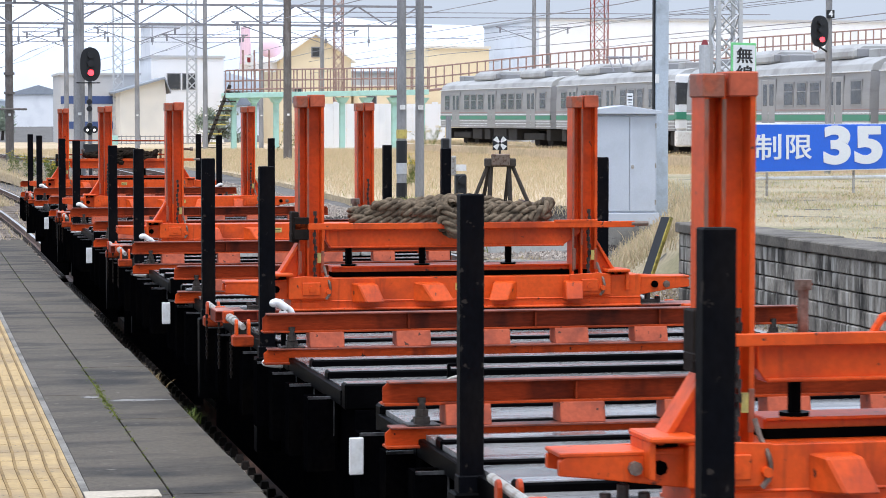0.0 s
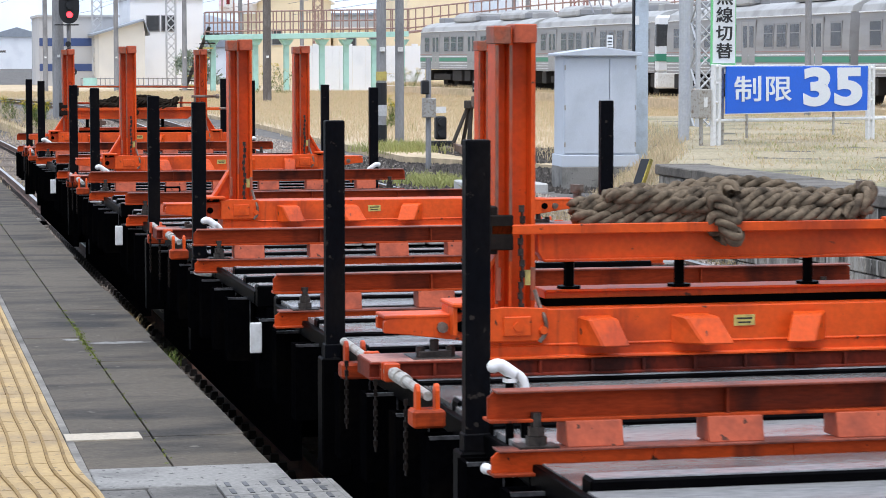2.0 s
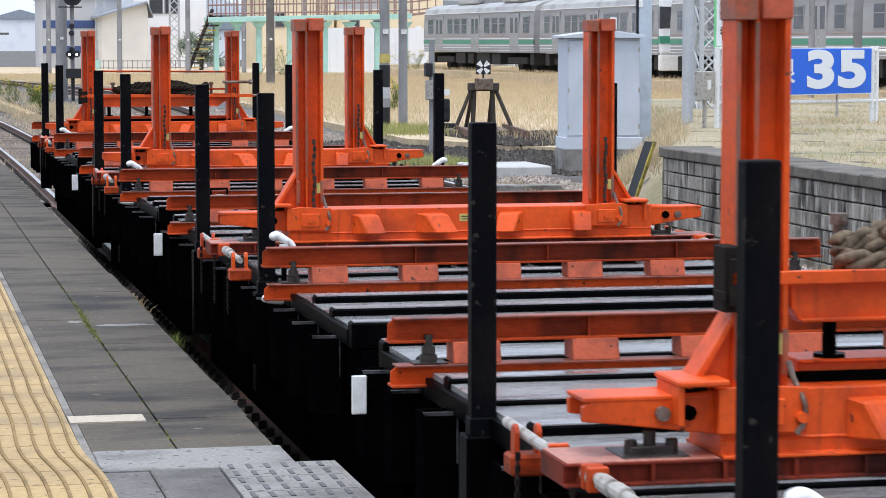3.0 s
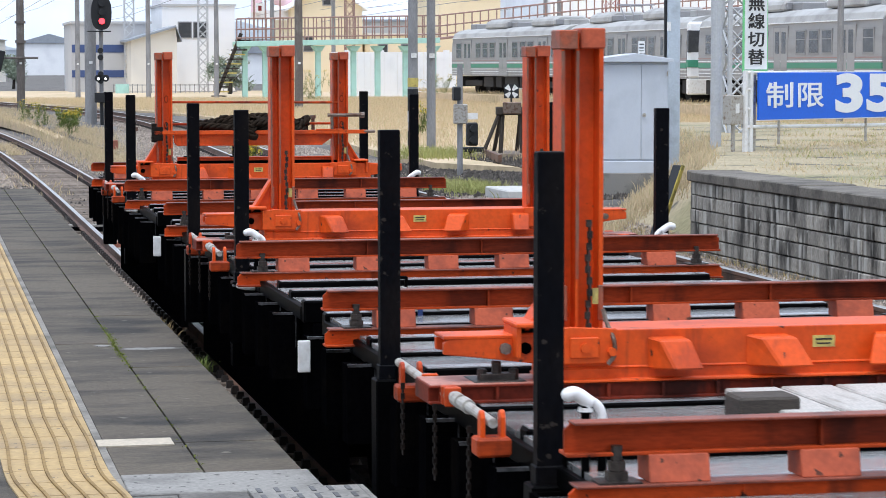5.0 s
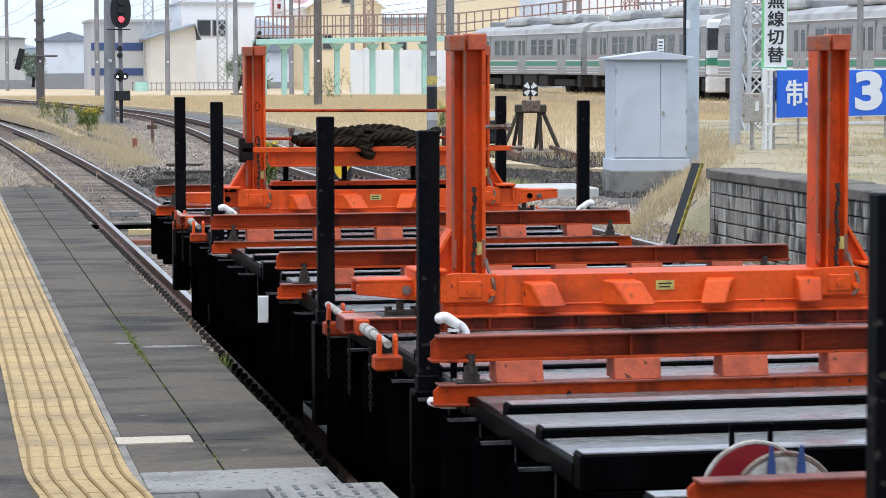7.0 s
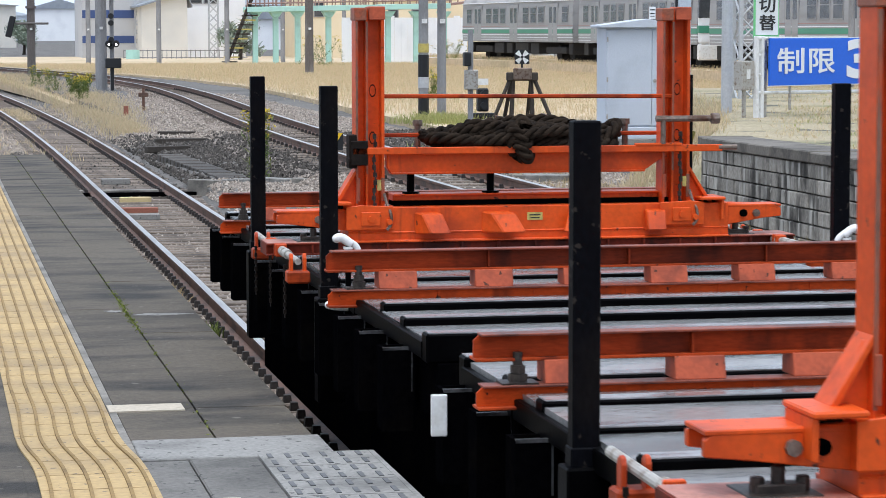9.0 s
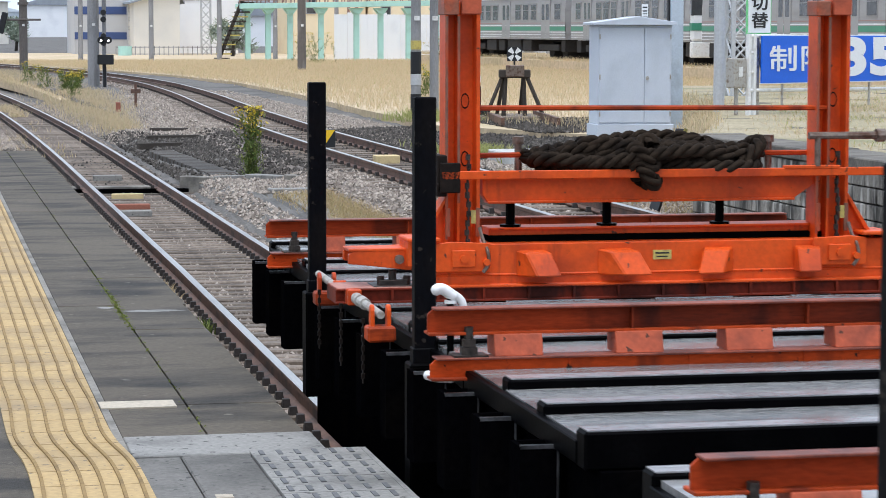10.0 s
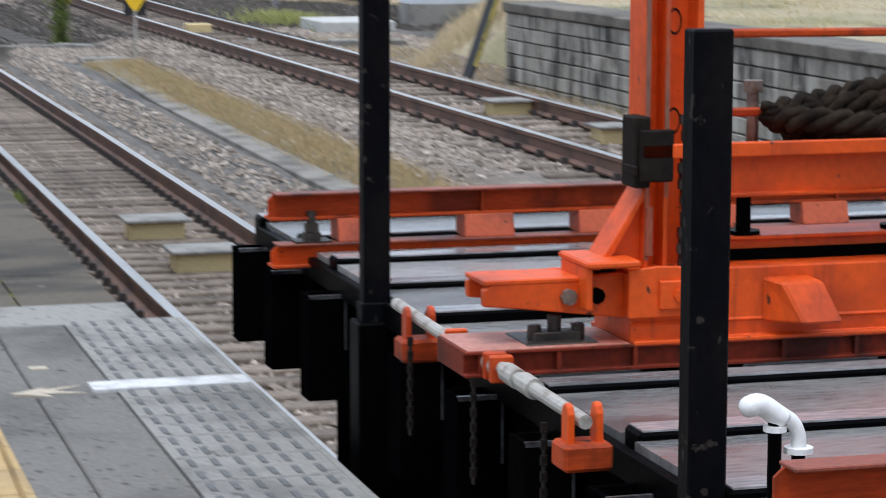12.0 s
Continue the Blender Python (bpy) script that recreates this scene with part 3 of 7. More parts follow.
def platform():
    p = thing("platform", "low old platform of patched dark asphalt with mossy seams", "platform", kind="structure")
    boxpart("platform_body", [(-7, 1.47, -8, 33, -0.35, 0.60), (-7, 1.60, -8, 9.27, -0.35, 0.60)], CONC, p, "stained concrete retaining body")
    rng = random.Random(4)
    y = 9.3
    while y < 33:
        l = rng.uniform(1.1, 1.7)
        e = min(33, y + l)
        for x0, x1 in ((0.757, 1.088), (1.097, 1.49 + rng.uniform(-0.012, 0.012))):
            boxpart("asphalt_slab", (x0, x1, y, e - 0.003, 0.585, 0.715 + rng.uniform(-0.0015, 0.0015)), ASPH, p, bevel=0.002)
        y = e
    boxpart("asphalt_slab", (0.757, 1.64, -8, 2.99, 0.585, 0.716), ASPHL, p, "lighter worn asphalt", 0.006)
    boxpart("asphalt_slab", (0.757, 0.935, 3, 9.25, 0.585, 0.713), ASPHL, p, "lighter worn asphalt", 0.006)
    boxpart("asphalt_slab", (0.938, 1.197, 3, 9.25, 0.585, 0.717), ASPHL, p, "lighter worn asphalt", 0.006)
    boxpart("asphalt_slab", [(-7, 0.318, -8, 33, 0.585, 0.712)], ASPH, p, bevel=0.004)
    boxpart("asphalt_slab", (0.31, 0.40, -7.99, 9.7, 0.58, 0.7105), ASPH, p)
    boxpart("mortar_patch", (0.757, 1.50, 9.26, 9.72, 0.60, 0.719), PALE, p, "pale grey mortar patch", 0.004)
    boxpart("kerb_strip", [(0.722, 0.754, -8, 33, 0.585, 0.717)], CONC, p, "pale worn concrete strip")
    # anti-slip edge panels with raised lozenges
    for i, y in enumerate(np.arange(3.0, 9.2, 0.3)):
        bm = bmesh.new()
        box(bm, 1.2, 1.625, y + 0.004, y + 0.296, 0.59, 0.722)
        panel = part("edge_panel", bm, PALE, p)
        bm = bmesh.new()
        for k in range(2):
            for q in range(6):
                cx, cy = 1.238 + q * 0.068 + k * 0.0, y + 0.075 + k * 0.15
                box(bm, cx - 0.009, cx + 0.009, cy - 0.045, cy + 0.045, 0.7195, 0.7255)
        tagged(part("grip_marks", bm, GRIP, panel, "dark anti-slip marks"), kind="stuff")
    boxpart("edge_nosing", (1.625, 1.645, 3.0, 9.28, 0.60, 0.724), PALE, p, "pale concrete nosing")
    boxpart("white_line", (1.12, 1.64, 7.93, 8.07, 0.715, 0.7285), MARKW, p, "worn white painted line")
    boxpart("painted_mark", (0.725, 1.045, 10.47, 10.66, 0.70, 0.7205), MARK, p, "cream painted mark")
    boxpart("painted_mark", (0.97, 1.03, 8.38, 8.44, 0.70, 0.7195), MARK, p)
    bm = bmesh.new()
    prism(bm, [(0.86, 7.98), (0.99, 8.08), (0.96, 8.03), (1.1, 8.07), (1.0, 8.0), (1.1, 7.94), (0.96, 7.96), (0.99, 7.9)], 2, 0.70, 0.7195)
    part("painted_star", bm, MARK, p, "worn cream painted arrow")
    # pale and brown stains spilt over the slabs
    for k, (x, y, rx, ry, m) in enumerate(((1.28, 14.1, 0.20, 0.07, PALE), (1.02, 14.3, 0.06, 0.06, PALE))):
        bm = bmesh.new()
        q = random.Random(k)
        prism(bm, [(x + rx * q.uniform(0.5, 1.0) * math.cos(a), y + ry * q.uniform(0.5, 1.0) * math.sin(a)) for a in [i * math.tau / 26 for i in range(26)]], 2, 0.70, 0.7178)
        part("stain", bm, m, p, "pale mineral stain")
    return p


PLATFORM = platform()


def moss():
    r = np.random.default_rng(2)
    yy = np.r_[r.uniform(13.2, 16.6, 110), r.uniform(9.8, 13, 45), r.uniform(17, 33, 60), r.normal(14.3, 0.45, 260)]
    blades("moss", np.c_[1.093 + r.normal(0, 0.009, len(yy)), yy, np.full(len(yy), 0.709)], 0.011, 0.006, MOSS, "green moss in the platform seam", 8, 0.8, 3, "moss", jitter=0.010)


moss()


def tactile():
    t = thing("tactile_paving", "worn yellow ribbed tactile paving strip", "tactile paving", kind="structure")

    def off(y):
        return 0.05 * (1 / (1 + math.exp((y - 9.45) * 7)) )
    y = -7.8
    i = 0
    while y < 33:
        bm = bmesh.new()
        n = 4 if 8.4 < y < 10.8 else 1
        for s in range(n):
            a, b = y + 0.3 * s / n, y + 0.3 * (s + 1) / n
            o0, o1 = off(a), off(b)
            e0, e1 = a + (0.004 if s == 0 else 0), b - (0.004 if s == n - 1 else 0)
            prism(bm, [(0.31 + o0, e0), (0.718 + o0, e0), (0.718 + o1, e1), (0.31 + o1, e1)], 2, 0.59, 0.719)
        tile = part("tactile_tile", bm, YELLOW, t)
        bm = bmesh.new()
        for k in range(6):
            c = 0.342 + k * 0.069
            for s in range(n):
                a, b = y + 0.3 * s / n, y + 0.3 * (s + 1) / n
                w0 = 0.006 * math.sin((a * 3.7)) if y < 12 else 0
                w1 = 0.006 * math.sin((b * 3.7)) if y < 12 else 0
                prism(bm, [(c - 0.0065 + off(a) + w0, a + 0.001), (c + 0.0065 + off(a) + w0, a + 0.001), (c + 0.0065 + off(b) + w1, b - 0.001), (c - 0.0065 + off(b) + w1, b - 0.001)], 2, 0.718, 0.7265)
        part("raised_rib", bm, RIBY, tile, "raised darker yellow ribs")
        y += 0.3
        i += 1
    return t


tactile()


# ---- rail wagons ----
def tube(bm, pts, r, seg=10, sub=5):
    """One smooth bent tube through the points."""
    p = [Vector(q) for q in pts]
    p = [p[0] * 2 - p[1]] + p + [p[-1] * 2 - p[-2]]
    c = []
    for i in range(1, len(p) - 2):
        for k in range(sub):
            t = k / sub
            c.append(0.5 * (2 * p[i] + (p[i + 1] - p[i - 1]) * t + (2 * p[i - 1] - 5 * p[i] + 4 * p[i + 1] - p[i + 2]) * t * t + (3 * p[i] - p[i - 1] - 3 * p[i + 1] + p[i + 2]) * t ** 3))
    c.append(p[-2])
    rings = []
    for i, q in enumerate(c):
        d = (c[min(i + 1, len(c) - 1)] - c[max(i - 1, 0)]).normalized()
        a = d.cross(Vector((0.3, 0.2, 1))).normalized()
        e = d.cross(a)
        rings.append([bm.verts.new(q + r * (math.cos(k * math.tau / seg) * a + math.sin(k * math.tau / seg) * e)) for k in range(seg)])
    for u, v in zip(rings, rings[1:]):
        for k in range(seg):
            bm.faces.new((u[k], u[(k + 1) % seg], v[(k + 1) % seg], v[k]))
    bm.faces.new(rings[0]), bm.faces.new(rings[-1][::-1])



def wagon(plate):
    w = thing("rail_wagon", "black flat rail-carrying wagon with orange cross beams and upright stakes", "rail wagon", "wagons of the rail train")
    L = 3.25
    for s in (-1, 1):
        boxpart("side_sill", (s * 1.11 - 0.06, s * 1.11 + 0.06, -L + 0.1, L - 0.1, 0.86, 1.095), PITCH, w, "black side sill")
        boxpart("centre_sill", (s * 0.22 - 0.06, s * 0.22 + 0.06, -L + 0.1, L - 0.1, 0.72, 1.09), PITCH, w)
        boxpart("end_sill", (-1.17, 1.17, s * (L - 0.05) - 0.05, s * (L - 0.05) + 0.05, 0.80, 1.08), PITCH, w, "black end sill")
        boxpart("brake_gear", (-0.9, 0.9, s * 2.0 - 0.6, s * 2.0 + 0.6, 0.62, 0.72), PITCH, w)
    ys = [-3.18 + 0.53 * i for i in range(13)]
    for a, b in zip(ys, ys[1:]):
        boxpart("deck_plate", (-1.19, 1.19, a + 0.045, b - 0.045, 1.085, 1.160 if a < -2 or 0 < a < 1 else 1.174), DECK, w, "wet grey steel deck plate")
    for s in (-1, 1):
        boxpart("deck_edge", (min(s * 1.192, s * 1.218), max(s * 1.192, s * 1.218), -L + 0.1, L - 0.1, 1.09, 1.158), BLACK, w, "black deck edge angle", 0.004)
    for k, y in enumerate(ys):
        inset = 0.012 + 0.016 * (k % 3)
        bar = boxpart("deck_bar", (-1.225 + inset, 1.225 - inset, y - 0.048, y + 0.048, 1.08, 1.192), BLACK, w, bevel=0.008)
        # thin strip added for the reflection along the bar's top
        boxpart("sheen_strip", (-1.215 + inset, 1.215 - inset, y - 0.041, y + 0.043, 1.190, 1.1955), BARTOP, bar, "grey top strip, paled as sky sheen")
    # drop pockets along both sides
    for s in (-1, 1):
        for y in [3.0 - 0.535 * i for i in range(12)]:
            if abs(y - 1.44) < 0.1 or abs(y + 1.06) < 0.12:
                continue
            x0, x1 = sorted((s * 1.20, s * 1.32))
            bm = bmesh.new()
            w0, ya, yb, ym = 0.016, y - 0.012, y + 0.11, y + 0.05
            prism(bm, [(x0, ya), (x1, ya), (x1, yb), (x0, yb), (x0, ym + 0.001), (x0 + w0, ym + 0.001), (x0 + w0, yb - w0), (x1 - w0, yb - w0), (x1 - w0, ya + w0), (x0 + w0, ya + w0), (x0 + w0, ym - 0.001), (x0, ym - 0.001)], 2, 0.775, 1.10)
            pocket = part("stake_pocket", bm, PITCH, w)
            # thin pale strips stand for the highlights along the pocket's top and edge
            rim = bmesh.new()
            prism(rim, [(x0 + 0.002, ya - 0.002), (x1 - 0.002, ya - 0.002), (x1 - 0.002, yb - 0.002), (x1 - 0.012, yb - 0.002), (x1 - 0.012, ya + 0.010), (x0 + 0.002, ya + 0.010)], 2, 1.092, 1.104)
            box(rim, x1 - 0.007, x1 - 0.001, ya - 0.002, ya + 0.003, 0.93, 1.095)
            part("rim", rim, RIM, pocket, "pale strips painted as rim glints")
        for y in (1.44, -1.06):
            x = s * 1.235
            bm = bmesh.new()
            box(bm, x - 0.04, x + 0.04, y - 0.028, y + 0.028, 0.80, 2.073)
            box(bm, x - 0.046, x + 0.046, y - 0.034, y + 0.034, 1.10, 1.16)
            part("stake", bm, STAKE, w, "tall square black steel stake", 0.004)
            boxpart("stake_socket", [(x - 0.062, x + 0.062, y - 0.055, y + 0.055, 0.62, 1.105)], BLACK, w, bevel=0.006)
    # cross beams: lower beam, pads, upper beam
    for y in (-1.63, 2.42):
        for name, z0, z1, d in (("lower_beam", 1.128, 1.205, -0.05), ("upper_beam", 1.277, 1.372 if y < 0 else 1.366, 0.0)):
            bm, web, f = bmesh.new(), bmesh.new(), y + d - 0.010
            lip = 0.044 if name == "upper_beam" else 0.022
            prism(web, [(-1.34, z0 + 0.003), (1.40, z0 + 0.003), (1.40, z1 - 0.022), (1.38, z1 - 0.004), (-1.318, z1 - 0.004), (-1.34, z1 - 0.024)], 1, f, f + 0.010)
            for x in (-0.85, -0.42, 0.0, 0.43, 0.86) if name == "lower_beam" else (-0.62, 0.02, 0.66):
                box(web, x - 0.004, x + 0.004, f - lip + 0.016, f + 0.002, z0 + 0.008, z1 - 0.006)
            box(bm, -1.34, 1.40, f - 0.030, y + d + 0.05, z0, z0 + 0.010)
            if name == "lower_beam":
                for x in (-1.12, -0.98, -0.55, -0.42, -0.05, 0.1, 0.45, 0.6, 0.95, 1.1):
                    rod(bm, (x, f - 0.026, z0 + 0.017), (x, f + 0.002, z0 + 0.017), 0.008, seg=6)
            beam = part(name, bm, DULL, w, "worn orange steel channel beam", 0.002)
            part("web", web, BEAMW if name == "lower_beam" else BEAMG, beam, "sooty web, darkened also for flange shade" if name == "upper_beam" else "")
            boxpart("top_flange", (-1.322, 1.384, f - lip, y + d + (0.016 if name == "upper_beam" else 0.055), z1 - 0.008, z1), FLANGE, beam, "faded worn top flange", 0.002)
        for x in (-1.03, -0.60, -0.20, 0.20, 0.61, 1.05):
            bm = bmesh.new()
            prism(bm, [(y - 0.064, 1.204), (y + 0.06, 1.204), (y + 0.06, 1.279), (y - 0.044, 1.279)], 0, x - 0.085, x + 0.085)
            part("pad", bm, PINK, w, "faded orange pad block", 0.003)
        for x in (-1.2, 1.26):
            bm = bmesh.new()
            rod(bm, (x, y - 0.03, 1.20), (x, y - 0.03, 1.305), 0.016, seg=8)
            rod(bm, (x, y - 0.03, 1.206), (x, y - 0.03, 1.236), 0.032, seg=6)
            rod(bm, (x, y - 0.03, 1.238), (x, y - 0.03, 1.263), 0.025, seg=6)
            box(bm, x - 0.06, x + 0.06, y - 0.075, y + 0.02, 1.204, 1.211)
            part("clamp_bolt", bm, DSTEEL, w, "dark clamp bolt and nut")
            rodpart("tie_bar", [((x, y - 0.03, 0.85), (x, y - 0.03, 1.14), 0.02)], PITCH, w)
    # plates added to hide the lit ballast and keep the underside black
    for s in (-1, 1):
        boxpart("shade_plate", (s * 1.0 - 0.03, s * 1.0 + 0.03, -3.1, 2.75, 0.28, 0.87), PITCH, w, "black plate added to darken the underside")
    # white bent grab handles
    for s in (-1, 1):
        bm = bmesh.new()
        tube(bm, [(s * x, y, z) for x, y, z in ((1.236, -1.285, 1.394), (1.222, -1.285, 1.398), (1.205, -1.285, 1.392), (1.185, -1.285, 1.378), (1.168, -1.285, 1.366))], 0.0205)
        tube(bm, [(s * x, y, z) for x, y, z in ((1.19, -1.285, 1.372), (1.168, -1.285, 1.372), (1.150, -1.285, 1.360), (1.138, -1.285, 1.338), (1.136, -1.285, 1.308))], 0.0145)
        bmesh.ops.translate(bm, verts=bmesh.ops.create_icosphere(bm, subdivisions=2, radius=0.021)["verts"], vec=(s * 1.235, -1.285, 1.394))
        part("grab_handle", bm, WHITE, w, "white painted bent pipe handle", smooth=True)
        rodpart("collar", [((s * 1.136, -1.285, 1.302), (s * 1.136, -1.285, 1.313), 0.028)], WHITE, w)
        rodpart("collar", [((s * 1.184, -1.285, 1.345), (s * 1.184, -1.285, 1.356), 0.022)], WHITE, w)
        for a, b, z in ((1.184, -1.285, 1.37), (1.136, -1.285, 1.306)):
            rodpart("handle_post", [((s * a, b, 1.1), (s * a, b, z), 0.013)], BLACK, w)
    bm = bmesh.new()
    tube(bm, [(-1.22, -1.5, 1.105), (-1.26, -1.5, 1.108), (-1.29, -1.495, 1.112), (-1.305, -1.48, 1.116)], 0.0165)
    bmesh.ops.translate(bm, verts=bmesh.ops.create_icosphere(bm, subdivisions=2, radius=0.0175)["verts"], vec=(-1.305, -1.48, 1.116))
    part("white_hook", bm, WHITE, w, "small white painted hook", smooth=True)
    # wheels
    for y in (-2.0, 2.0):
        axle = rodpart("wheelset", [((-0.75, y, 0.38), (0.75, y, 0.38), 0.07)], PITCH, w, "dark wheelset")
        for s in (-1, 1):
            bm = bmesh.new()
            rod(bm, (s * 0.51, y, 0.38), (s * 0.535, y, 0.38), 0.405, seg=28)
            rod(bm, (s * 0.535, y, 0.38), (s * 0.63, y, 0.38), 0.38, seg=28)
            part("wheel", bm, PITCH, axle)
            boxpart("axle_box", [(s * 0.82 - 0.12, s * 0.82 + 0.12, y - 0.2, y + 0.2, 0.26, 0.56), (s * 0.95 - 0.03, s * 0.95 + 0.03, y - 0.65, y + 0.65, 0.45, 0.86)], PITCH, w)
    if plate:
        boxpart("number_plate", (-1.365, -1.308, 2.965, 2.975, 0.945, 1.09), WHITE, w, "blank white plate", 0.004)
        boxpart("plate_bracket", [(-1.35, -1.315, 2.975, 3.05, 1.0, 1.06)], PITCH, w)
    for s in (-1, 1):
        bm = bmesh.new()
        box(bm, -0.1, 0.1, s * 3.2, s * 3.45, 0.68, 0.86)
        box(bm, -0.14, 0.14, s * 3.45, s * 3.61, 0.64, 0.9)
        part("coupler", bm, PITCH, w, "dark knuckle coupler", 0.01)
    return w


def stanchion(b, x, out, clamp, ovals):
    """An H-section upright on its foot; out: -1 or 1, the side to which its brace leans."""
    bm = bmesh.new()
    h = [(-0.074, -0.060), (-0.062, -0.060), (-0.062, 0.008), (-0.021, 0.008), (-0.021, -0.050), (-0.009, -0.050), (-0.009, 0.008), (0.058, 0.008), (0.058, -0.060), (0.074, -0.060),
         (0.074, 0.055), (0.062, 0.055), (0.062, 0.022), (-0.062, 0.022), (-0.062, 0.055), (-0.074, 0.055)]
    prism(bm, [(x + p, q) for p, q in h], 2, 1.30, 2.43)
    s = part("stanchion", bm, ORANGE, b, "tall orange H-section stanchion", 0.002)
    boxpart("rib_edge", (x - 0.0205, x - 0.0095, -0.0535, -0.0495, 1.60, 2.37), SCUFFED, s, "bare scuffed rib edge")
    boxpart("flange_edge", (x - 0.0735, x - 0.0625, -0.0635, -0.0595, 1.45, 2.37), SCUFFED, s, "bare scuffed flange edge")
    boxpart("cap", (x - 0.080, x - 0.017, -0.066, 0.060, 2.375, 2.440), CAPB, s, "brown worn cap block", 0.004)
    boxpart("cap", (x - 0.004, x + 0.078, -0.066, 0.060, 2.378, 2.446), PINK, s, "worn scuffed cap block", 0.004)
    bm = bmesh.new()
    prism(bm, [(x + out * 0.07, 1.61), (x + out * 0.07, 1.42), (x + out * 0.178, 1.42), (x + out * 0.160, 1.475), (x + out * 0.085, 1.61)], 1, -0.03, -0.016)
    prism(bm, [(x + out * 0.07, 1.63), (x + out * 0.07, 1.605), (x + out * 0.150, 1.470), (x + out * 0.185, 1.43), (x + out * 0.20, 1.43), (x + out * 0.165, 1.48)], 1, -0.06, 0.05)
    part("gusset", bm, ORANGE, s, "", 0.002)
    foot = boxpart("foot", (min(x - out * 0.10, x + out * 0.13), max(x - out * 0.10, x + out * 0.13), -0.116, 0.1, 1.315, 1.43), ORANGE, b, "orange stanchion foot bracket", 0.006)
    boxpart("end_plate", (x + out * 0.235 - 0.008, x + out * 0.235 + 0.008, -0.13, 0.06, 1.345, 1.446), ORANGE, foot, "", 0.003)
    boxpart("back_plate", (min(x + out * 0.131, x + out * 0.226), max(x + out * 0.131, x + out * 0.226), -0.03, 0.08, 1.33, 1.44), ORANGE, foot, "", 0.003)
    boxpart("lip_plate", (min(x + out * 0.11, x + out * 0.247), max(x + out * 0.11, x + out * 0.247), -0.145, 0.07, 1.446, 1.463), ORANGE, foot, "", 0.005)
    boxpart("boss", (x + out * 0.01 - 0.05, x + out * 0.01 + 0.05, -0.14, -0.127, 1.34, 1.41), ORANGE, foot, "", 0.003)
    bm = bmesh.new()
    prism(bm, [(x - out * 0.105, 1.32), (x + out * 0.135, 1.32), (x + out * 0.135, 1.437), (x + out * 0.06, 1.445), (x - out * 0.105, 1.437)], 1, -0.128, -0.116)
    part("front_plate", bm, ORANGE, foot, "", 0.003)
    # dark sheet painted in for the shaded hollow under the lip plate
    boxpart("recess_shade", (min(x + out * 0.135, x + out * 0.226), max(x + out * 0.135, x + out * 0.226), -0.034, -0.0305, 1.40, 1.44), CLAMPB, b, "dark sheet standing for shade inside the bracket")
    rodpart("pin", [((x + 0.085, -0.150, 1.36), (x + 0.085, -0.12, 1.36), 0.015)], ORANGE, b, "", 8)
    rodpart("pin", [((x + out * 0.01, -0.150, 1.375), (x + out * 0.01, -0.13, 1.375), 0.017)], ORANGE, b, "", 8)
    # chain and hasp
    bm = bmesh.new()
    for i in range(20):
        z = 1.79 - i * 0.0195
        o = 0.006 if i % 2 else 0
        dx = 0.020 + 0.004 * math.sin(i * 0.7)
        box(bm, x + dx - 0.009 + o, x + dx + 0.009 - o, -0.078 - o, -0.066 + o, z - 0.012, z + 0.012)
    part("chain", bm, DSTEEL, s, "rusty hanging chain")
    bm = bmesh.new()
    tube(bm, [(x + 0.066, -0.085, 1.50), (x + 0.078, -0.10, 1.45), (x + 0.092, -0.135, 1.40), (x + 0.092, -0.14, 1.35), (x + 0.070, -0.138, 1.318)], 0.008, 6, 3)
    part("hasp", bm, STEEL, s, "worn bare metal hasp")
    for q in (-0.066, 0.060):
        boxpart("cheek_plate", (x + q - 0.006, x + q + 0.012, -0.070, -0.0605, 1.46, 1.58), SCUFFED, s, "scuffed bare metal cheek plate", 0.002)
    boxpart("plate", (x + 0.034, x + 0.070, -0.0685, -0.0645, 1.515, 1.57), LABELY, s, "small yellow plate")
    # stamped ovals on the web
    for z in (2.02, 1.78) if ovals else ():
        bm = bmesh.new()
        n = 14
        ring = [[bm.verts.new((x + 0.024 + r * 0.018 * math.cos(k * math.tau / n), 0.0065, z + r * 0.033 * math.sin(k * math.tau / n))) for k in range(n)] for r in (1.0, 0.80)]
        for k in range(n):
            bm.faces.new((ring[0][k], ring[0][(k + 1) % n], ring[1][(k + 1) % n], ring[1][k]))
        part("slot", bm, CLAMPB, s, "dark painted oval")
    if clamp:
        boxpart("clamp_block", [(x - 0.115, x - 0.074, -0.10, -0.01, 1.63, 1.80), (x - 0.105, x - 0.02, -0.115, -0.10, 1.645, 1.77), (x - 0.118, x - 0.108, -0.11, -0.02, 1.66, 1.685)], CLAMPB, s, "dark oily clamp block", 0.004)


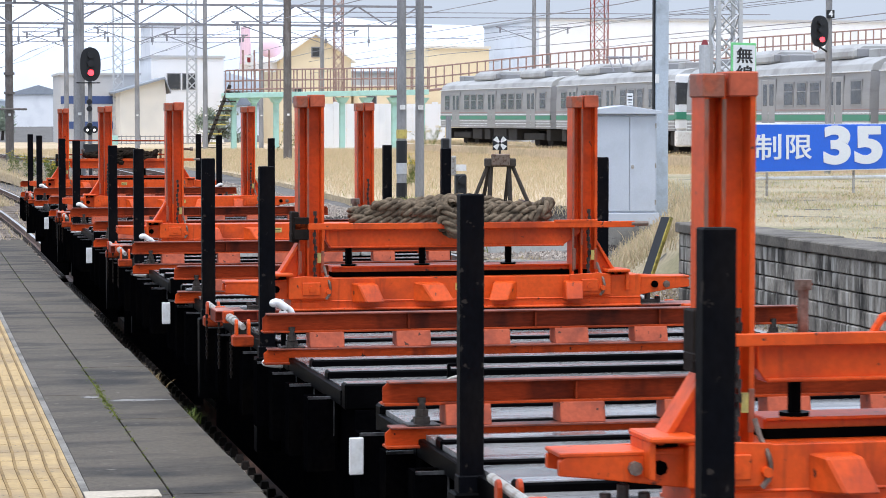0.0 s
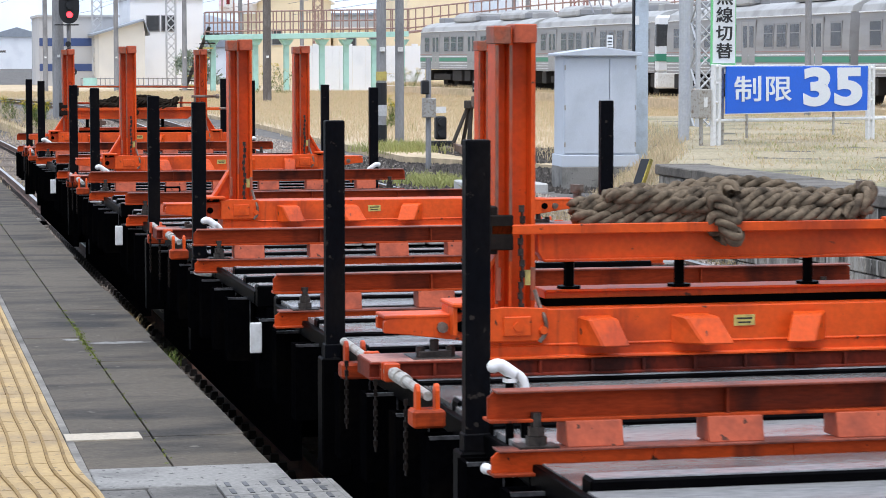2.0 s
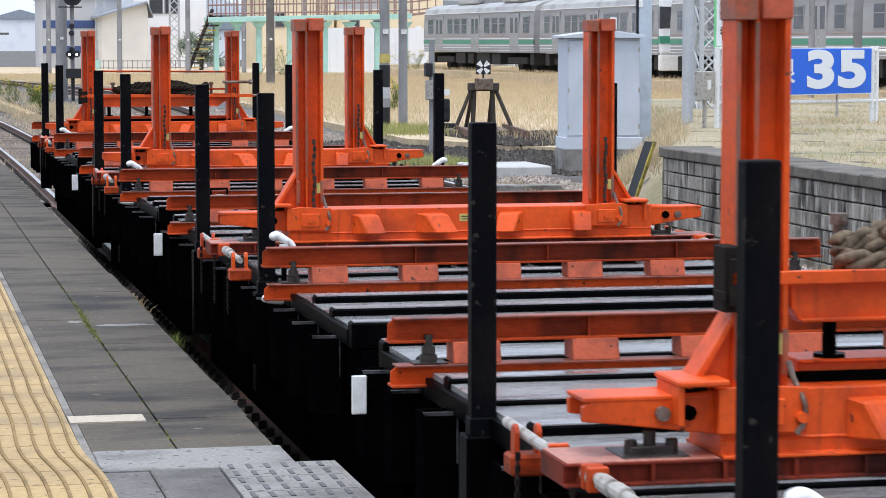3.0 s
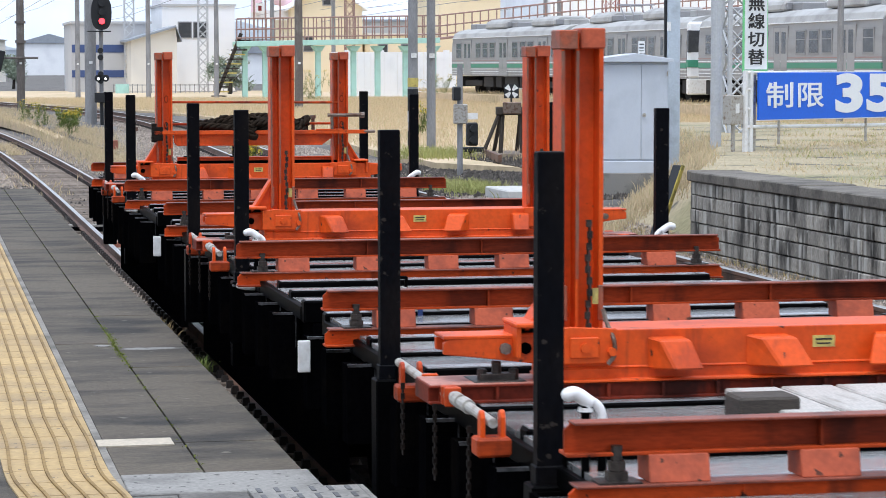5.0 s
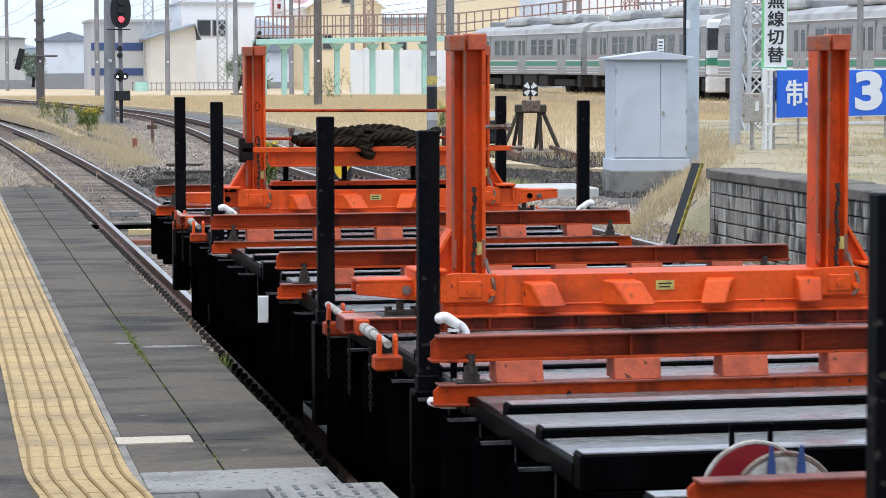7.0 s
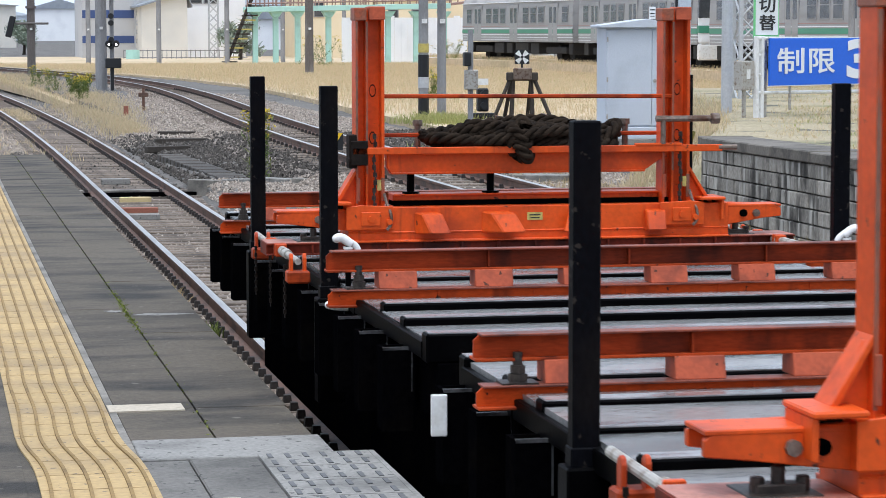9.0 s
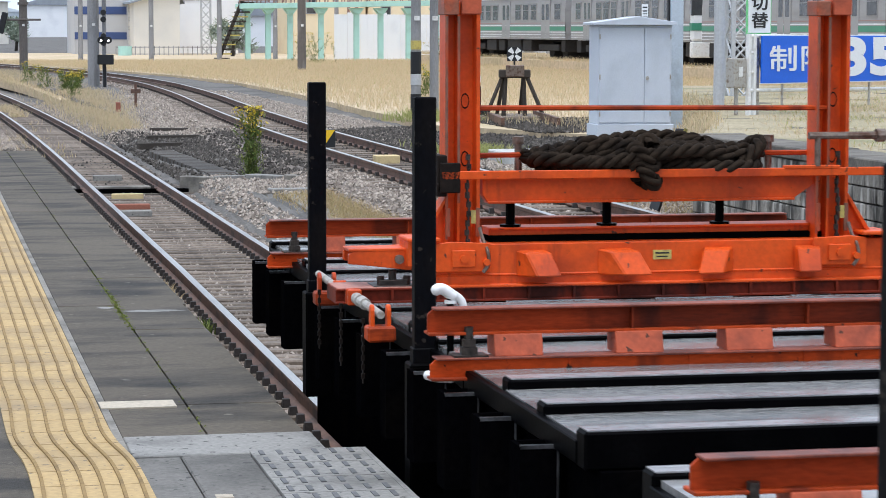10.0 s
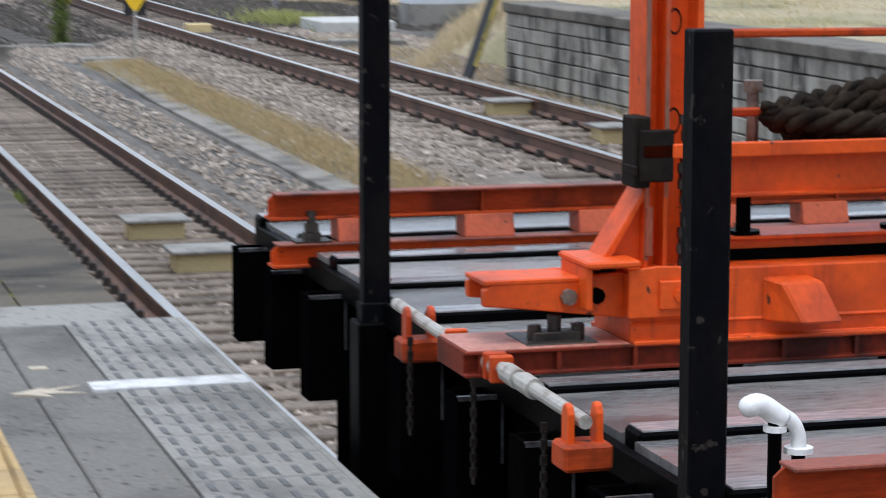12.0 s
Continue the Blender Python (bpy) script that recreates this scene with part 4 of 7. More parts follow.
def bolster(shelf, tie, reach=0.785):
    b = thing("rail_bolster", "orange steel rail bolster with two tall stanchions on its wagon", "bolster", "bolsters of the rail train")
    # channel cross member under the main beam
    bm = bmesh.new()
    prism(bm, [(-0.125, 1.196), (0.12, 1.196), (0.12, 1.258), (-0.125, 1.258), (-0.125, 1.250), (-0.105, 1.250), (-0.105, 1.205), (-0.125, 1.205)], 0, -1.37, 1.42)
    for i in range(15):
        x = -1.33 + i * 0.193
        box(bm, x - 0.006, x + 0.006, -0.124, -0.10, 1.198, 1.255)
    part("base_channel", bm, RUSTRED, b, "worn red-orange base channel, darkened as shade", 0.002)
    for x0, x1 in ((-1.365, -0.96), (1.07, 1.415)):
        boxpart("worn_top", (x0, x1, -0.122, 0.117, 1.2575, 1.2615), FADED, b, "sun-faded bare top plate", 0.001)
    for x in (-0.75, -0.1, 0.5, 0.95):
        boxpart("packing_block", (x - 0.1, x + 0.1, -0.09, 0.10, 1.145, 1.198), PITCH, b, "dark packing block", 0.006)
    bm = bmesh.new()
    prism(bm, [(-0.125, 1.25), (0.185, 1.25), (0.185, 1.264), (0.16, 1.264), (0.16, 1.43), (-0.10, 1.43), (-0.10, 1.306), (-0.108, 1.303), (-0.10, 1.30), (-0.10, 1.264), (-0.125, 1.264)], 0, -0.95, 1.06)
    part("main_beam", bm, ORANGE, b, "orange box-section main beam", 0.005)
    for s, x0, x1 in ((-1, -0.93, -1.31), (1, 1.05, 1.36)):
        bm = bmesh.new()
        prism(bm, [(x0, 1.31), (x0, 1.425), ((x0 + x1) / 2, 1.418), (x1 - s * 0.02, 1.408), (x1, 1.395), (x1, 1.355), (x1 - s * 0.10, 1.345)], 1, -0.07, -0.045)
        prism(bm, [(x0, 1.31), (x0, 1.425), ((x0 + x1) / 2, 1.418), (x1, 1.40), (x1, 1.36), (x1 - s * 0.14, 1.34)], 1, 0.06, 0.085)
        box(bm, min(x0, x1), max(x0, x1), -0.072, 0.085, 1.405, 1.418)
        arm = part("arm", bm, ORANGE, b, "tapered orange end arm", 0.003)
        for q, m in ((0.10, PITCH), (0.17, STEEL)):
            rodpart("bolt", [((x0 + s * q, -0.088, 1.372), (x0 + s * q, -0.06, 1.372), 0.020)], m, arm, seg=8)
    for x, w, sk in ((-0.55, 0.125, 0.06), (-0.19, 0.145, 0.085), (0.27, 0.13, -0.07), (0.66, 0.115, -0.015)):
        bm = bmesh.new()
        lo = [bm.verts.new(v) for v in ((x - w / 2, -0.1, 1.295), (x + w / 2, -0.1, 1.295), (x + w / 2, -0.1, 1.405), (x - w / 2, -0.1, 1.405))]
        hi = [bm.verts.new(v) for v in ((x - w * 0.42 + sk, -0.205, 1.300), (x + w * 0.42 + sk, -0.205, 1.300), (x + w * 0.44 + sk * 0.4, -0.155, 1.396), (x - w * 0.44 + sk * 0.4, -0.155, 1.396))]
        bm.faces.new(lo), bm.faces.new(hi)
        for i in range(4):
            bm.faces.new((lo[i], lo[(i + 1) % 4], hi[(i + 1) % 4], hi[i]))
        part("guide_lug", bm, ORANGE, b, "slanted orange guide lug", 0.006)
    boxpart("maker_plate", (-0.02, 0.06, -0.104, -0.099, 1.355, 1.395), LABELY, b, "small yellow maker's plate with worn print")
    boxpart("print_bar", [(-0.01, 0.05, -0.1052, -0.104, 1.379, 1.385), (-0.005, 0.045, -0.1052, -0.104, 1.365, 1.370)], INK, b)
    stanchion(b, -0.83, -1, shelf, tie)
    stanchion(b, reach, 1, False, tie)
    if shelf:
        bm = bmesh.new()
        prism(bm, [(-0.72, 1.60), (0.62, 1.60), (0.74, 1.68), (0.74, 1.70), (-0.74, 1.70), (-0.74, 1.63)], 1, -0.04, 0.02)
        box(bm, -0.74, 0.74, -0.06, 0.16, 1.695, 1.705)
        box(bm, -0.72, 0.62, -0.06, 0.03, 1.595, 1.605)
        part("shelf_beam", bm, ORANGE, b, "orange upper cross beam", 0.003)
        bm = bmesh.new()
        box(bm, -0.93, 1.02, -0.115, -0.095, 1.70, 1.735)
        box(bm, 0.55, 0.80, -0.118, -0.09, 1.73, 1.745)
        part("front_bar", bm, ORANGE, b, "flat orange front bar", 0.003)
        rodpart("latch_tip", [((1.0, -0.105, 1.72), (1.10, -0.105, 1.72), 0.014)], STEEL, b, "rusty latch end")
        boxpart("second_beam", [(-0.70, 0.78, 0.02, 0.14, 1.455, 1.488), (-0.70, 0.78, 0.0, 0.16, 1.480, 1.490)], ORANGE, b, "orange lower cross beam", 0.003)
        # black strip fills the gap under the second beam as its shadow
        boxpart("gap_shade_strip", (-0.70, 0.78, 0.0, 0.13, 1.431, 1.456), PITCH, b, "dark strip standing for the shaded gap", 0.002)
        for x in (-0.60, -0.18, 0.32):
            rodpart("spacer_post", [((x, 0.05, 1.485), (x, 0.05, 1.60), 0.02), ((x, 0.05, 1.488), (x, 0.05, 1.50), 0.045)], BLACK, b, "short dark spacer post", 8)
        for x in (-0.55, 0.56):
            rodpart("bollard", [((x, 0.12, 1.70), (x, 0.12, 1.85), 0.0165), ((x, 0.12, 1.835), (x, 0.12, 1.865), 0.026)], STEEL, b, "rusty rope bollard", 8)
        bm = bmesh.new()
        pipe(bm, [(-0.40, 0.0, 1.705), (-0.36, 0.0, 1.765), (-0.12, 0.0, 1.79), (-0.06, 0.0, 1.70)], 0.012, 6)
        part("loop_handle", bm, ORANGE, b, "orange bent bar handle")
        if tie:
            rodpart("rear_bar", [((-0.76, 0.08, 1.79), (0.76, 0.08, 1.79), 0.011)], DULL, b, "thin orange rear bar", 6)
    if tie:
        rodpart("tie_rod", [((-0.77, -0.03, 1.992), (0.77, -0.03, 1.985), 0.011)], DULL, b, "thin orange tie rod", 6)
        rodpart("cross_pin", [((0.66, -0.11, 1.87), (1.0, -0.11, 1.87), 0.016), ((0.70, -0.11, 1.74), (0.70, -0.11, 1.88), 0.014), ((0.96, -0.11, 1.87), (1.0, -0.11, 1.87), 0.028)], STEEL, b, "rusty cross pin", 8)
    # side locking rods on both ends
    for s in (-1, 1):
        x = s * 1.31
        for q in (-0.78, 0.50):
            g = boxpart("rod_bracket", [(x - 0.055, x + 0.055, q - 0.045, q + 0.045, 1.125, 1.185)], DULL, b, "orange locking bracket", 0.008)
            for e in (-0.032, 0.032):
                bm = bmesh.new()
                prism(bm, [(q - 0.022, 1.17), (q + 0.022, 1.17), (q + 0.022, 1.245), (q + 0.014, 1.262), (q, 1.268), (q - 0.014, 1.262), (q - 0.022, 1.245)], 0, x + e - 0.008, x + e + 0.008)
                part("clevis", bm, ORANGE, g, "", 0.003)
        for ya, yb, ks in ((-0.80, -0.10, (-0.42, -0.30, -0.15)), (0.12, 0.72, (0.2,))):
            bm = bmesh.new()
            rod(bm, (x, ya, 1.228), (x, yb, 1.238), 0.016, seg=12)
            for q in ks:
                rod(bm, (x, q - 0.04, 1.232), (x, q + 0.04, 1.234), 0.024, seg=12)
            part("locking_rod", bm, GALV, b, "pale worn locking rod")
        for q in (-0.16, -0.21, 0.16):
            boxpart("rod_eye", (x - 0.028, x + 0.028, q - 0.011, q + 0.011, 1.20, 1.265), ORANGE, b, "", 0.004)
        for q in (-0.14, 0.42, -0.66):
            bm = bmesh.new()
            for i in range(14):
                o = 0.005 if i % 2 else 0
                box(bm, x + s * 0.045 - 0.007 + o, x + s * 0.045 + 0.007 - o, q - 0.005 - o, q + 0.005 + o, 1.19 - i * 0.018 - 0.011, 1.19 - i * 0.018 + 0.011)
            part("chain", bm, CLAMPB, b, "dark oily hanging chain")
        bm = bmesh.new()
        box(bm, s * 1.12 - 0.09, s * 1.12 + 0.09, -0.10, 0.08, 1.257, 1.265)
        for a in (-0.05, 0.0, 0.06):
            rod(bm, (s * 1.12 + a, -0.03, 1.26), (s * 1.12 + a, -0.03, 1.325 if a == 0 else 1.30), 0.018, seg=6)
        box(bm, s * 1.12 - 0.06, s * 1.12 + 0.06, -0.06, 0.0, 1.26, 1.285)
        part("clamp_bolt", bm, DSTEEL, b, "dark clamp bolt cluster", 0.003)
    return b


def rope_pile(material, label, seed, span):
    """Loose loops of laid rope, heaped; each loop is three strands twisted together."""
    rng = np.random.default_rng(seed)
    top = thing("rope_coil", label, "rope", "ropes on the bolsters")

    def laid(c, name, text=""):
        d = np.gradient(c, axis=0)
        ln = np.linalg.norm(d, axis=1, keepdims=True)
        d = d / (ln + 1e-9)
        run = np.cumsum(ln[:, 0])
        a = np.cross(d, [0.05, 0.1, 1.0])
        a /= np.linalg.norm(a, axis=1, keepdims=True) + 1e-9
        e = np.cross(a, d)
        verts, faces, seg, n = [], [], 6, len(c)
        ang = np.arange(seg) * 2 * np.pi / seg
        for s in range(3):
            w = run * 2 * np.pi / 0.17 + s * 2 * np.pi / 3
            cc = c + 0.0165 * (np.cos(w)[:, None] * a + np.sin(w)[:, None] * e)
            ring = cc[:, None] + 0.0172 * (np.cos(ang)[None, :, None] * a[:, None] + np.sin(ang)[None, :, None] * e[:, None])
            i, j = np.arange(n - 1)[:, None] * seg, np.arange(seg)[None]
            faces += (np.stack([i + j, i + (j + 1) % seg, i + seg + (j + 1) % seg, i + seg + j], -1).reshape(-1, 4) + len(verts)).tolist()
            verts += ring.reshape(-1, 3).tolist()
        me = bpy.data.meshes.new(name)
        me.from_pydata([tuple(v) for v in verts], [], [tuple(q) for q in faces])
        me.materials.append(material)
        me.shade_smooth()
        ob = new(name, me)
        ob.parent = top
        if text:
            tagged(ob, text)

    u = np.linspace(0, 1, 170)
    for k in range(12):
        cx, rx, ry = rng.uniform(-0.28, 0.28) * span, span * rng.uniform(0.62, 1.0), rng.uniform(0.045, 0.12)
        if abs(cx) + rx > span * 1.08:
            cx = math.copysign(span * 1.08 - rx, cx)
        ph = 2 * np.pi * (u * 1.04 + rng.uniform())
        x = cx + rx * np.cos(ph) + 0.02 * np.sin(2 * ph + k)
        y = 0.02 * rng.normal() + ry * np.sin(ph + 0.4 * np.sin(ph + k)) + 0.018 * np.sin(3 * ph + 2 * k)
        z = 0.035 + (0.0085 * k) * (1 - 0.55 * np.clip(x / span, -1.1, 1.1) ** 2) + 0.022 * np.sin(ph + k * 1.7) + 0.013 * np.sin(3 * ph + k)
        laid(np.stack([x, y, z.clip(0.034, None)], 1), "rope_loop")
    for k in range(4):
        # short kinked bights thrown over the heap
        ph = 2 * np.pi * (u * 0.8 + rng.uniform())
        cx, rx = rng.uniform(-0.45, 0.45) * span, span * rng.uniform(0.22, 0.4)
        z = 0.066 + 0.010 * k + 0.040 * np.sin(ph + k * 2.1) + 0.015 * np.sin(3 * ph)
        laid(np.stack([cx + rx * np.cos(ph), 0.09 * np.sin(ph) + 0.05 * np.cos(ph + k) - 0.02, z.clip(0.036, None)], 1), "rope_bight")
    v = np.linspace(0, 1, 120)
    q = 2 * np.pi * 2.3 * v
    laid(np.stack([-0.05 + 0.045 * np.cos(q) + 0.02 * v, -0.15 + 0.035 * np.sin(q), 0.13 - 0.16 * v + 0.03 * np.sin(2 * q)], 1), "rope_knot", "knot hanging over the front bar")
    laid(np.stack([span * (0.85 + 0.28 * np.sin(np.pi * v)), 0.02 - 0.12 * np.cos(np.pi * v), 0.034 + 0.10 * np.sin(np.pi * v)], 1), "rope_end", "loose end bight")
    return top


XW = 3.02
last, plated = wagon(False), wagon(True)
CENTRES = [35.3, 28.1, 20.9, 13.72, 6.52]
for i, c in enumerate(CENTRES):
    ride((last, plated)[i] if i < 2 else copy_thing(plated, Matrix()), XW, c, 0, i)
plain, loaded, tied = bolster(False, False), bolster(True, False, 0.74), bolster(True, True)
ride(tied, XW, 35.5, 0, 0)
ride(plain, XW, 28.27, 0, 1)
ride(copy_thing(plain, Matrix()), XW, 21.03, 0, 2)
ride(loaded, XW, 13.82, 0, 3)
ride(copy_thing(loaded, Matrix()), XW, 6.62, 0, 4)
ride(rope_pile(ROPE_DARK, "coil of dark tarred rope heaped on a bolster shelf", 4, 0.46), XW - 0.02, 35.56, 1.705, 0)
ride(rope_pile(ROPE_TAN, "coil of tan hemp rope heaped on a bolster shelf", 9, 0.52), XW - 0.02, 13.88, 1.705, 3)


def tail_disc():
    d = thing("tail_disc", "round dark red tail disc on a black wire stand", "marker disc", "tail discs")
    bm = bmesh.new()
    rod(bm, (0, -0.012, 0.0), (0, 0.012, 0.0), 0.142, seg=36)
    part("disc", bm, REDD, d, "dark red reflective disc")
    rim = bmesh.new()
    for i in range(36):
        a, b = i * math.tau / 36, (i + 1) * math.tau / 36
        rod(rim, (0.148 * math.cos(a), 0, 0.148 * math.sin(a)), (0.148 * math.cos(b), 0, 0.148 * math.sin(b)), 0.007, seg=6)
    part("rim", rim, GALV, d, "pale worn rim")
    bm = bmesh.new()
    pipe(bm, [(-0.055, 0.03, -0.2), (-0.055, 0.03, 0.19), (0.055, 0.03, 0.19), (0.055, 0.03, -0.2)], 0.008, 6)
    box(bm, -0.3, 0.3, 0.02, 0.32, -0.20, -0.14)
    part("stand", bm, BLACK, d, "black wire stand")
    return d


disc, paired = tail_disc(), tail_disc()
tagged(paired, "dark red tail disc with a grey turned disc before it", "marker disc", "tail discs")
bm = bmesh.new()
rod(bm, (0.05, -0.11, -0.014), (0.05, -0.09, -0.014), 0.138, seg=36)
turned = part("turned_disc", bm, GALV, paired, "grey back of a second disc")
bm = bmesh.new()
for i in range(36):
    a0, a1 = i * math.tau / 36, (i + 1) * math.tau / 36
    rod(bm, (0.05 + 0.145 * math.cos(a0), -0.1, -0.014 + 0.145 * math.sin(a0)), (0.05 + 0.145 * math.cos(a1), -0.1, -0.014 + 0.145 * math.sin(a1)), 0.009, seg=6)
part("rim", bm, STEEL, turned, "dark worn rim")
for x in (0.008, 0.092):
    bm = bmesh.new()
    prism(bm, [(x - 0.013, -0.17), (x + 0.013, -0.17), (x + 0.011, 0.10), (x + 0.003, 0.155), (x - 0.003, 0.155), (x - 0.011, 0.10)], 1, -0.122, -0.112)
    part("prong", bm, BLUEP, turned, "blue pointed prong")
boxpart("foot_bar", (-0.1, 0.2, -0.12, 0.03, -0.20, -0.14), BLACK, paired)
ride(paired, 2.157, 24.35, 1.148, 1)
ride(disc, 2.157, 9.75, 1.148, 3)


def planks():
    for i in range(6):
        x = 2.72 + i * 0.2
        ob = boxpart("plank", (-0.092, 0.092, -0.3, 0.3, 0.0, 0.05), PLANK, bevel=0.006)
        tagged(ob, "grey weathered timber plank lying on the wagon deck", "plank", "planks on the wagon deck")
        ride(ob, x, 20.46 + 0.01 * (i % 3), 1.194, 2)
    ob = boxpart("timber_block", (-0.1, 0.1, -0.08, 0.08, 0.0, 0.09), WOODD, bevel=0.008)
    ride(tagged(ob, "dark timber block beside the planks", "block"), 2.6, 20.3, 1.194, 2)


planks()


# ---- between and beside the tracks ----
def at_rows(n, rng, x0, x1, y0, y1, power=1.0):
    return rng.uniform(x0, x1, n), y0 + (y1 - y0) * rng.uniform(0, 1, n) ** power


WALKB = mat("brown_boards", (0.070, 0.060, 0.050), 0.85, 0, 0.25, 6, 40, 0.2, (0.035, 0.03, 0.025), 0.5, stretch=(0.5, 4, 4), pieces=0.25)
STRAWD = islands("brown_dry_grass", [(0.50, 0.36, 0.18), (0.40, 0.29, 0.15), (0.56, 0.44, 0.25), (0.30, 0.27, 0.12), (0.50, 0.34, 0.19)], thin=0.35)


def verge():
    k = thing("kerb", "low weathered concrete kerb between the tracks", "kerb", kind="structure")
    bm = bmesh.new()
    pts = [(4.46, 12.0), (4.47, 20.0), (4.55, 27.0), (4.82, 33.8)]
    for (xa, ya), (xb, yb) in zip(pts, pts[1:]):
        prism(bm, [(xa, ya), (xa + 0.28, ya), (xb + 0.28, yb), (xb, yb)], 2, -0.3, 0.075)
    part("kerb_stone", bm, CONC, k, "", 0.01)
    d = thing("cable_trough", "row of old concrete trough covers across the tracks", "cable trough", kind="structure")
    rng = random.Random(7)
    x = 3.95
    while x < 9.4:
        w = rng.uniform(0.40, 0.62)
        z = 0.05 + min(0.19, (x - 3.9) * 0.055)
        xm, ym = x + w / 2, float(trough_y(x + w / 2)) + 0.16
        turn = math.degrees(math.atan2(float(trough_y(x + w) - trough_y(x)), w))
        cover = boxpart("cover", (-w / 2 - 0.06, w / 2 + 0.03, -0.15, 0.15, -0.3, rng.uniform(-0.01, 0.03)), PALE if rng.random() < 0.35 else CONC, d, bevel=0.012)
        cover.matrix_basis = pose(xm, ym, z, rng.uniform(-2, 2), rng.uniform(-3, 3), turn + rng.uniform(-5, 5))
        x += w
    for x0, x1, y in ((1.75, 2.3, 38.22), (2.46, 3.44, 38.24)):
        boxpart("cover", (x0, x1, y, y + 0.22, -0.16, -0.10), CONC, d, bevel=0.01)
    # black beams added at the drain edge to show the ditch's deep shadow
    for x0, x1, y, z in ((1.75, 4.1, 38.10, -0.13), (6.0, 8.4, 35.0, 0.22)):
        boxpart("drain_shade_beam", (x0, x1, y, y + 0.09, z - 0.45, z), PITCH, d, "black beam standing for shade in the drain", 0.01)
    boxpart("cover", (4.72, 5.45, 34.15, 34.42, -0.1, 0.10), PALE, d, "pale flat end slab", 0.01)
    for x0, x1, y0, y1, z, m, lab in ((2.70, 3.16, 36.3, 36.42, -0.085, BOARD, "cream painted board between the rails"), (2.48, 3.07, 34.2, 34.34, -0.09, REDBOARD, "red-brown board between the rails"),
                                      (2.50, 2.98, 32.95, 33.10, -0.09, PALE, "pale concrete slab between the rails"), (2.73, 3.2, 40.7, 40.85, -0.07, PALE, "pale concrete slab between the rails")):
        tagged(boxpart("track_board", (x0, x1, y0, y1, -0.17, z), m, bevel=0.008), lab, "board", "boards between the rails")
    for x, y, z in ((2.995, 17.9, 0.0), (3.04, 16.25, 0.0), (7.30, 22.9, 0.38), (7.40, 20.1, 0.38)):
        b = thing("track_beacon", "cream track beacon box with pale lid between rails", "track beacon", "beacons between the rails", pose(x, y, z))
        boxpart("housing", (-0.2, 0.2, -0.14, 0.14, -0.17, -0.03), BOARD, b, "cream housing", 0.008)
        boxpart("lid", (-0.24, 0.24, -0.2, 0.2, -0.032, -0.008), PALE, b, "pale grey lid", 0.006)
    tagged(boxpart("timber_slab", (6.84, 7.22, 37.6, 37.9, 0.2, 0.37), BOARD, bevel=0.01), "pale timber slab between the rails", "board", "boards between the rails")
    slab = boxpart("plinth_slab", (9.2, 10.4, 38.6, 40.2, 0.0, 0.33), BRIGHTC, bevel=0.02)
    tagged(slab, "pale concrete slab beside the grey cabinet", "concrete slab")

    def place(r, n):
        x, y = r.uniform(3.6, 10.2, n), 10 + 75 * r.beta(1.1, 1.6, n)
        t1, t2 = np.interp(y, YS, TRACK1), np.interp(y, YS, TRACK2)
        keep = (x > t1 + 1.0) & (np.abs(x - t2) > 1.3) & ~((x > 4.4) & (x < 4.9) & (y < 34)) & ~((x > 4.05) & (x < 4.9) & (y > 38.4) & (y < 46.3) & (np.abs(x - 4.4 - 0.22 + (y - 38.45) * 0.037) < 0.27)) & ~((np.abs(x - 5.35) < 0.55) & (y < 33.5) & (r.uniform(0, 1, n) < 0.85)) & ~((x > 8.7) & (y < 28))
        return np.c_[x, y, ground_z(x, y) + 0.012][keep]
    def sooty(r, n):
        c = place(r, n)
        return c[(c[:, 1] > trough_y(c[:, 0]) + 0.5 + 0.3 * np.sin(c[:, 0] * 3)) & (c[:, 1] < 54 + 2 * np.sin(c[:, 0] * 2)) & (c[:, 0] < 8.0)]

    def pale(r, n):
        c = place(r, n)
        return c[(c[:, 1] < trough_y(c[:, 0]) + 0.8) | (c[:, 1] > 52.5 + r.normal(0, 0.8, len(c))) | (c[:, 0] > 7.7)]
    stones("loose_stones", 120000, pale, 0.030, "loose grey ballast stones beside the tracks", 21)
    stones("sooty_stones", 90000, sooty, 0.038, "dark sooty ballast stones beyond the trough", 22, None, STONED)
    def siding(r, n):
        x, y = r.uniform(8.6, 14.5, n), r.uniform(38, 53, n)
        keep = (x > np.interp(y, YS, TRACK2) + 1.5) & (x < np.interp(y, [38, 40, 45, 53], [11.0, 11.6, 13.5, 15.0])) & ~((x < 10.5) & (y < 40.4))
        return np.c_[x, y, np.maximum(ground_z(x, y), np.where((y > 46) & (x > 11.5), 0.33, -1)) + 0.02][keep]
    stones("siding_stones", 26000, siding, 0.042, "dark ballast round the buffer stop siding", 23, None, STONED)
    w = thing("timber_walkway", "sunken brown timber walkway between the tracks", "walkway", kind="structure")
    for i in range(16):
        y = 38.45 + i * 0.48
        x = 4.40 - i * 0.018
        boxpart("plank", (x, x + 0.44 + 0.01 * (i % 3), y, y + 0.455, -0.15, 0.055 + 0.008 * (i % 2)), WALKB, w, bevel=0.01)
    for x0, x1, y, a in ((4.5, 6.0, 51.0, 9), (4.9, 5.9, 54.6, -14), (4.0, 4.9, 47.6, 22)):
        o = boxpart("old_timber", (-(x1 - x0) / 2, (x1 - x0) / 2, -0.06, 0.06, -0.05, 0.07), WOODD, bevel=0.01)
        o.matrix_basis = pose((x0 + x1) / 2, y, 0.07, 0, 0, a)
        tagged(o, "dark old timber half buried in the ballast", "timber", "old timbers in the ballast")
    r = np.random.default_rng(31)
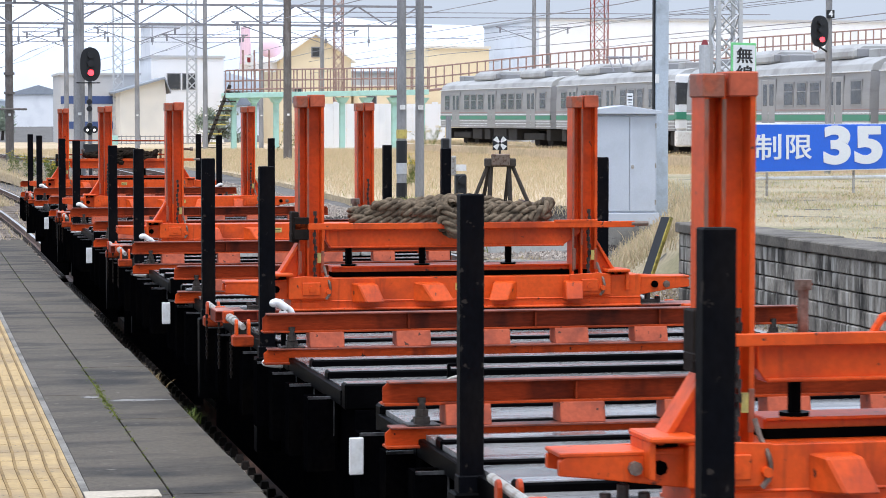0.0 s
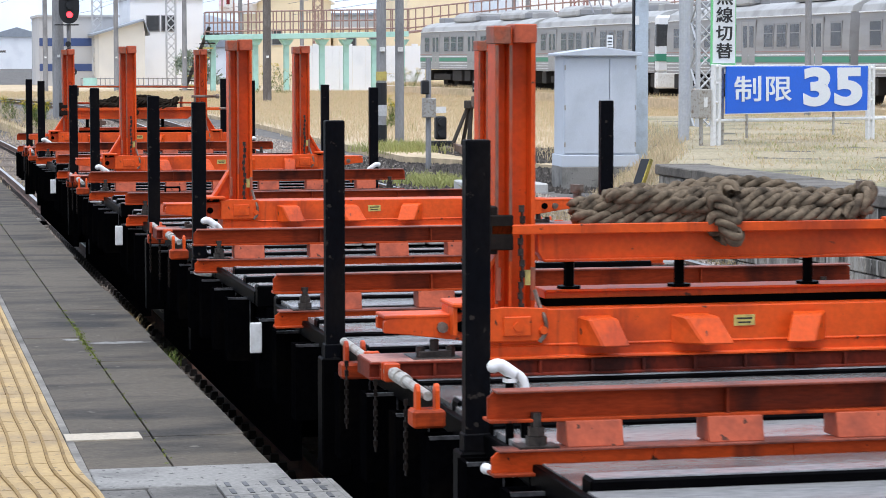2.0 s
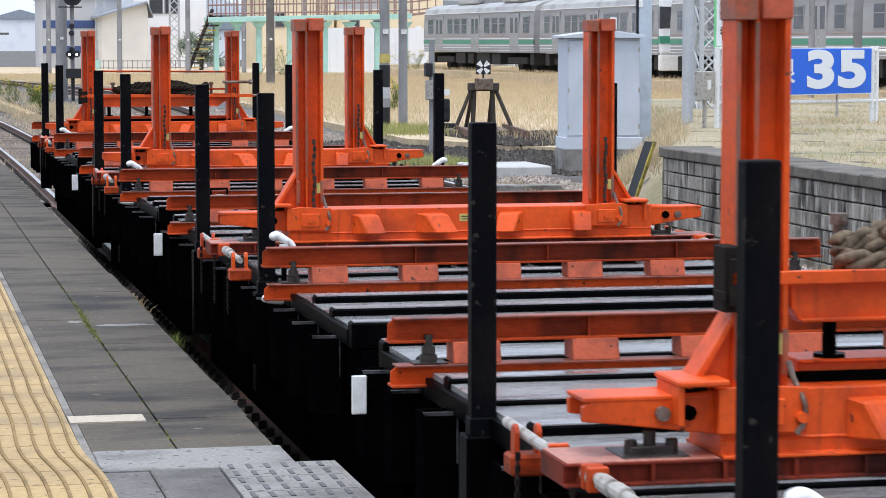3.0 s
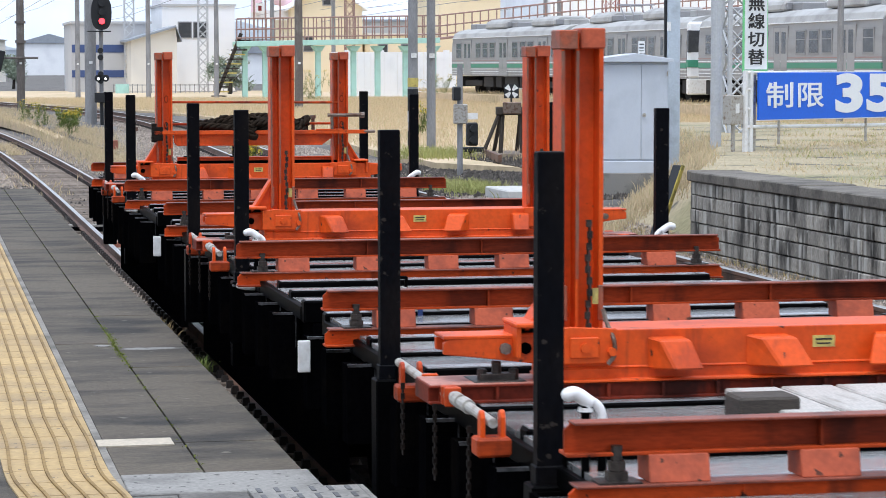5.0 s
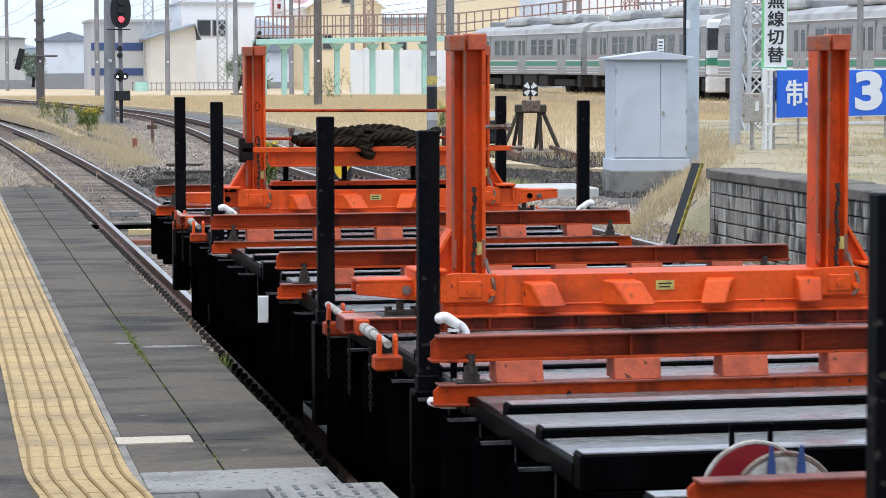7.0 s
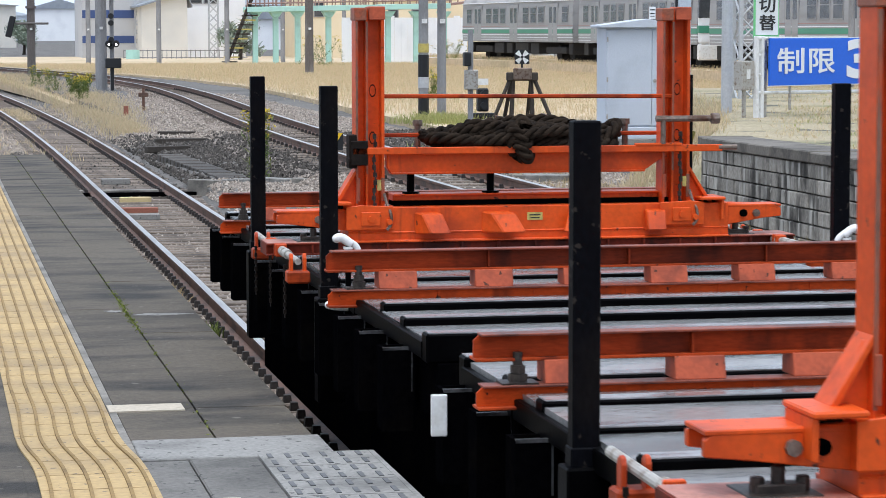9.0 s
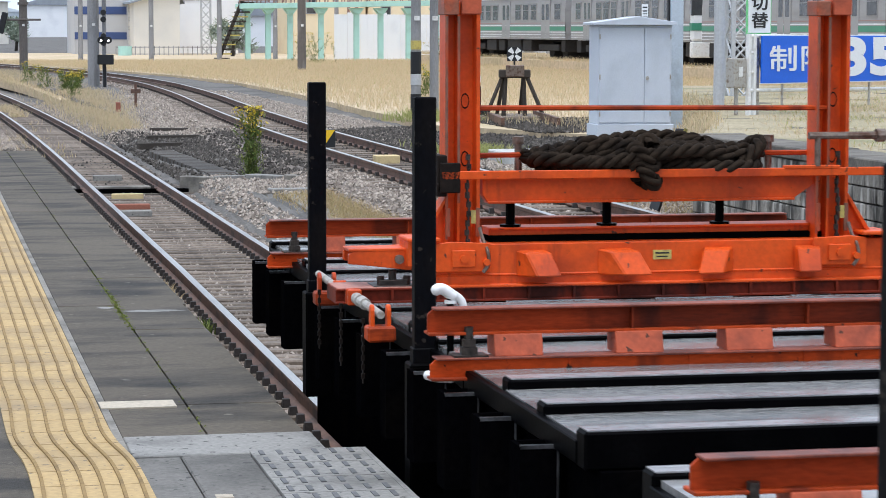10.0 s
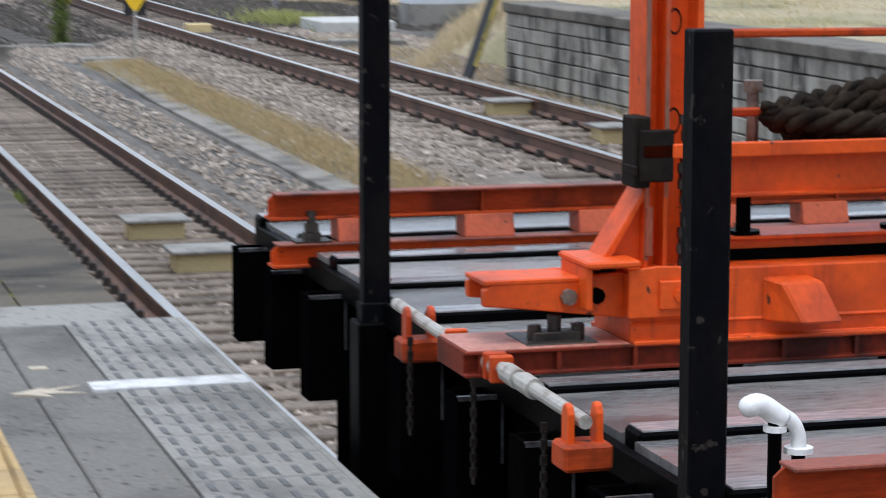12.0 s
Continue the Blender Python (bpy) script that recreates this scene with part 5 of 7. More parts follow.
    x, y = at_rows(9500, r, 4.70, 6.0, 12, 33.6)
    edge = r.uniform(0, 1, len(x)) < np.clip(1.25 - np.abs(x - 5.3) / 0.8, 0, 1)
    c = np.c_[x, y, ground_z(x, y)][edge]
    blades("dry_verge_grass", c, 0.10, 0.004, STRAWD, "dry straw-coloured grass on the verge between tracks", 41, 0.6, 4)
    x, y = at_rows(900, r, 8.5, 9.4, 22, 37)
    blades("verge_grass", np.c_[x, y, ground_z(x, y)], 0.10, 0.004, STRAWD, "dry grass beside the block wall", 42, 0.6, 4)
    c = np.c_[r.normal(1.52, 0.015, 46), r.normal(13.8, 0.12, 46), np.full(46, 0.62)]
    blades("edge_weed", c, 0.085, 0.005, GREEN, "green weed rooted in the platform edge", 43, 0.5, 3, "weed", jitter=0.02)
    c = np.c_[r.normal(1.51, 0.015, 60), r.normal(15.8, 0.3, 60), np.full(60, 0.62)]
    blades("edge_straw", c, 0.075, 0.004, STRAWD, "dry grass rooted in the platform edge", 47, 0.5, 3, "weed", jitter=0.02)
    c = np.c_[r.normal(9.3, 0.3, 320), r.normal(42, 0.8, 320), np.full(320, 0.15)]
    blades("low_weed", c, 0.20, 0.012, WEED, "low green weeds by the second track", 44, 0.5, 4, "weed")
    y = r.uniform(70, 80, 220)
    blades("rail_tufts", np.c_[np.interp(y, YS, TRACK1) + r.normal(0, 0.17, 220), y, np.full(220, -0.2)], 0.16, 0.010, STRAW, "dry grass tufts between the rails", 46, 0.5, 4)
    x, y = r.normal(1.0, 1.2, 500), r.uniform(48, 80, 500)
    blades("left_tufts", np.c_[x - (y - 48) * 0.01, y, ground_z(x, y)], 0.2, 0.012, STRAW, "dry tufts left of the line", 45, 0.5, 4)


verge()


POSTG = mat("weed_stem", (0.10, 0.12, 0.04), 0.8)


def goldenrod(x, y, z, h, n, seed, spread):
    r = np.random.default_rng(seed)
    g = thing("goldenrod", "tall goldenrod weed with yellow flower heads", "weed", "goldenrod plants", pose(x, y, z))
    bm = bmesh.new()
    tops = []
    for i in range(n):
        a, b = Vector((r.normal(0, spread), r.normal(0, spread), 0)), Vector((r.normal(0, spread * 1.4), r.normal(0, spread), h * r.uniform(0.7, 1.0)))
        rod(bm, a, b, 0.008, 0.004, 5)
        tops.append((a, b))
    tagged(part("stem", bm, POSTG, g, "green stems"), kind="stuff")
    lc = np.array([list(a.lerp(b, r.uniform(0.03, 0.92))) for a, b in tops for _ in range(40)])
    blades("leaf_mass", lc, 0.10, 0.012, GREEN, "", seed + 1, 1.1, 2, "", g)
    fc = np.array([list(b + Vector((r.normal(0, 0.05), r.normal(0, 0.04), r.uniform(-0.14, 0.02)))) for a, b in tops for _ in range(11)])
    blades("flower_mass", fc, 0.035, 0.014, GOLD, "", seed + 2, 1.0, 3, "", g)
    return g


goldenrod(4.95, 37.8, 0.0, 1.12, 9, 61, 0.045)
goldenrod(4.9, 86, 0.08, 0.85, 9, 64, 0.13)
goldenrod(5.35, 87.5, 0.08, 0.8, 7, 67, 0.12)
goldenrod(4.75, 80, 0.08, 1.0, 4, 82, 0.10)
goldenrod(4.5, 92, 0.1, 0.9, 4, 85, 0.16)
goldenrod(4.3, 100, 0.12, 0.9, 4, 88, 0.2)
goldenrod(29.0, 138, 0.3, 1.7, 12, 70, 0.5)
goldenrod(22.0, 139, 0.3, 1.8, 14, 73, 0.8)
goldenrod(14.2, 70, 0.3, 1.0, 5, 76, 0.12)


def warning_sign(x, y):
    s = thing("warning_sign", "yellow inverted triangle sign on a thin grey post", "sign", m=pose(x, y, 0.05, 0, 0, -6))
    rodpart("post", [((0, 0, -0.1), (0, 0, 0.72), 0.018)], GALV, s)
    boxpart("backing", (-0.15, 0.15, -0.005, 0.005, 0.64, 0.885), SIGNAL, s, "black backing plate", 0.004)
    bm = bmesh.new()
    prism(bm, [(0.0, 0.665), (0.145, 0.878), (-0.145, 0.878)], 1, -0.012, -0.004)
    part("triangle", bm, YSIGN, s, "yellow triangle")


warning_sign(5.43, 33.8)


# ---- old goods platform with block wall ----
OLIVE = mat("mossy_yellow", (0.40, 0.31, 0.06), 0.8, 0, 0.3, 9, 50, 0.2, (0.10, 0.10, 0.03), 0.5)


def old_platform():
    p = thing("goods_platform", "old overgrown goods platform with stained concrete block wall", "platform", kind="structure")
    bm = bmesh.new()
    outline = [(8.88, -6), (8.88, 27.7), (10.7, 32.6), (13.2, 40), (15.5, 52), (60, 52), (60, -6)]
    prism(bm, outline, 2, -0.2, 1.085)
    for v in bm.verts:
        if v.co.z < 0 and v.co.y > 28 and v.co.x < 20:
            v.co.x, v.co.y = v.co.x - 1.3, v.co.y + 1.6
    part("platform_top", bm, DIRT, p, "weedy dry dirt platform top")
    rng = random.Random(12)
    for y in np.arange(-6, 27.6, 1.2):
        boxpart("coping_slab", (8.76, 9.4, y + 0.006, min(y + 1.194, 27.75), 0.985, 1.10 + rng.uniform(-0.006, 0.006)), COPING, p, bevel=0.012)
    mesh = None
    for row in range(6):
        z = 0.985 - (row + 1) * 0.158
        y = 27.72 - (0.3 if row % 2 else 0.0)
        if row % 2:
            boxpart("block", (8.80, 8.88, 27.43, 27.72, z, z + 0.152), BLOCK, p, bevel=0.006)
        while y > 13:
            if mesh is None:
                o = boxpart("block", (0, 0.09, -0.586, 0, 0, 0.146), BLOCK, p, bevel=0.010)
                mesh = o.data
            else:
                o = new("block", mesh)
                o.parent = p
            o.matrix_basis = pose(8.798 + rng.uniform(-0.007, 0.007), y, z)
            y -= 0.6
    boxpart("wall_core", (8.85, 8.88, -6, 27.7, -0.2, 0.985), PITCH, p, "dark mortar joints")
    boxpart("wall_end", [(8.81, 10.6, 27.66, 27.74, 0.0, 0.98)], CONC, p)
    bm = bmesh.new()
    a, b = Vector((8.30, 27.75, 0.1)), Vector((8.72, 27.95, 1.14))
    m = Matrix.Translation((a + b) / 2) @ (b - a).to_track_quat("Z", "Y").to_matrix().to_4x4()
    box(bm, -0.08, 0.08, -0.02, 0.02, -0.58, 0.58, m)
    t = tagged(part("leaning_plank", bm, SIGNAL, None, "", 0.004), "black plank leaning on the wall, yellow stripe", "plank")
    bm = bmesh.new()
    box(bm, -0.086, -0.066, -0.022, 0.022, -0.30, 0.585, m)
    part("stripe", bm, OLIVE, t, "dull mossy yellow stripe")
    r = np.random.default_rng(91)
    x, y = at_rows(22000, r, 9.5, 26, 18, 52)
    n1 = np.sin(x * 1.3 + 2) * np.sin(y * 0.9) + r.normal(0, 0.5, len(x))
    keep = (n1 > -0.1) & (x - 9.4 > np.clip((y - 27) * 0.36, 0, 99))
    c = np.c_[x, y, np.full(len(x), 1.08)][keep]
    blades("platform_grass", c, 0.055, 0.005, STRAW, "patchy dry grass on the old platform", 92, 0.6, 4, jitter=0.14)
    k = r.uniform(0, 1, 2600)
    y = r.uniform(28, 52, len(k))
    x = np.interp(y, [27.7, 32.6, 40, 52], [8.9, 10.7, 13.2, 15.5]) - 1.2 * k
    blades("bank_grass", np.c_[x, y + 0.6 * k, 1.07 - 0.95 * k], 0.16, 0.006, STRAW, "dry grass on the bank of the old platform", 94, 0.4, 4, jitter=0.1)
    blades("platform_weeds", c[::6] + [0.2, 0.1, 0], 0.06, 0.005, WEED, "green weeds on the old platform", 93, 0.6, 4, "weed")


old_platform()


SID = 0.80


def field():
    bm = bmesh.new()
    prism(bm, [(10.4, 50), (10.6, 60), (11.2, 75), (11.4, 92), (10.6, 105), (8.9, 118), (5.5, 135), (0, 160), (-12, 200), (160, 200), (160, 40), (40, 40), (13.6, 42)], 2, 0.0, 0.335)
    tagged(part("dry_field", bm, FIELD), "pale straw-coloured field of the yard", "field", kind="structure")
    bm = bmesh.new()
    prism(bm, [(4.4, 80), (5.2, 82), (6.3, 92), (5.7, 105), (4.0, 122), (0.1, 150), (2.6, 120), (3.9, 96)], 2, -0.2, 0.28)
    for v in bm.verts:
        if v.co.z > 0:
            v.co.z = 0.02 + 0.22 * max(0, min(1, (v.co.y - 82) / 30))
    tagged(part("grass_island", bm, FIELD), "dry grass strip between the lines", "field", kind="structure")
    bm = bmesh.new()
    prism(bm, [(-60, 74), (-0.9, 74), (0.3, 84), (0.0, 92), (-0.9, 105), (-2.4, 120), (-6.3, 150), (-60, 150)], 2, -0.6, 0.24)
    for v in bm.verts:
        if v.co.z > 0:
            v.co.z = -0.2 + 0.46 * min(1, (v.co.y - 74) / 36)
    tagged(part("left_meadow", bm, FIELD), "dry straw meadow left of the line", "field", kind="structure")
    bm = bmesh.new()
    prism(bm, [(29.6, 50), (34.4, 50), (34.4, 118), (33.2, 142), (28.4, 142), (29.6, 118)], 2, 0.2, SID)
    tagged(part("siding_bank", bm, FIELD), "low grassy bank under the parked train", "bank", kind="structure")
    r = np.random.default_rng(101)
    n = 150000
    y = 44 + 106 * r.uniform(0, 1, n) ** 0.75
    x = r.uniform(-6, 42, n)
    d = np.minimum(np.abs(x - np.interp(y, YS, TRACK1)), np.abs(x - np.interp(y, YS, TRACK2)))
    keep = (d > np.where(x < 6.5, 1.3, 2.0)) & ((x > np.interp(y, [44, 60, 75, 92, 105, 118, 135, 160], [13.0, 10.6, 11.2, 11.4, 10.6, 8.9, 5.5, 0])) | ((y > 57) & (y < 122) & (np.abs(x - np.interp(y, [57, 76, 95, 122], [4.55, 4.9, 4.9, 3.2])) < np.interp(y, [57, 80, 95], [0.3, 0.8, 1.25]))) | ((y > 73) & (x < np.interp(y, YS, TRACK1) - 1.9)))
    keep &= ~((np.abs(x - 32) < 1.7) & (y < 140) & (y > 50))
    low = np.clip((y - 75) / 35, 0, 1)
    zg = np.where(x < np.interp(y, YS, TRACK1), -0.2 + 0.46 * low, np.where(x < np.interp(y, YS, TRACK2), -0.06 + 0.25 * low, 0.3))
    c = np.c_[x, y, np.where((x > 29.6) & (x < 34.4), 0.78, zg)][keep]
    blades("dry_field_grass", c, 0.24, 0.006, STRAW, "fine dry pale golden grass in the yard", 102, 0.28, 3, jitter=0.3)
    blades("green_field_weeds", c[::70], 0.22, 0.008, WEED, "scattered green weeds in the yard", 103, 0.4, 3, "weed")
    y = r.uniform(56, 86, 2600)
    x = np.interp(y, [56, 76, 86], [4.45, 4.9, 5.1]) + r.normal(0, 1, len(y)) * np.interp(y, [56, 70, 86], [0.16, 0.42, 0.6])
    blades("strip_grass", np.c_[x, y, ground_z(x, y)], 0.17, 0.006, STRAW, "dry grass strip between the two lines", 105, 0.35, 4, jitter=0.12)
    w = np.c_[r.normal(11.1, 0.45, 500), r.normal(53.5, 0.9, 500), np.full(500, 0.3)]
    blades("pole_weeds", w, 0.26, 0.010, WEED, "green weeds round the pole feet", 104, 0.4, 3, "weed")


field()


# ---- lineside things ----
def cabinet():
    c = thing("equipment_cabinet", "pale grey two-door steel equipment cabinet on a plinth", "cabinet", m=pose(11.36, 39.0, 0.3, 0, 0, -4) @ Matrix.Diagonal((0.80, 1, 1, 1)))
    boxpart("plinth", (-0.80, 0.80, -0.12, 0.75, -0.15, 0.28), PALE, c, "concrete plinth", 0.01)
    boxpart("feet_frame", (-0.80, 0.80, -0.10, 0.72, 0.28, 0.47), CABIN, c, "", 0.006)
    boxpart("body", (-0.76, 0.76, -0.05, 0.70, 0.47, 2.08), CABIN, c, "", 0.008)
    for x0, x1 in ((-0.735, 0.185), (0.195, 0.735)):
        d = boxpart("door", (x0, x1, -0.075, -0.05, 0.50, 2.04), CABIN, c, "", 0.006)
        if x0 > 0:
            rodpart("handle", [((0.25, -0.10, 1.22), (0.25, -0.075, 1.22), 0.035)], GALV, d, "round metal handle")
        for z in (0.6, 1.2, 1.85):
            boxpart("hinge", (x0 - 0.01 if x0 < 0 else x1 - 0.02, x0 + 0.02 if x0 < 0 else x1 + 0.01, -0.085, -0.07, z, z + 0.08), GALV, d)
    bm = bmesh.new()
    prism(bm, [(-0.88, 2.08), (-0.88, 2.12), (0.05, 2.22), (0.84, 2.13), (0.84, 2.08)], 1, -0.16, 0.78)
    part("roof", bm, CABIN, c, "shallow pitched roof", 0.006)
    boxpart("notice", [(0.23, 0.36, 0.3, 0.31, 2.22, 2.42)], WHITE, c, "small white notice")
    boxpart("print_bar", [(0.25, 0.34, 0.297, 0.30, 2.36, 2.38), (0.25, 0.34, 0.297, 0.30, 2.30, 2.32), (0.25, 0.34, 0.297, 0.30, 2.26, 2.27)], INK, c)


cabinet()


def buffer_stop():
    b = thing("buffer_stop", "rusty dark rail-built buffer stop with a cross sign", "buffer stop", m=pose(12.55, 52.3, 0.42, 0, 0, -8))
    for x in (-0.42, 0.42):
        rodpart("upright", [((x * 0.55, 0, 0.0), (x * 0.45, 0, 0.98), 0.05)], WOODD, b, "", 6)
        rodpart("brace", [((x * 1.5, -0.15, 0.0), (x * 0.55, 0.0, 0.95), 0.045)], WOODD, b, "", 6)
        rodpart("back_brace", [((x * 0.6, 1.4, 0.0), (x * 0.5, 0.1, 0.9), 0.045)], WOODD, b, "", 6)
    boxpart("buffer_beam", (-0.34, 0.34, -0.12, 0.06, 0.84, 1.02), WOODD, b, "dark timber buffer beam", 0.02)
    boxpart("buffer_head", (-0.2, 0.2, -0.18, -0.1, 0.86, 1.12), STEEL, b, "rusty buffer plate", 0.02)
    boxpart("sleeper_base", (-0.9, 0.9, -0.3, 1.6, -0.2, 0.02), SLEEPER, b, "", 0.02)
    boxpart("sign_post", (-0.02, 0.02, 0.0, 0.02, 0.95, 1.25), SIGNAL, b)
    boxpart("sign_plate", (-0.16, 0.16, -0.01, 0.005, 1.2, 1.50), SIGNAL, b, "black square sign plate")
    bm = bmesh.new()
    for k in range(4):
        m = Matrix.Translation((0, -0.014, 1.35)) @ Matrix.Rotation(radians(45 + 90 * k), 4, "Y")
        v = [bm.verts.new(m @ Vector(q)) for q in ((-0.022, 0, 0.03), (0.022, 0, 0.03), (0.06, 0, 0.155), (-0.06, 0, 0.155))]
        bm.faces.new(v)
    part("cross", bm, WHITE, b, "white cross of four wedges")
    for x in (-0.566, 0.566):
        boxpart("stub_rail", (x - 0.035, x + 0.035, -3.5, 1.2, -0.05, 0.10), RAILSIDE, b)


buffer_stop()


def letters(text, size, material, parent, m, name, label, bold=0.012):
    cu = bpy.data.curves.new("lettering", "FONT")
    cu.body, cu.size, cu.extrude, cu.align_x, cu.align_y = text, size, 0.004, "CENTER", "CENTER"
    cu.offset = size * bold
    tmp = bpy.data.objects.new("lettering", cu)
    scene.collection.objects.link(tmp)
    bpy.context.view_layer.update()
    me = bpy.data.meshes.new_from_object(tmp.evaluated_get(bpy.context.evaluated_depsgraph_get()))
    bpy.data.objects.remove(tmp)
    me.materials.clear()
    me.materials.append(material)
    ob = new(name, me)
    ob.parent = parent
    ob.matrix_basis = m
    return tagged(ob, label)


def sign_fence():
    a, b = Vector((11.62, 34.05, 0.98)), Vector((14.85, 36.15, 0.98))
    d = (b - a)
    m = Matrix.Translation(a) @ Matrix.Rotation(math.atan2(d.y, d.x), 4, "Z")
    L = d.length
    f = thing("white_fence", "white painted tubular steel fence on the old platform", "fence", m=m)
    for x in (0.0, 0.12, L, L + 0.12):
        boxpart("post", (x - 0.03, x + 0.03, -0.03, 0.03, -0.05, 1.27), WHITE, f, "", 0.005)
    for z in (1.24, 0.46):
        rodpart("rail", [((0, 0, z), (L + 0.12, 0, z - 0.03), 0.026)], WHITE, f)
    for z in (1.0, 0.72):
        rodpart("short_rail", [((0, 0, z), (0.12, 0, z), 0.02)], WHITE, f)
        rodpart("short_rail", [((L, 0, z), (L + 0.12, 0, z), 0.02)], WHITE, f)
    rodpart("rail", [((L + 0.12, 0, 1.2), (L + 3.5, 0, 1.2), 0.026), ((L + 0.12, 0, 0.43), (L + 3.5, 0, 0.43), 0.026)], WHITE, f)
    s = thing("speed_sign", "blue speed limit board with white letters on the fence", "sign", m=m)
    boxpart("board", (0.22, L - 0.12, -0.075, -0.04, 0.56, 1.24), BLUE, s, "blue board", 0.004)
    boxpart("edge", [(0.20, L - 0.10, -0.07, -0.035, 1.24, 1.252), (0.20, L - 0.10, -0.07, -0.035, 0.548, 0.56)], SIGNW, s)
    for x in (0.75, 2.9):
        rodpart("stay", [((x, -0.03, 0.2), (x, -0.03, 0.7), 0.02)], GALV, s)
    face = Matrix.Rotation(radians(90), 4, "X")
    letters("制", 0.62, SIGNW, s, Matrix.Translation((0.71, -0.082, 0.885)) @ face @ Matrix.Diagonal((1.12, 0.64, 1, 1)), "lettering", "white letter")
    letters("限", 0.62, SIGNW, s, Matrix.Translation((1.43, -0.082, 0.885)) @ face @ Matrix.Diagonal((1.12, 0.64, 1, 1)), "lettering", "white letter")
    for c, x in (("3", 2.41), ("5", 3.22)):
        letters(c, 1.05, SIGNW, s, Matrix.Translation((x, -0.082, 0.90)) @ face @ Matrix.Diagonal((1.45, 0.71, 1, 1)), "numeral", "large white numeral", 0.045)
    v = thing("vertical_sign", "white sign board with green border and black letters", "sign", m=m)
    boxpart("border", (0.0, 0.58, 0.05, 0.065, 1.25, 2.42), SIGNG, v, "bright green border", 0.003)
    boxpart("board", (0.035, 0.545, 0.038, 0.052, 1.285, 2.385), SIGNW, v)
    for i, c in enumerate("無線切替"):
        letters(c, 0.33, INK, v, Matrix.Translation((0.29, 0.034, 2.22 - i * 0.258)) @ face @ Matrix.Diagonal((1.2, 0.72, 1, 1)), "lettering", "black letter")
    boxpart("sign_post", [(0.27, 0.33, 0.066, 0.12, 0, 2.3)], GALV, v)
    k = thing("meter_box", "small grey meter box beside the fence post", "meter box", m=m)
    boxpart("case", (-0.32, -0.04, 0.0, 0.16, 0.5, 0.92), GALV, k, "", 0.01)
    boxpart("dial", (-0.22, -0.14, -0.006, 0.0, 0.66, 0.80), WHITE, k)
    rodpart("conduit", [((-0.18, 0.08, 0.0), (-0.18, 0.08, 0.5), 0.03)], GALV, k)


sign_fence()


def pole(x, y, z0, z1, r, material, label, bands=False):
    p = thing("utility_pole", label, "pole", "poles in the yard", pose(x, y, z0))
    rodpart("shaft", [((0, 0, -0.2), (0, 0, z1 - z0), r, r * 0.8)], material, p, "", 14)
    if bands:
        for i, (a, b, m) in enumerate(((1.55, 1.75, LABELY), (1.0, 1.5, SIGNAL), (0.75, 1.0, WHITEL), (0.1, 0.55, SIGNAL))):
            rodpart("band", [((0, 0, a), (0, 0, b), r * 1.06)], m, p, "", 14)
    boxpart("number_tag", (-0.06, 0.06, -r - 0.02, -r + 0.01, 2.2, 2.3), WHITE, p, "small blank white tag")
    return p


pole(10.92, 55, 0.3, 10.5, 0.115, POLE, "tall round concrete catenary pole with striped base", True)
pole(11.42, 55.4, 0.3, 10.5, 0.105, POLE, "tall grey steel pole beside the concrete pole")
pole(17.2, 113.6, 0.2, 11.5, 0.20, DARKPOLE, "tall weathered dark catenary pole")
far = pole(4.75, 118, 0.2, 11.5, 0.2, DARKPOLE, "tall dark catenary pole far up the line")
rodpart("lamp_arm", [((-0.75, -0.25, 2.5), (0.8, -0.25, 2.5), 0.05)], DARKPOLE, far, "", 6)
boxpart("lamp_case", (-0.14, 0.14, -0.2, 0.1, -0.5, 0.5), SIGNAL, far, "slanted black lamp case", 0.03, m=Matrix.Translation((-0.95, -0.25, 2.35)) @ Matrix.Rotation(radians(14), 4, "Y"))
for dz in (0.0, 0.9, 1.8):
    rodpart("collar", [((0, 0, 2.3 + dz), (0, 0, 2.42 + dz), 0.25)], DARKPOLE, far, "", 12)
pole(6.2, 91.6, 0.2, 11, 0.22, POLE, "thick concrete pole behind the signal")
for x, y in ((9.4, 150), (17.7, 150), (13.6, 150), (40.7, 160), (41.9, 161), (5.2, 190), (28.5, 172), (22.5, 160)):
    pole(x, y, 0.2, 11.5, 0.155, POLE, "distant concrete catenary pole")


def square_post():
    p = thing("steel_post", "tall pale blue square steel post beside the cabinet", "post", m=pose(12.42, 40.2, 0.2))
    boxpart("shaft", (-0.11, 0.11, -0.11, 0.11, 0, 8.5), POSTB, p, "", 0.01)
    boxpart("cable_duct", (-0.14, -0.11, -0.06, 0.02, 0.2, 8.4), SIGNAL, p, "black cable duct")
    boxpart("tag", (-0.125, -0.06, -0.125, -0.11, 2.7, 2.85), WHITE, p)
    q = thing("marker_post", "white plastic marker post with a red cap", "post", m=pose(11.95, 36.4, 0.98))
    rodpart("shaft", [((0, 0, 0), (0, 0, 2.45), 0.085)], WHITEL, q, "", 14)
    rodpart("cap", [((0, 0, 2.45), (0, 0, 2.53), 0.06, 0.03)], REDD, q)


square_post()


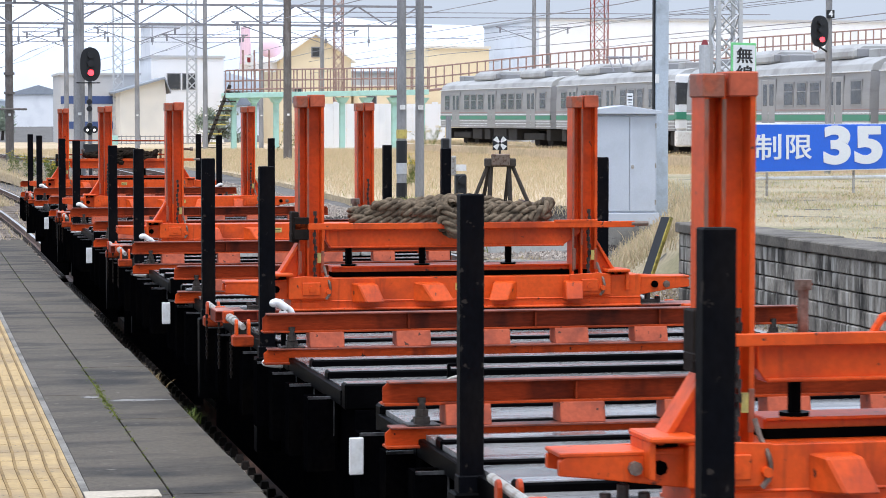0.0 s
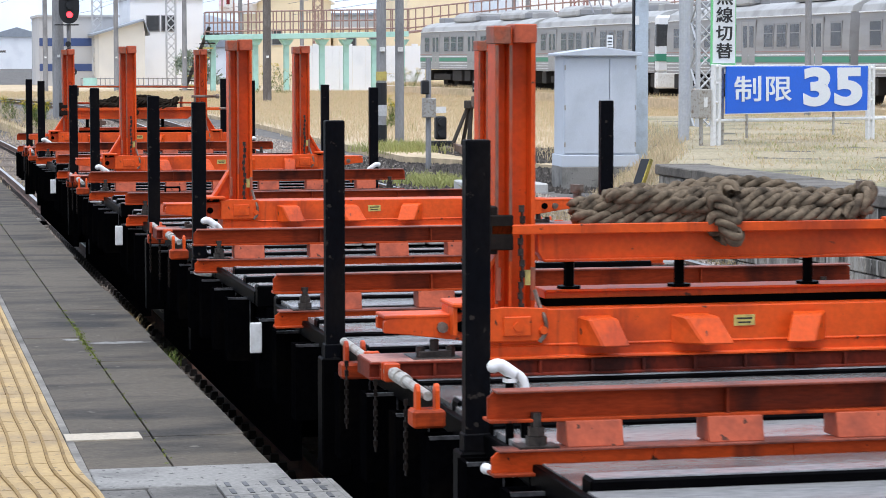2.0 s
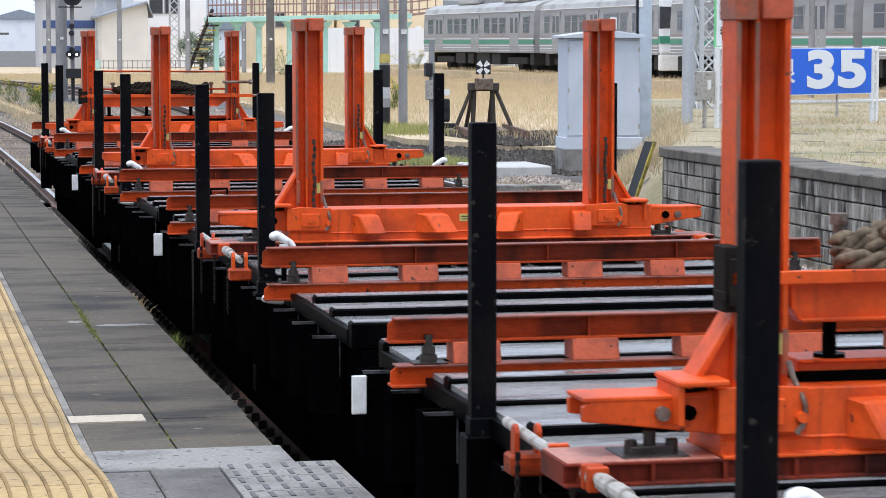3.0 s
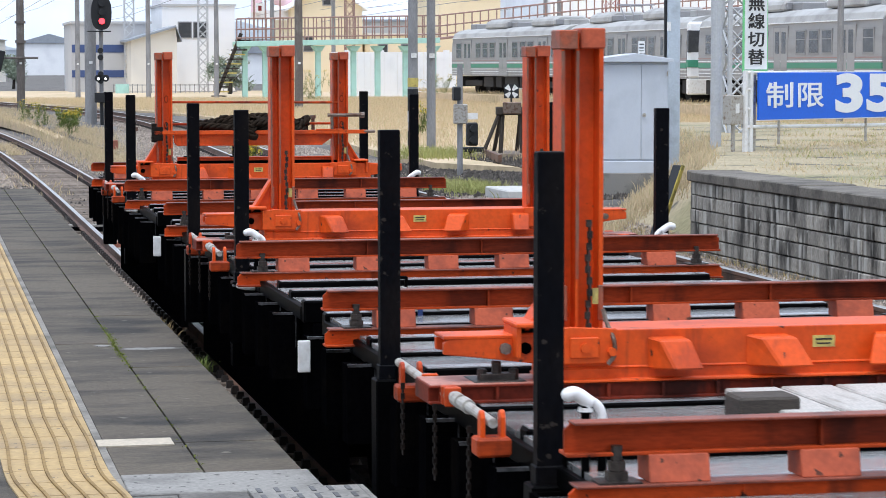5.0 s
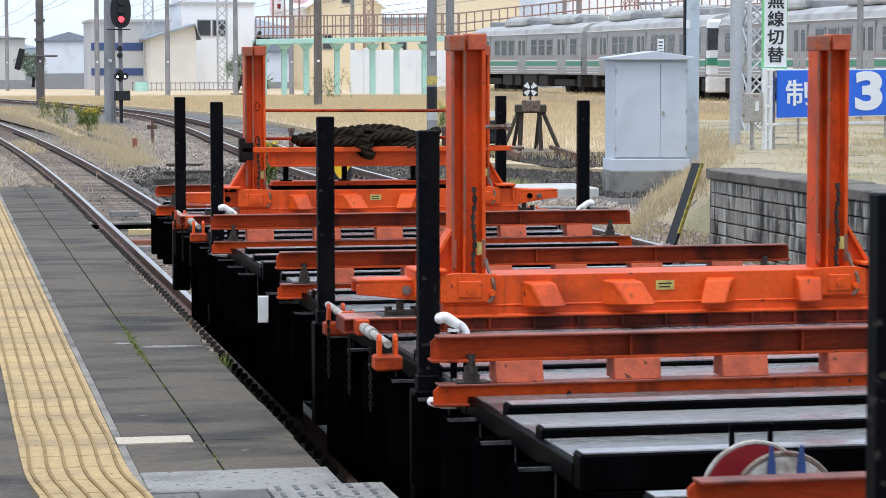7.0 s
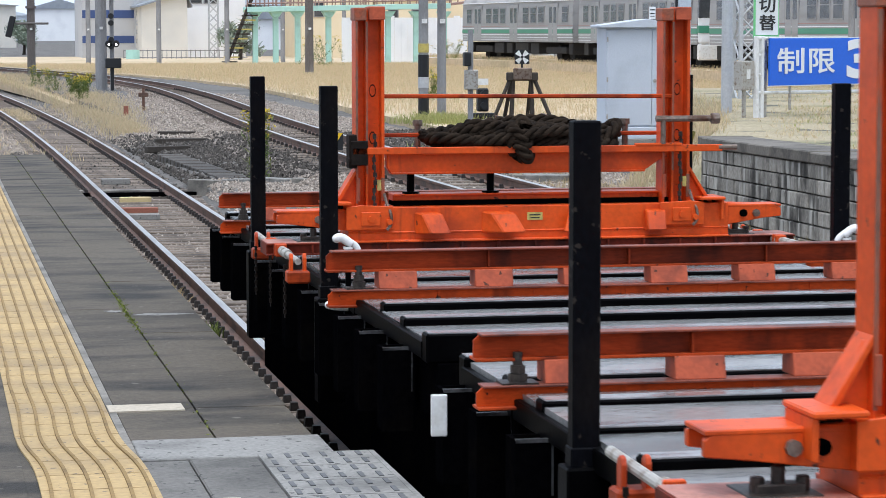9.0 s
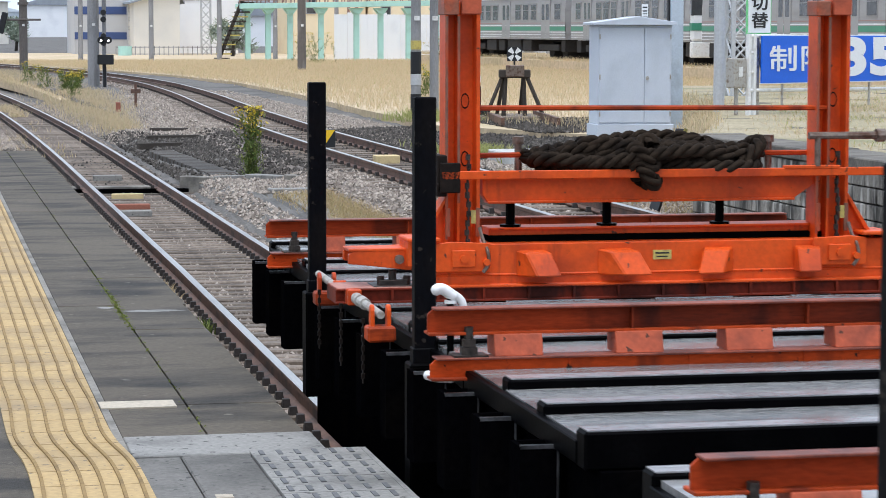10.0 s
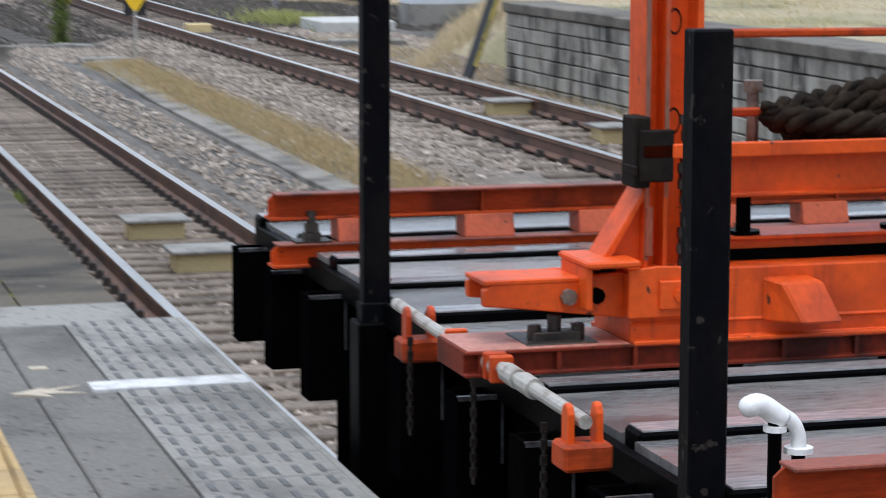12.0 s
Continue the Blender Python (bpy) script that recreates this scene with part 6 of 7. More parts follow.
def lattice(x, y, z0, z1, w, material, label):
    p = thing("lattice_mast", label, "mast", "lattice masts", pose(x, y, z0))
    for a in (-1, 1):
        for b in (-1, 1):
            boxpart("leg", (a * w / 2 - 0.035, a * w / 2 + 0.035, b * w / 2 - 0.035, b * w / 2 + 0.035, 0, z1 - z0), material, p)
    bm = bmesh.new()
    z, up = 0.0, 1
    while z < z1 - z0 - w:
        for b in (-1, 1):
            rod(bm, (-up * w / 2, b * w / 2, z), (up * w / 2, b * w / 2, z + w), 0.02, seg=4, caps=False)
            rod(bm, (up * w / 2, b * w / 2, z), (-up * w / 2, b * w / 2, z + w), 0.02, seg=4, caps=False)
            rod(bm, (b * w / 2, -up * w / 2, z), (b * w / 2, up * w / 2, z + w), 0.02, seg=4, caps=False)
        z += w
        up = -up
    tagged(part("bracing", bm, material, p), kind="stuff")
    return p


lattice(14.85, 44, 0.9, 11, 0.42, WHITEL, "grey steel lattice mast behind the fence")
lattice(29.3, 170, 0.2, 12.5, 0.6, RUSTR, "rusty steel lattice catenary mast")
lattice(48.0, 170, 0.2, 12.5, 1.0, REDL, "red-brown steel lattice mast")
lattice(15.8, 190, 0.2, 11.5, 0.7, WHITEL, "pale lattice mast near the far sheds")
lattice(21.4, 190, 0.2, 12.0, 0.7, WHITEL, "pale lattice mast near the white building")


def lamp_head(s, x, z, w, h, lit, at, colour):
    bm = bmesh.new()
    n = 28
    pts = [(x + w / 2 * math.copysign(abs(math.cos(a)) ** 0.75, math.cos(a)), z + h / 2 * math.copysign(abs(math.sin(a)) ** 0.8, math.sin(a))) for a in [i * math.tau / n for i in range(n)]]
    prism(bm, pts, 1, -0.30, -0.24)
    head = part("backboard", bm, SIGNAL, s, "black oval signal backboard")
    for i, dz in enumerate(at):
        rodpart("hood", [((x, -0.50, z + dz), (x, -0.30, z + dz), w * 0.16)], SIGNAL, head, "", 14)
        if i == lit:
            rodpart("lens", [((x, -0.515, z + dz), (x, -0.50, z + dz), w * 0.15)], colour, head, "lit signal lens", 14)


def signal(x, y, z0):
    s = thing("railway_signal", "black colour-light railway signal showing red on a post", "signal", "railway signals", pose(x, y, z0))
    rodpart("mast", [((0, 0, 0), (0, 0, 4.6), 0.075)], POLE, s, "", 12)
    lamp_head(s, 0, 3.95, 0.74, 1.22, 2, (0.34, 0.03, -0.30), RED_LAMP)
    boxpart("bracket", [(-0.5, 0.35, -0.25, 0.2, 3.27, 3.31)], SIGNAL, s)
    for z in (2.6, 2.35, 1.75, 1.5):
        rodpart("small_lamp", [((-0.04, -0.3, z), (-0.04, -0.05, z), 0.10)], SIGNAL, s, "small black marker lamp", 12)
    for dx in (-0.13, 0.13):
        rodpart("marker_housing", [((dx, -0.3, 1.6), (dx, -0.05, 1.6), 0.13)], SIGNAL, s, "", 12)
        rodpart("marker_light", [((dx, -0.312, 1.58), (dx, -0.30, 1.58), 0.042)], WHITE_LAMP, s, "lit white marker light", 12)
    boxpart("relay_box", (-0.25, 0.32, -0.25, 0.1, 0.72, 1.08), SIGNAL, s, "black relay box", 0.02)
    boxpart("foot", (-0.06, 0.06, -0.1, 0.0, -0.3, 0.72), SIGNAL, s)


signal(6.55, 91, 0.28)


def far_signal():
    s = thing("railway_signal", "black colour-light signal showing red above the train", "signal", "railway signals", pose(27.2, 72, 0.3))
    rodpart("mast", [((0.4, 0, 0), (0.4, 0, 8.5), 0.10)], POLE, s, "", 12)
    lamp_head(s, 0, 4.65, 0.55, 0.95, 2, (0.26, 0.02, -0.26), RED_LAMP)
    rodpart("arm", [((0.0, -0.2, 4.2), (0.4, 0, 4.0), 0.03)], SIGNAL, s)
    boxpart("number_box", (0.28, 0.52, -0.16, -0.1, 5.05, 5.30), SIGNAL, s, "small black plate")
    letters("4", 0.26, SIGNW, s, Matrix.Translation((0.40, -0.166, 5.175)) @ Matrix.Rotation(radians(90), 4, "X"), "numeral", "white numeral", 0.03)


far_signal()


def dwarf_signals():
    d = thing("dwarf_signal", "black dwarf shunting signal beside the siding", "signal", "dwarf signals", pose(11.7, 52.4, 0.35))
    boxpart("case", (-0.12, 0.12, -0.1, 0.1, 0.25, 0.75), SIGNAL, d, "", 0.03)
    boxpart("tray", (-0.25, 0.25, -0.15, 0.15, 0.12, 0.22), SIGNAL, d, "", 0.01)
    boxpart("foot", (-0.05, 0.05, -0.05, 0.05, -0.1, 0.14), SIGNAL, d)
    for z in (0.38, 0.62):
        rodpart("hood", [((0, -0.2, z), (0, -0.1, z), 0.08)], SIGNAL, d, "", 12)
    boxpart("plate", (-0.12, 0.1, -0.13, -0.11, 0.82, 0.96), WHITE, d, "small white plate")
    p = thing("control_post", "dark control post with a small box", "post", m=pose(10.3, 47.2, 0.3))
    rodpart("shaft", [((0, 0, -0.1), (0, 0, 2.05), 0.055)], POLE, p, "", 10)
    boxpart("box", (-0.14, 0.12, -0.16, -0.03, 0.9, 1.28), GALV, p, "grey box", 0.015)
    boxpart("lamp", (-0.16, -0.02, -0.2, 0.0, 1.35, 1.62), SIGNAL, p, "black lamp case", 0.02)
    q = thing("point_lever", "small dark point indicator by the track", "point indicator", m=pose(5.9, 70, 0.0))
    rodpart("post", [((0, 0, 0), (0, 0, 0.75), 0.04)], RAILSIDE, q, "", 8)
    boxpart("target", (-0.14, 0.14, -0.03, 0.03, 0.5, 0.62), RAILSIDE, q, "", 0.01)
    r = thing("stake_marker", "short brown wooden marker stake", "stake", m=pose(5.1, 66, -0.05))
    boxpart("stub", (-0.06, 0.06, -0.06, 0.06, 0, 0.42), REDBOARD, r, "", 0.01)


dwarf_signals()


# ---- commuter train on the siding ----
def car(end, label):
    c = thing("commuter_car", label, "train car", "cars of the parked train")
    L, W = 9.65, 1.40
    prof = [(-W, 0.98), (-W - 0.02, 1.5), (-W - 0.02, 2.3), (-W + 0.03, 3.05), (-W + 0.12, 3.28), (-W + 0.45, 3.46), (-0.5, 3.55), (0.5, 3.55), (W - 0.45, 3.46), (W - 0.12, 3.28), (W - 0.03, 3.05), (W + 0.02, 2.3), (W + 0.02, 1.5), (W, 0.98)]
    bm = bmesh.new()
    prism(bm, prof[:4] + prof[10:], 1, -L, L)
    part("body", bm, STAINL, c, "brushed stainless car body")
    bm = bmesh.new()
    prism(bm, [(p[0] * 1.006, p[1]) for p in prof[3:11]], 1, -L, L)
    part("roof", bm, ROOFW, c, "pale grey roof", 0.02)
    for z0, z1, m in ((1.42, 1.62, GREENB), (1.66, 1.70, SIGNW), (1.33, 1.37, SIGNW), (1.20, 1.23, SIGNW), (1.08, 1.10, SIGNW), (1.78, 1.81, PINKB), (3.02, 3.06, SIGNW)):
        boxpart("stripe", (-W - 0.032, -W + 0.03, -L, L, z0, z1), m, c)
    # three doors a side, windows between
    for y in (-6.6, 0.0, 6.6):
        boxpart("door_frame", (-W - 0.030, -W, y - 0.78, y + 0.78, 1.0, 2.92), UNDERG, c)
        for s in (-1, 1):
            d = boxpart("door_leaf", (-W - 0.036, -W, min(y + s * 0.02, y + s * 0.70), max(y + s * 0.02, y + s * 0.70), 1.03, 2.88), STAINL, c, "", 0.01)
            boxpart("door_window", (-W - 0.042, -W - 0.03, min(y + s * 0.14, y + s * 0.56), max(y + s * 0.14, y + s * 0.56), 1.95, 2.72), GLASSD, d)
    for y0, n in ((-5.35, 3), (1.25, 3), (-9.0, 1), (7.75, 1)):
        for i in range(n):
            a = y0 + i * 1.30 + (0.15 if n == 3 else 0)
            w = boxpart("window", (-W - 0.034, -W, a, a + 1.02, 1.90, 2.78), UNDERG, c)
            boxpart("pane", (-W - 0.040, -W - 0.02, a + 0.08, a + 0.94, 1.97, 2.72), GLASSD, w)
            boxpart("sash_bar", (-W - 0.046, -W - 0.02, a + 0.08, a + 0.94, 2.42, 2.45), UNDERG, w)
    for y, l in ((-3.4, 1.7), (5.6, 1.7)) if end else ((2.9, 1.8), (-5.2, 1.8)):
        bm = bmesh.new()
        prism(bm, [(-1.0, 3.5), (-0.95, 3.82), (-0.6, 4.0), (0.6, 4.0), (0.95, 3.82), (1.0, 3.5)], 1, y - l, y + l)
        unit = part("air_conditioner", bm, ROOFW, c, "rounded rooftop air conditioner", 0.08)
        boxpart("grille", [(-0.82, 0.82, y - l - 0.03, y - l + 0.25, 3.56, 3.84)], UNDERG, unit, "dark end grille", 0.03)
    for y in (-8.0, 0.6, 8.2):
        boxpart("roof_box", (-0.6, 0.3, y - 0.5, y + 0.5, 3.5, 3.82), UNDERG if y > 0 else ROOFW, c, "", 0.04)
    if end:
        boxpart("cab_front", [(-W - 0.01, W + 0.01, -L - 0.30, -L, 1.0, 3.30)], SIGNW, c, "white cab front", 0.10)
        boxpart("cab_window", [(-W - 0.02, W, -L - 0.31, -L - 0.12, 2.05, 2.95)], GLASSD, c, "", 0.02)
        boxpart("cab_band", [(-W - 0.025, W, -L - 0.32, -L - 0.02, 1.45, 1.75)], GREENB, c)
        boxpart("skirt", (-W, W, -L - 0.28, -L + 0.05, 0.35, 1.0), WHITE, c, "", 0.05)
        bm = bmesh.new()
        for y in (2.0, 3.6):
            pipe(bm, [(-0.5, y - 0.9, 3.6), (-0.5, y, 4.25), (0.5, y, 4.25), (0.5, y - 0.9, 3.6)], 0.03, 5)
        rod(bm, (-0.9, 2.8, 4.28), (0.9, 2.8, 4.28), 0.03, seg=5)
        part("pantograph", bm, WIRE, c, "folded pantograph")
    for y in (-6.3, 6.3):
        b = boxpart("bogie", [(-1.15, 1.15, y - 1.6, y + 1.6, 0.42, 0.75)], DARKU, c, "dark bogie", 0.04)
        for q in (-1.05, 1.05):
            rodpart("wheel", [((-0.62, y + q, 0.42), (0.62, y + q, 0.42), 0.42)], DARKU, b, "", 20)
    for y0, y1 in ((-3.8, -2.4), (-2.0, 0.2), (0.8, 1.8), (2.3, 4.0), (-9.2, -8.6), (8.4, 9.2)):
        boxpart("underfloor_box", (-1.25, 1.25, y0, y1, 0.38, 0.95), DARKU, c, "", 0.03)
    return c


plain_car = car(False, "stainless commuter train car with green band on the siding")
cab_car = car(True, "stainless commuter cab car with green band and white front")


def set_car(ob, xa, ya, xb, yb):
    """Stand a car between its near and far end."""
    a = math.atan2(-(xb - xa), yb - ya)
    m = Matrix.Translation(((xa + xb) / 2, (ya + yb) / 2, SID)) @ Matrix.Rotation(a, 4, "Z")
    ob.matrix_basis = m


set_car(plain_car, 32.1, 117.2, 30.75, 136.9)
set_car(cab_car, 31.95, 96.5, 32.1, 116.6)
set_car(copy_thing(plain_car, Matrix()), 31.95, 75.8, 31.95, 95.4)
set_car(copy_thing(plain_car, Matrix()), 31.95, 55.6, 31.95, 75.4)


# ---- footbridge with mint columns ----
def footbridge():
    f = thing("footbridge", "footbridge with mint green columns and rusty railings", "footbridge")
    line = [(18.95, 3.80), (31.5, 4.05), (40.0, 5.0), (47.5, 5.65), (66.0, 7.0)]
    Y = 150.0
    for (xa, za), (xb, zb) in zip(line, line[1:]):
        bm = bmesh.new()
        h = 0.32 if xa < 30 else 0.14
        prism(bm, [(xa, za - h), (xa, za), (xb, zb), (xb, zb - h)], 1, Y, Y + 2.2)
        part("deck_girder", bm, MINT if xa < 30 else RUSTR, f, "mint green deck girder" if xa < 30 else "rusty thin deck edge", 0.02)
    xs = np.arange(18.95, 66, 0.52)
    zs = np.interp(xs, *zip(*line))
    bm = bmesh.new()
    box(bm, -0.035, 0.035, -0.035, 0.035, 0, 1.36)
    one = part("baluster", bm, RUSTR, f)
    one.matrix_basis = pose(xs[0], Y + 0.05, zs[0])
    for x, z in zip(xs[1:], zs[1:]):
        for yy in (0.05, 2.1) if x < 32 else (0.05,):
            o = new("baluster", one.data)
            o.parent = f
            o.matrix_basis = pose(x, Y + yy, z)
    for (xa, za), (xb, zb) in zip(line, line[1:]):
        for h in (1.36, 0.72, 0.2):
            rodpart("handrail", [((xa, Y + 0.05, za + h), (xb, Y + 0.05, zb + h), 0.045)], RUSTR, f, "", 6)
    for x in (19.5, 20.75, 22.1, 24.0, 26.2, 27.7, 29.45, 31.2):
        bm = bmesh.new()
        box(bm, x - 0.16, x + 0.16, Y + 0.5, Y + 0.86, 0.2, 3.3)
        prism(bm, [(x - 0.17, 3.2), (x + 0.17, 3.2), (x + 0.42, 3.55), (x - 0.42, 3.55)], 1, Y + 0.3, Y + 1.1)
        part("column", bm, MINT, f, "mint green column", 0.02)
    st = boxpart("stair_stringer", [(-0.1, 0.1, 0, 0.25, 0, 4.4)], WOODD, f, "dark stair stringer", m=Matrix.Translation((17.6, Y + 0.2, 0.2)) @ Matrix.Rotation(radians(22), 4, "Y"))
    for i in range(13):
        boxpart("stair_tread", (17.55 + i * 0.125, 18.35 + i * 0.125, Y + 0.2, Y + 1.6, 0.45 + i * 0.28, 0.53 + i * 0.28), LABELY if i % 2 else WOODD, f, "yellow-edged stair tread" if i % 2 else "")
    boxpart("warning_notice", (20.1, 20.6, Y - 0.05, Y, 5.5, 6.1), WHITE, f, "white notice with a red mark")
    boxpart("notice_mark", (20.25, 20.45, Y - 0.06, Y - 0.05, 5.65, 5.95), REDD, f)
    for x in (20.0, 20.7, 21.6):
        boxpart("notice_post", (x - 0.05, x + 0.05, Y, Y + 0.1, 3.9, 6.4), RUSTR, f)
    w = thing("sheet_fence", "tall white corrugated sheet fence", "fence")
    for i in range(19):
        x = 25.7 + i * 0.427
        boxpart("sheet", (x, x + 0.417, Y + 6.0 + (i % 2) * 0.03, Y + 6.06 + (i % 2) * 0.03, 0.15, 3.2 + (0.12 if i % 5 == 2 else 0)), SHEET, w)


footbridge()


# ---- buildings beyond ----
def house(name, label, x0, x1, y, depth, z1, material, roof=None, apex=None, windows=(), bands=()):
    h = thing(name, label, "building")
    boxpart("wall", (x0, x1, y, y + depth, 0.0, z1), material, h)
    if apex:
        bm = bmesh.new()
        ax, az = apex
        prism(bm, [(x0, z1), (x1, z1), (ax, az)], 1, y, y + depth)
        part("gable", bm, material, h)
        bm = bmesh.new()
        for p, q in (((x0 - 0.35, z1 - 0.25), (ax, az + 0.03)), ((x1 + 0.35, z1 - 0.25), (ax, az + 0.03))):
            prism(bm, [p, q, (q[0], q[1] + 0.16), (p[0], p[1] + 0.16)], 1, y - 0.4, y + depth)
        part("roof", bm, roof or SLATE, h, "", 0.01)
    else:
        boxpart("roof", (x0 - 0.12, x1 + 0.12, y - 0.12, y + depth, z1, z1 + 0.18), roof or GREYW, h)
    for a, b, c, d in windows:
        w = boxpart("window", (a, b, y - 0.06, y, c, d), UNDERG, h)
        boxpart("pane", (a + 0.08, b - 0.08, y - 0.08, y - 0.05, c + 0.08, d - 0.08), GLASSD, w)
    for c, d in bands:
        boxpart("band", (x0 - 0.01, x1 + 0.01, y - 0.03, y, c, d), NAVY, h, "navy blue band")
    return h


house("warehouse", "grey warehouse with navy blue bands", 11.6, 17.6, 192, 10, 5.55, GREYW, bands=((3.35, 3.95), (1.45, 2.0)))
house("shed", "beige shed with a low slate gable roof", 15.6, 19.0, 186, 8, 4.35, BEIGE, SLATE, (18.9, 5.15))
house("white_building", "white two-storey building with window strip", 18.9, 24.6, 196, 10, 7.0, WHITEW, windows=[(20.1, 21.2, 4.5, 5.8), (21.3, 22.4, 4.5, 5.8)])
house("cream_house", "cream gabled house behind the footbridge", 27.9, 33.4, 188, 10, 6.75, CREAM, WHITEW, (30.6, 8.6), windows=[(30.3, 31.0, 6.9, 7.7), (28.8, 29.6, 3.4, 4.6)])
house("tan_building", "low tan flat-roofed building", 39.8, 44.7, 190, 9, 7.7, CREAM, BEIGE)
house("cream_block", "pale cream block behind the fence", 33.6, 39.0, 186, 9, 4.6, CREAM, BEIGE, windows=[(34.2, 35.0, 2.6, 4.0), (36.0, 36.8, 2.6, 4.0)])
house("big_hall", "large pale grey hall far behind the train", 51.3, 95, 200, 20, 10.4, WHITEW)
house("mint_hall", "pale mint building behind the white one", 20.6, 25.2, 215, 8, 10.3, SHEET)
house("long_roof", "long low building with a grey roof", 33.0, 50.0, 205, 8, 6.0, GREYW, SLATE)
g = thing("attraction_sign", "pink and white rounded sign structure", "sign")
bm = bmesh.new()
rod(bm, (25.4, 189, 6.4), (25.4, 189, 9.2), 0.45, 0.35, 14)
part("pink_column", bm, PINKC, g, "pink column")
bm = bmesh.new()
bmesh.ops.create_icosphere(bm, subdivisions=2, radius=1.0)
bmesh.ops.transform(bm, matrix=Matrix.Translation((27.3, 189, 7.6)) @ Matrix.Diagonal((0.95, 0.3, 0.75, 1)), verts=bm.verts)
part("pink_bowl", bm, PINKC, g, "pink rounded bowl", smooth=True)
boxpart("frame", [(25.0, 28.2, 189.4, 189.6, 5.8, 6.6)], WHITEW, g)


def tree(x, y, h, seed, n=1500):
    r = np.random.default_rng(seed)
    t = thing("tree", "dark green tree near the buildings", "tree", "trees", pose(x, y, 0.2))
    bm = bmesh.new()
    rod(bm, (0, 0, 0), (0.1, 0, h * 0.55), 0.16, 0.08, 8)
    for k in range(6):
        a = k * 1.05
        rod(bm, (0.05, 0, h * (0.3 + 0.04 * k)), (h * 0.28 * math.cos(a), h * 0.28 * math.sin(a), h * (0.55 + 0.06 * k)), 0.06, 0.02, 6)
    part("trunk", bm, WOODD, t)
    hub = r.normal(0, 1, (14, 3)) * [h * 0.2, h * 0.2, h * 0.18] + [0, 0, h * 0.62]
    c = hub[r.integers(0, 14, n)] + r.normal(0, h * 0.075, (n, 3))
    blades("crown", c, 0.28, 0.07, LEAF, "", seed + 1, 1.2, 2, "", t)


# leaf greens are greyed and lightened, with distance haze put into them
LEAF = islands("haze_paled_leaves", [(0.26, 0.31, 0.25), (0.31, 0.36, 0.28), (0.36, 0.40, 0.31), (0.28, 0.33, 0.27)])
tree(21.7, 176, 2.9, 201, 800)
tree(8.6, 230, 3.0, 216)


def town():
    r = random.Random(17)
    for i in range(46):
        y = r.uniform(260, 620)
        x = y * math.tan(radians(r.uniform(0.5, 25)))
        w, h = r.uniform(6, 18), r.uniform(3.5, 8) * (y / 330) ** 0.7
        b = thing("distant_house", "pale hazy distant building", "building", "distant buildings")
        # TOWN has distance haze in its colour; the other tones are plain
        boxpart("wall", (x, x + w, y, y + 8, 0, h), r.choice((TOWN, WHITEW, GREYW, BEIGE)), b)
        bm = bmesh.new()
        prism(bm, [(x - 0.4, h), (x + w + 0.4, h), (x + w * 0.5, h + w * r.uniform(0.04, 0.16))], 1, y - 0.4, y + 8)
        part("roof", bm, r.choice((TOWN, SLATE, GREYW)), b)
    low = thing("field_fence", "low dark wire fence before the sheds", "fence")
    for i in range(26):
        x = 14.0 + i * 0.35
        boxpart("picket", (x, x + 0.05, 183, 183.05, 0.1, 1.0), POLE, low)
    boxpart("rail", [(14.0, 23.1, 183, 183.04, 0.9, 0.96), (14.0, 23.1, 183, 183.04, 0.4, 0.45)], POLE, low)
    g = thing("green_tank", "small turquoise plastic tank", "tank", m=pose(14.6, 182, 0.1))
    rodpart("shell", [((0, 0, 0), (0, 0, 0.9), 0.5)], MINT, g, "", 16)


town()


def hills():
    r = np.random.default_rng(23)
    xs = np.linspace(-1800, 3600, 160)
    top = 118 + 34 * np.sin(xs / 520 + 1.2) + 16 * np.sin(xs / 190) + 8 * np.sin(xs / 67 + 2)
    v = [(x, 3000, -20) for x in xs] + [(x, 3060, t * 0.55) for x, t in zip(xs, top)] + [(x, 3300, t) for x, t in zip(xs, top)] + [(x, 3900, -20) for x in xs]
    n = len(xs)
    f = [(a * n + i, a * n + i + 1, (a + 1) * n + i + 1, (a + 1) * n + i) for a in range(3) for i in range(n - 1)]
    soup("backdrop", v, f, HILL, "hills on the horizon with pale blue haze painted in", "hills", kind="structure")


hills()


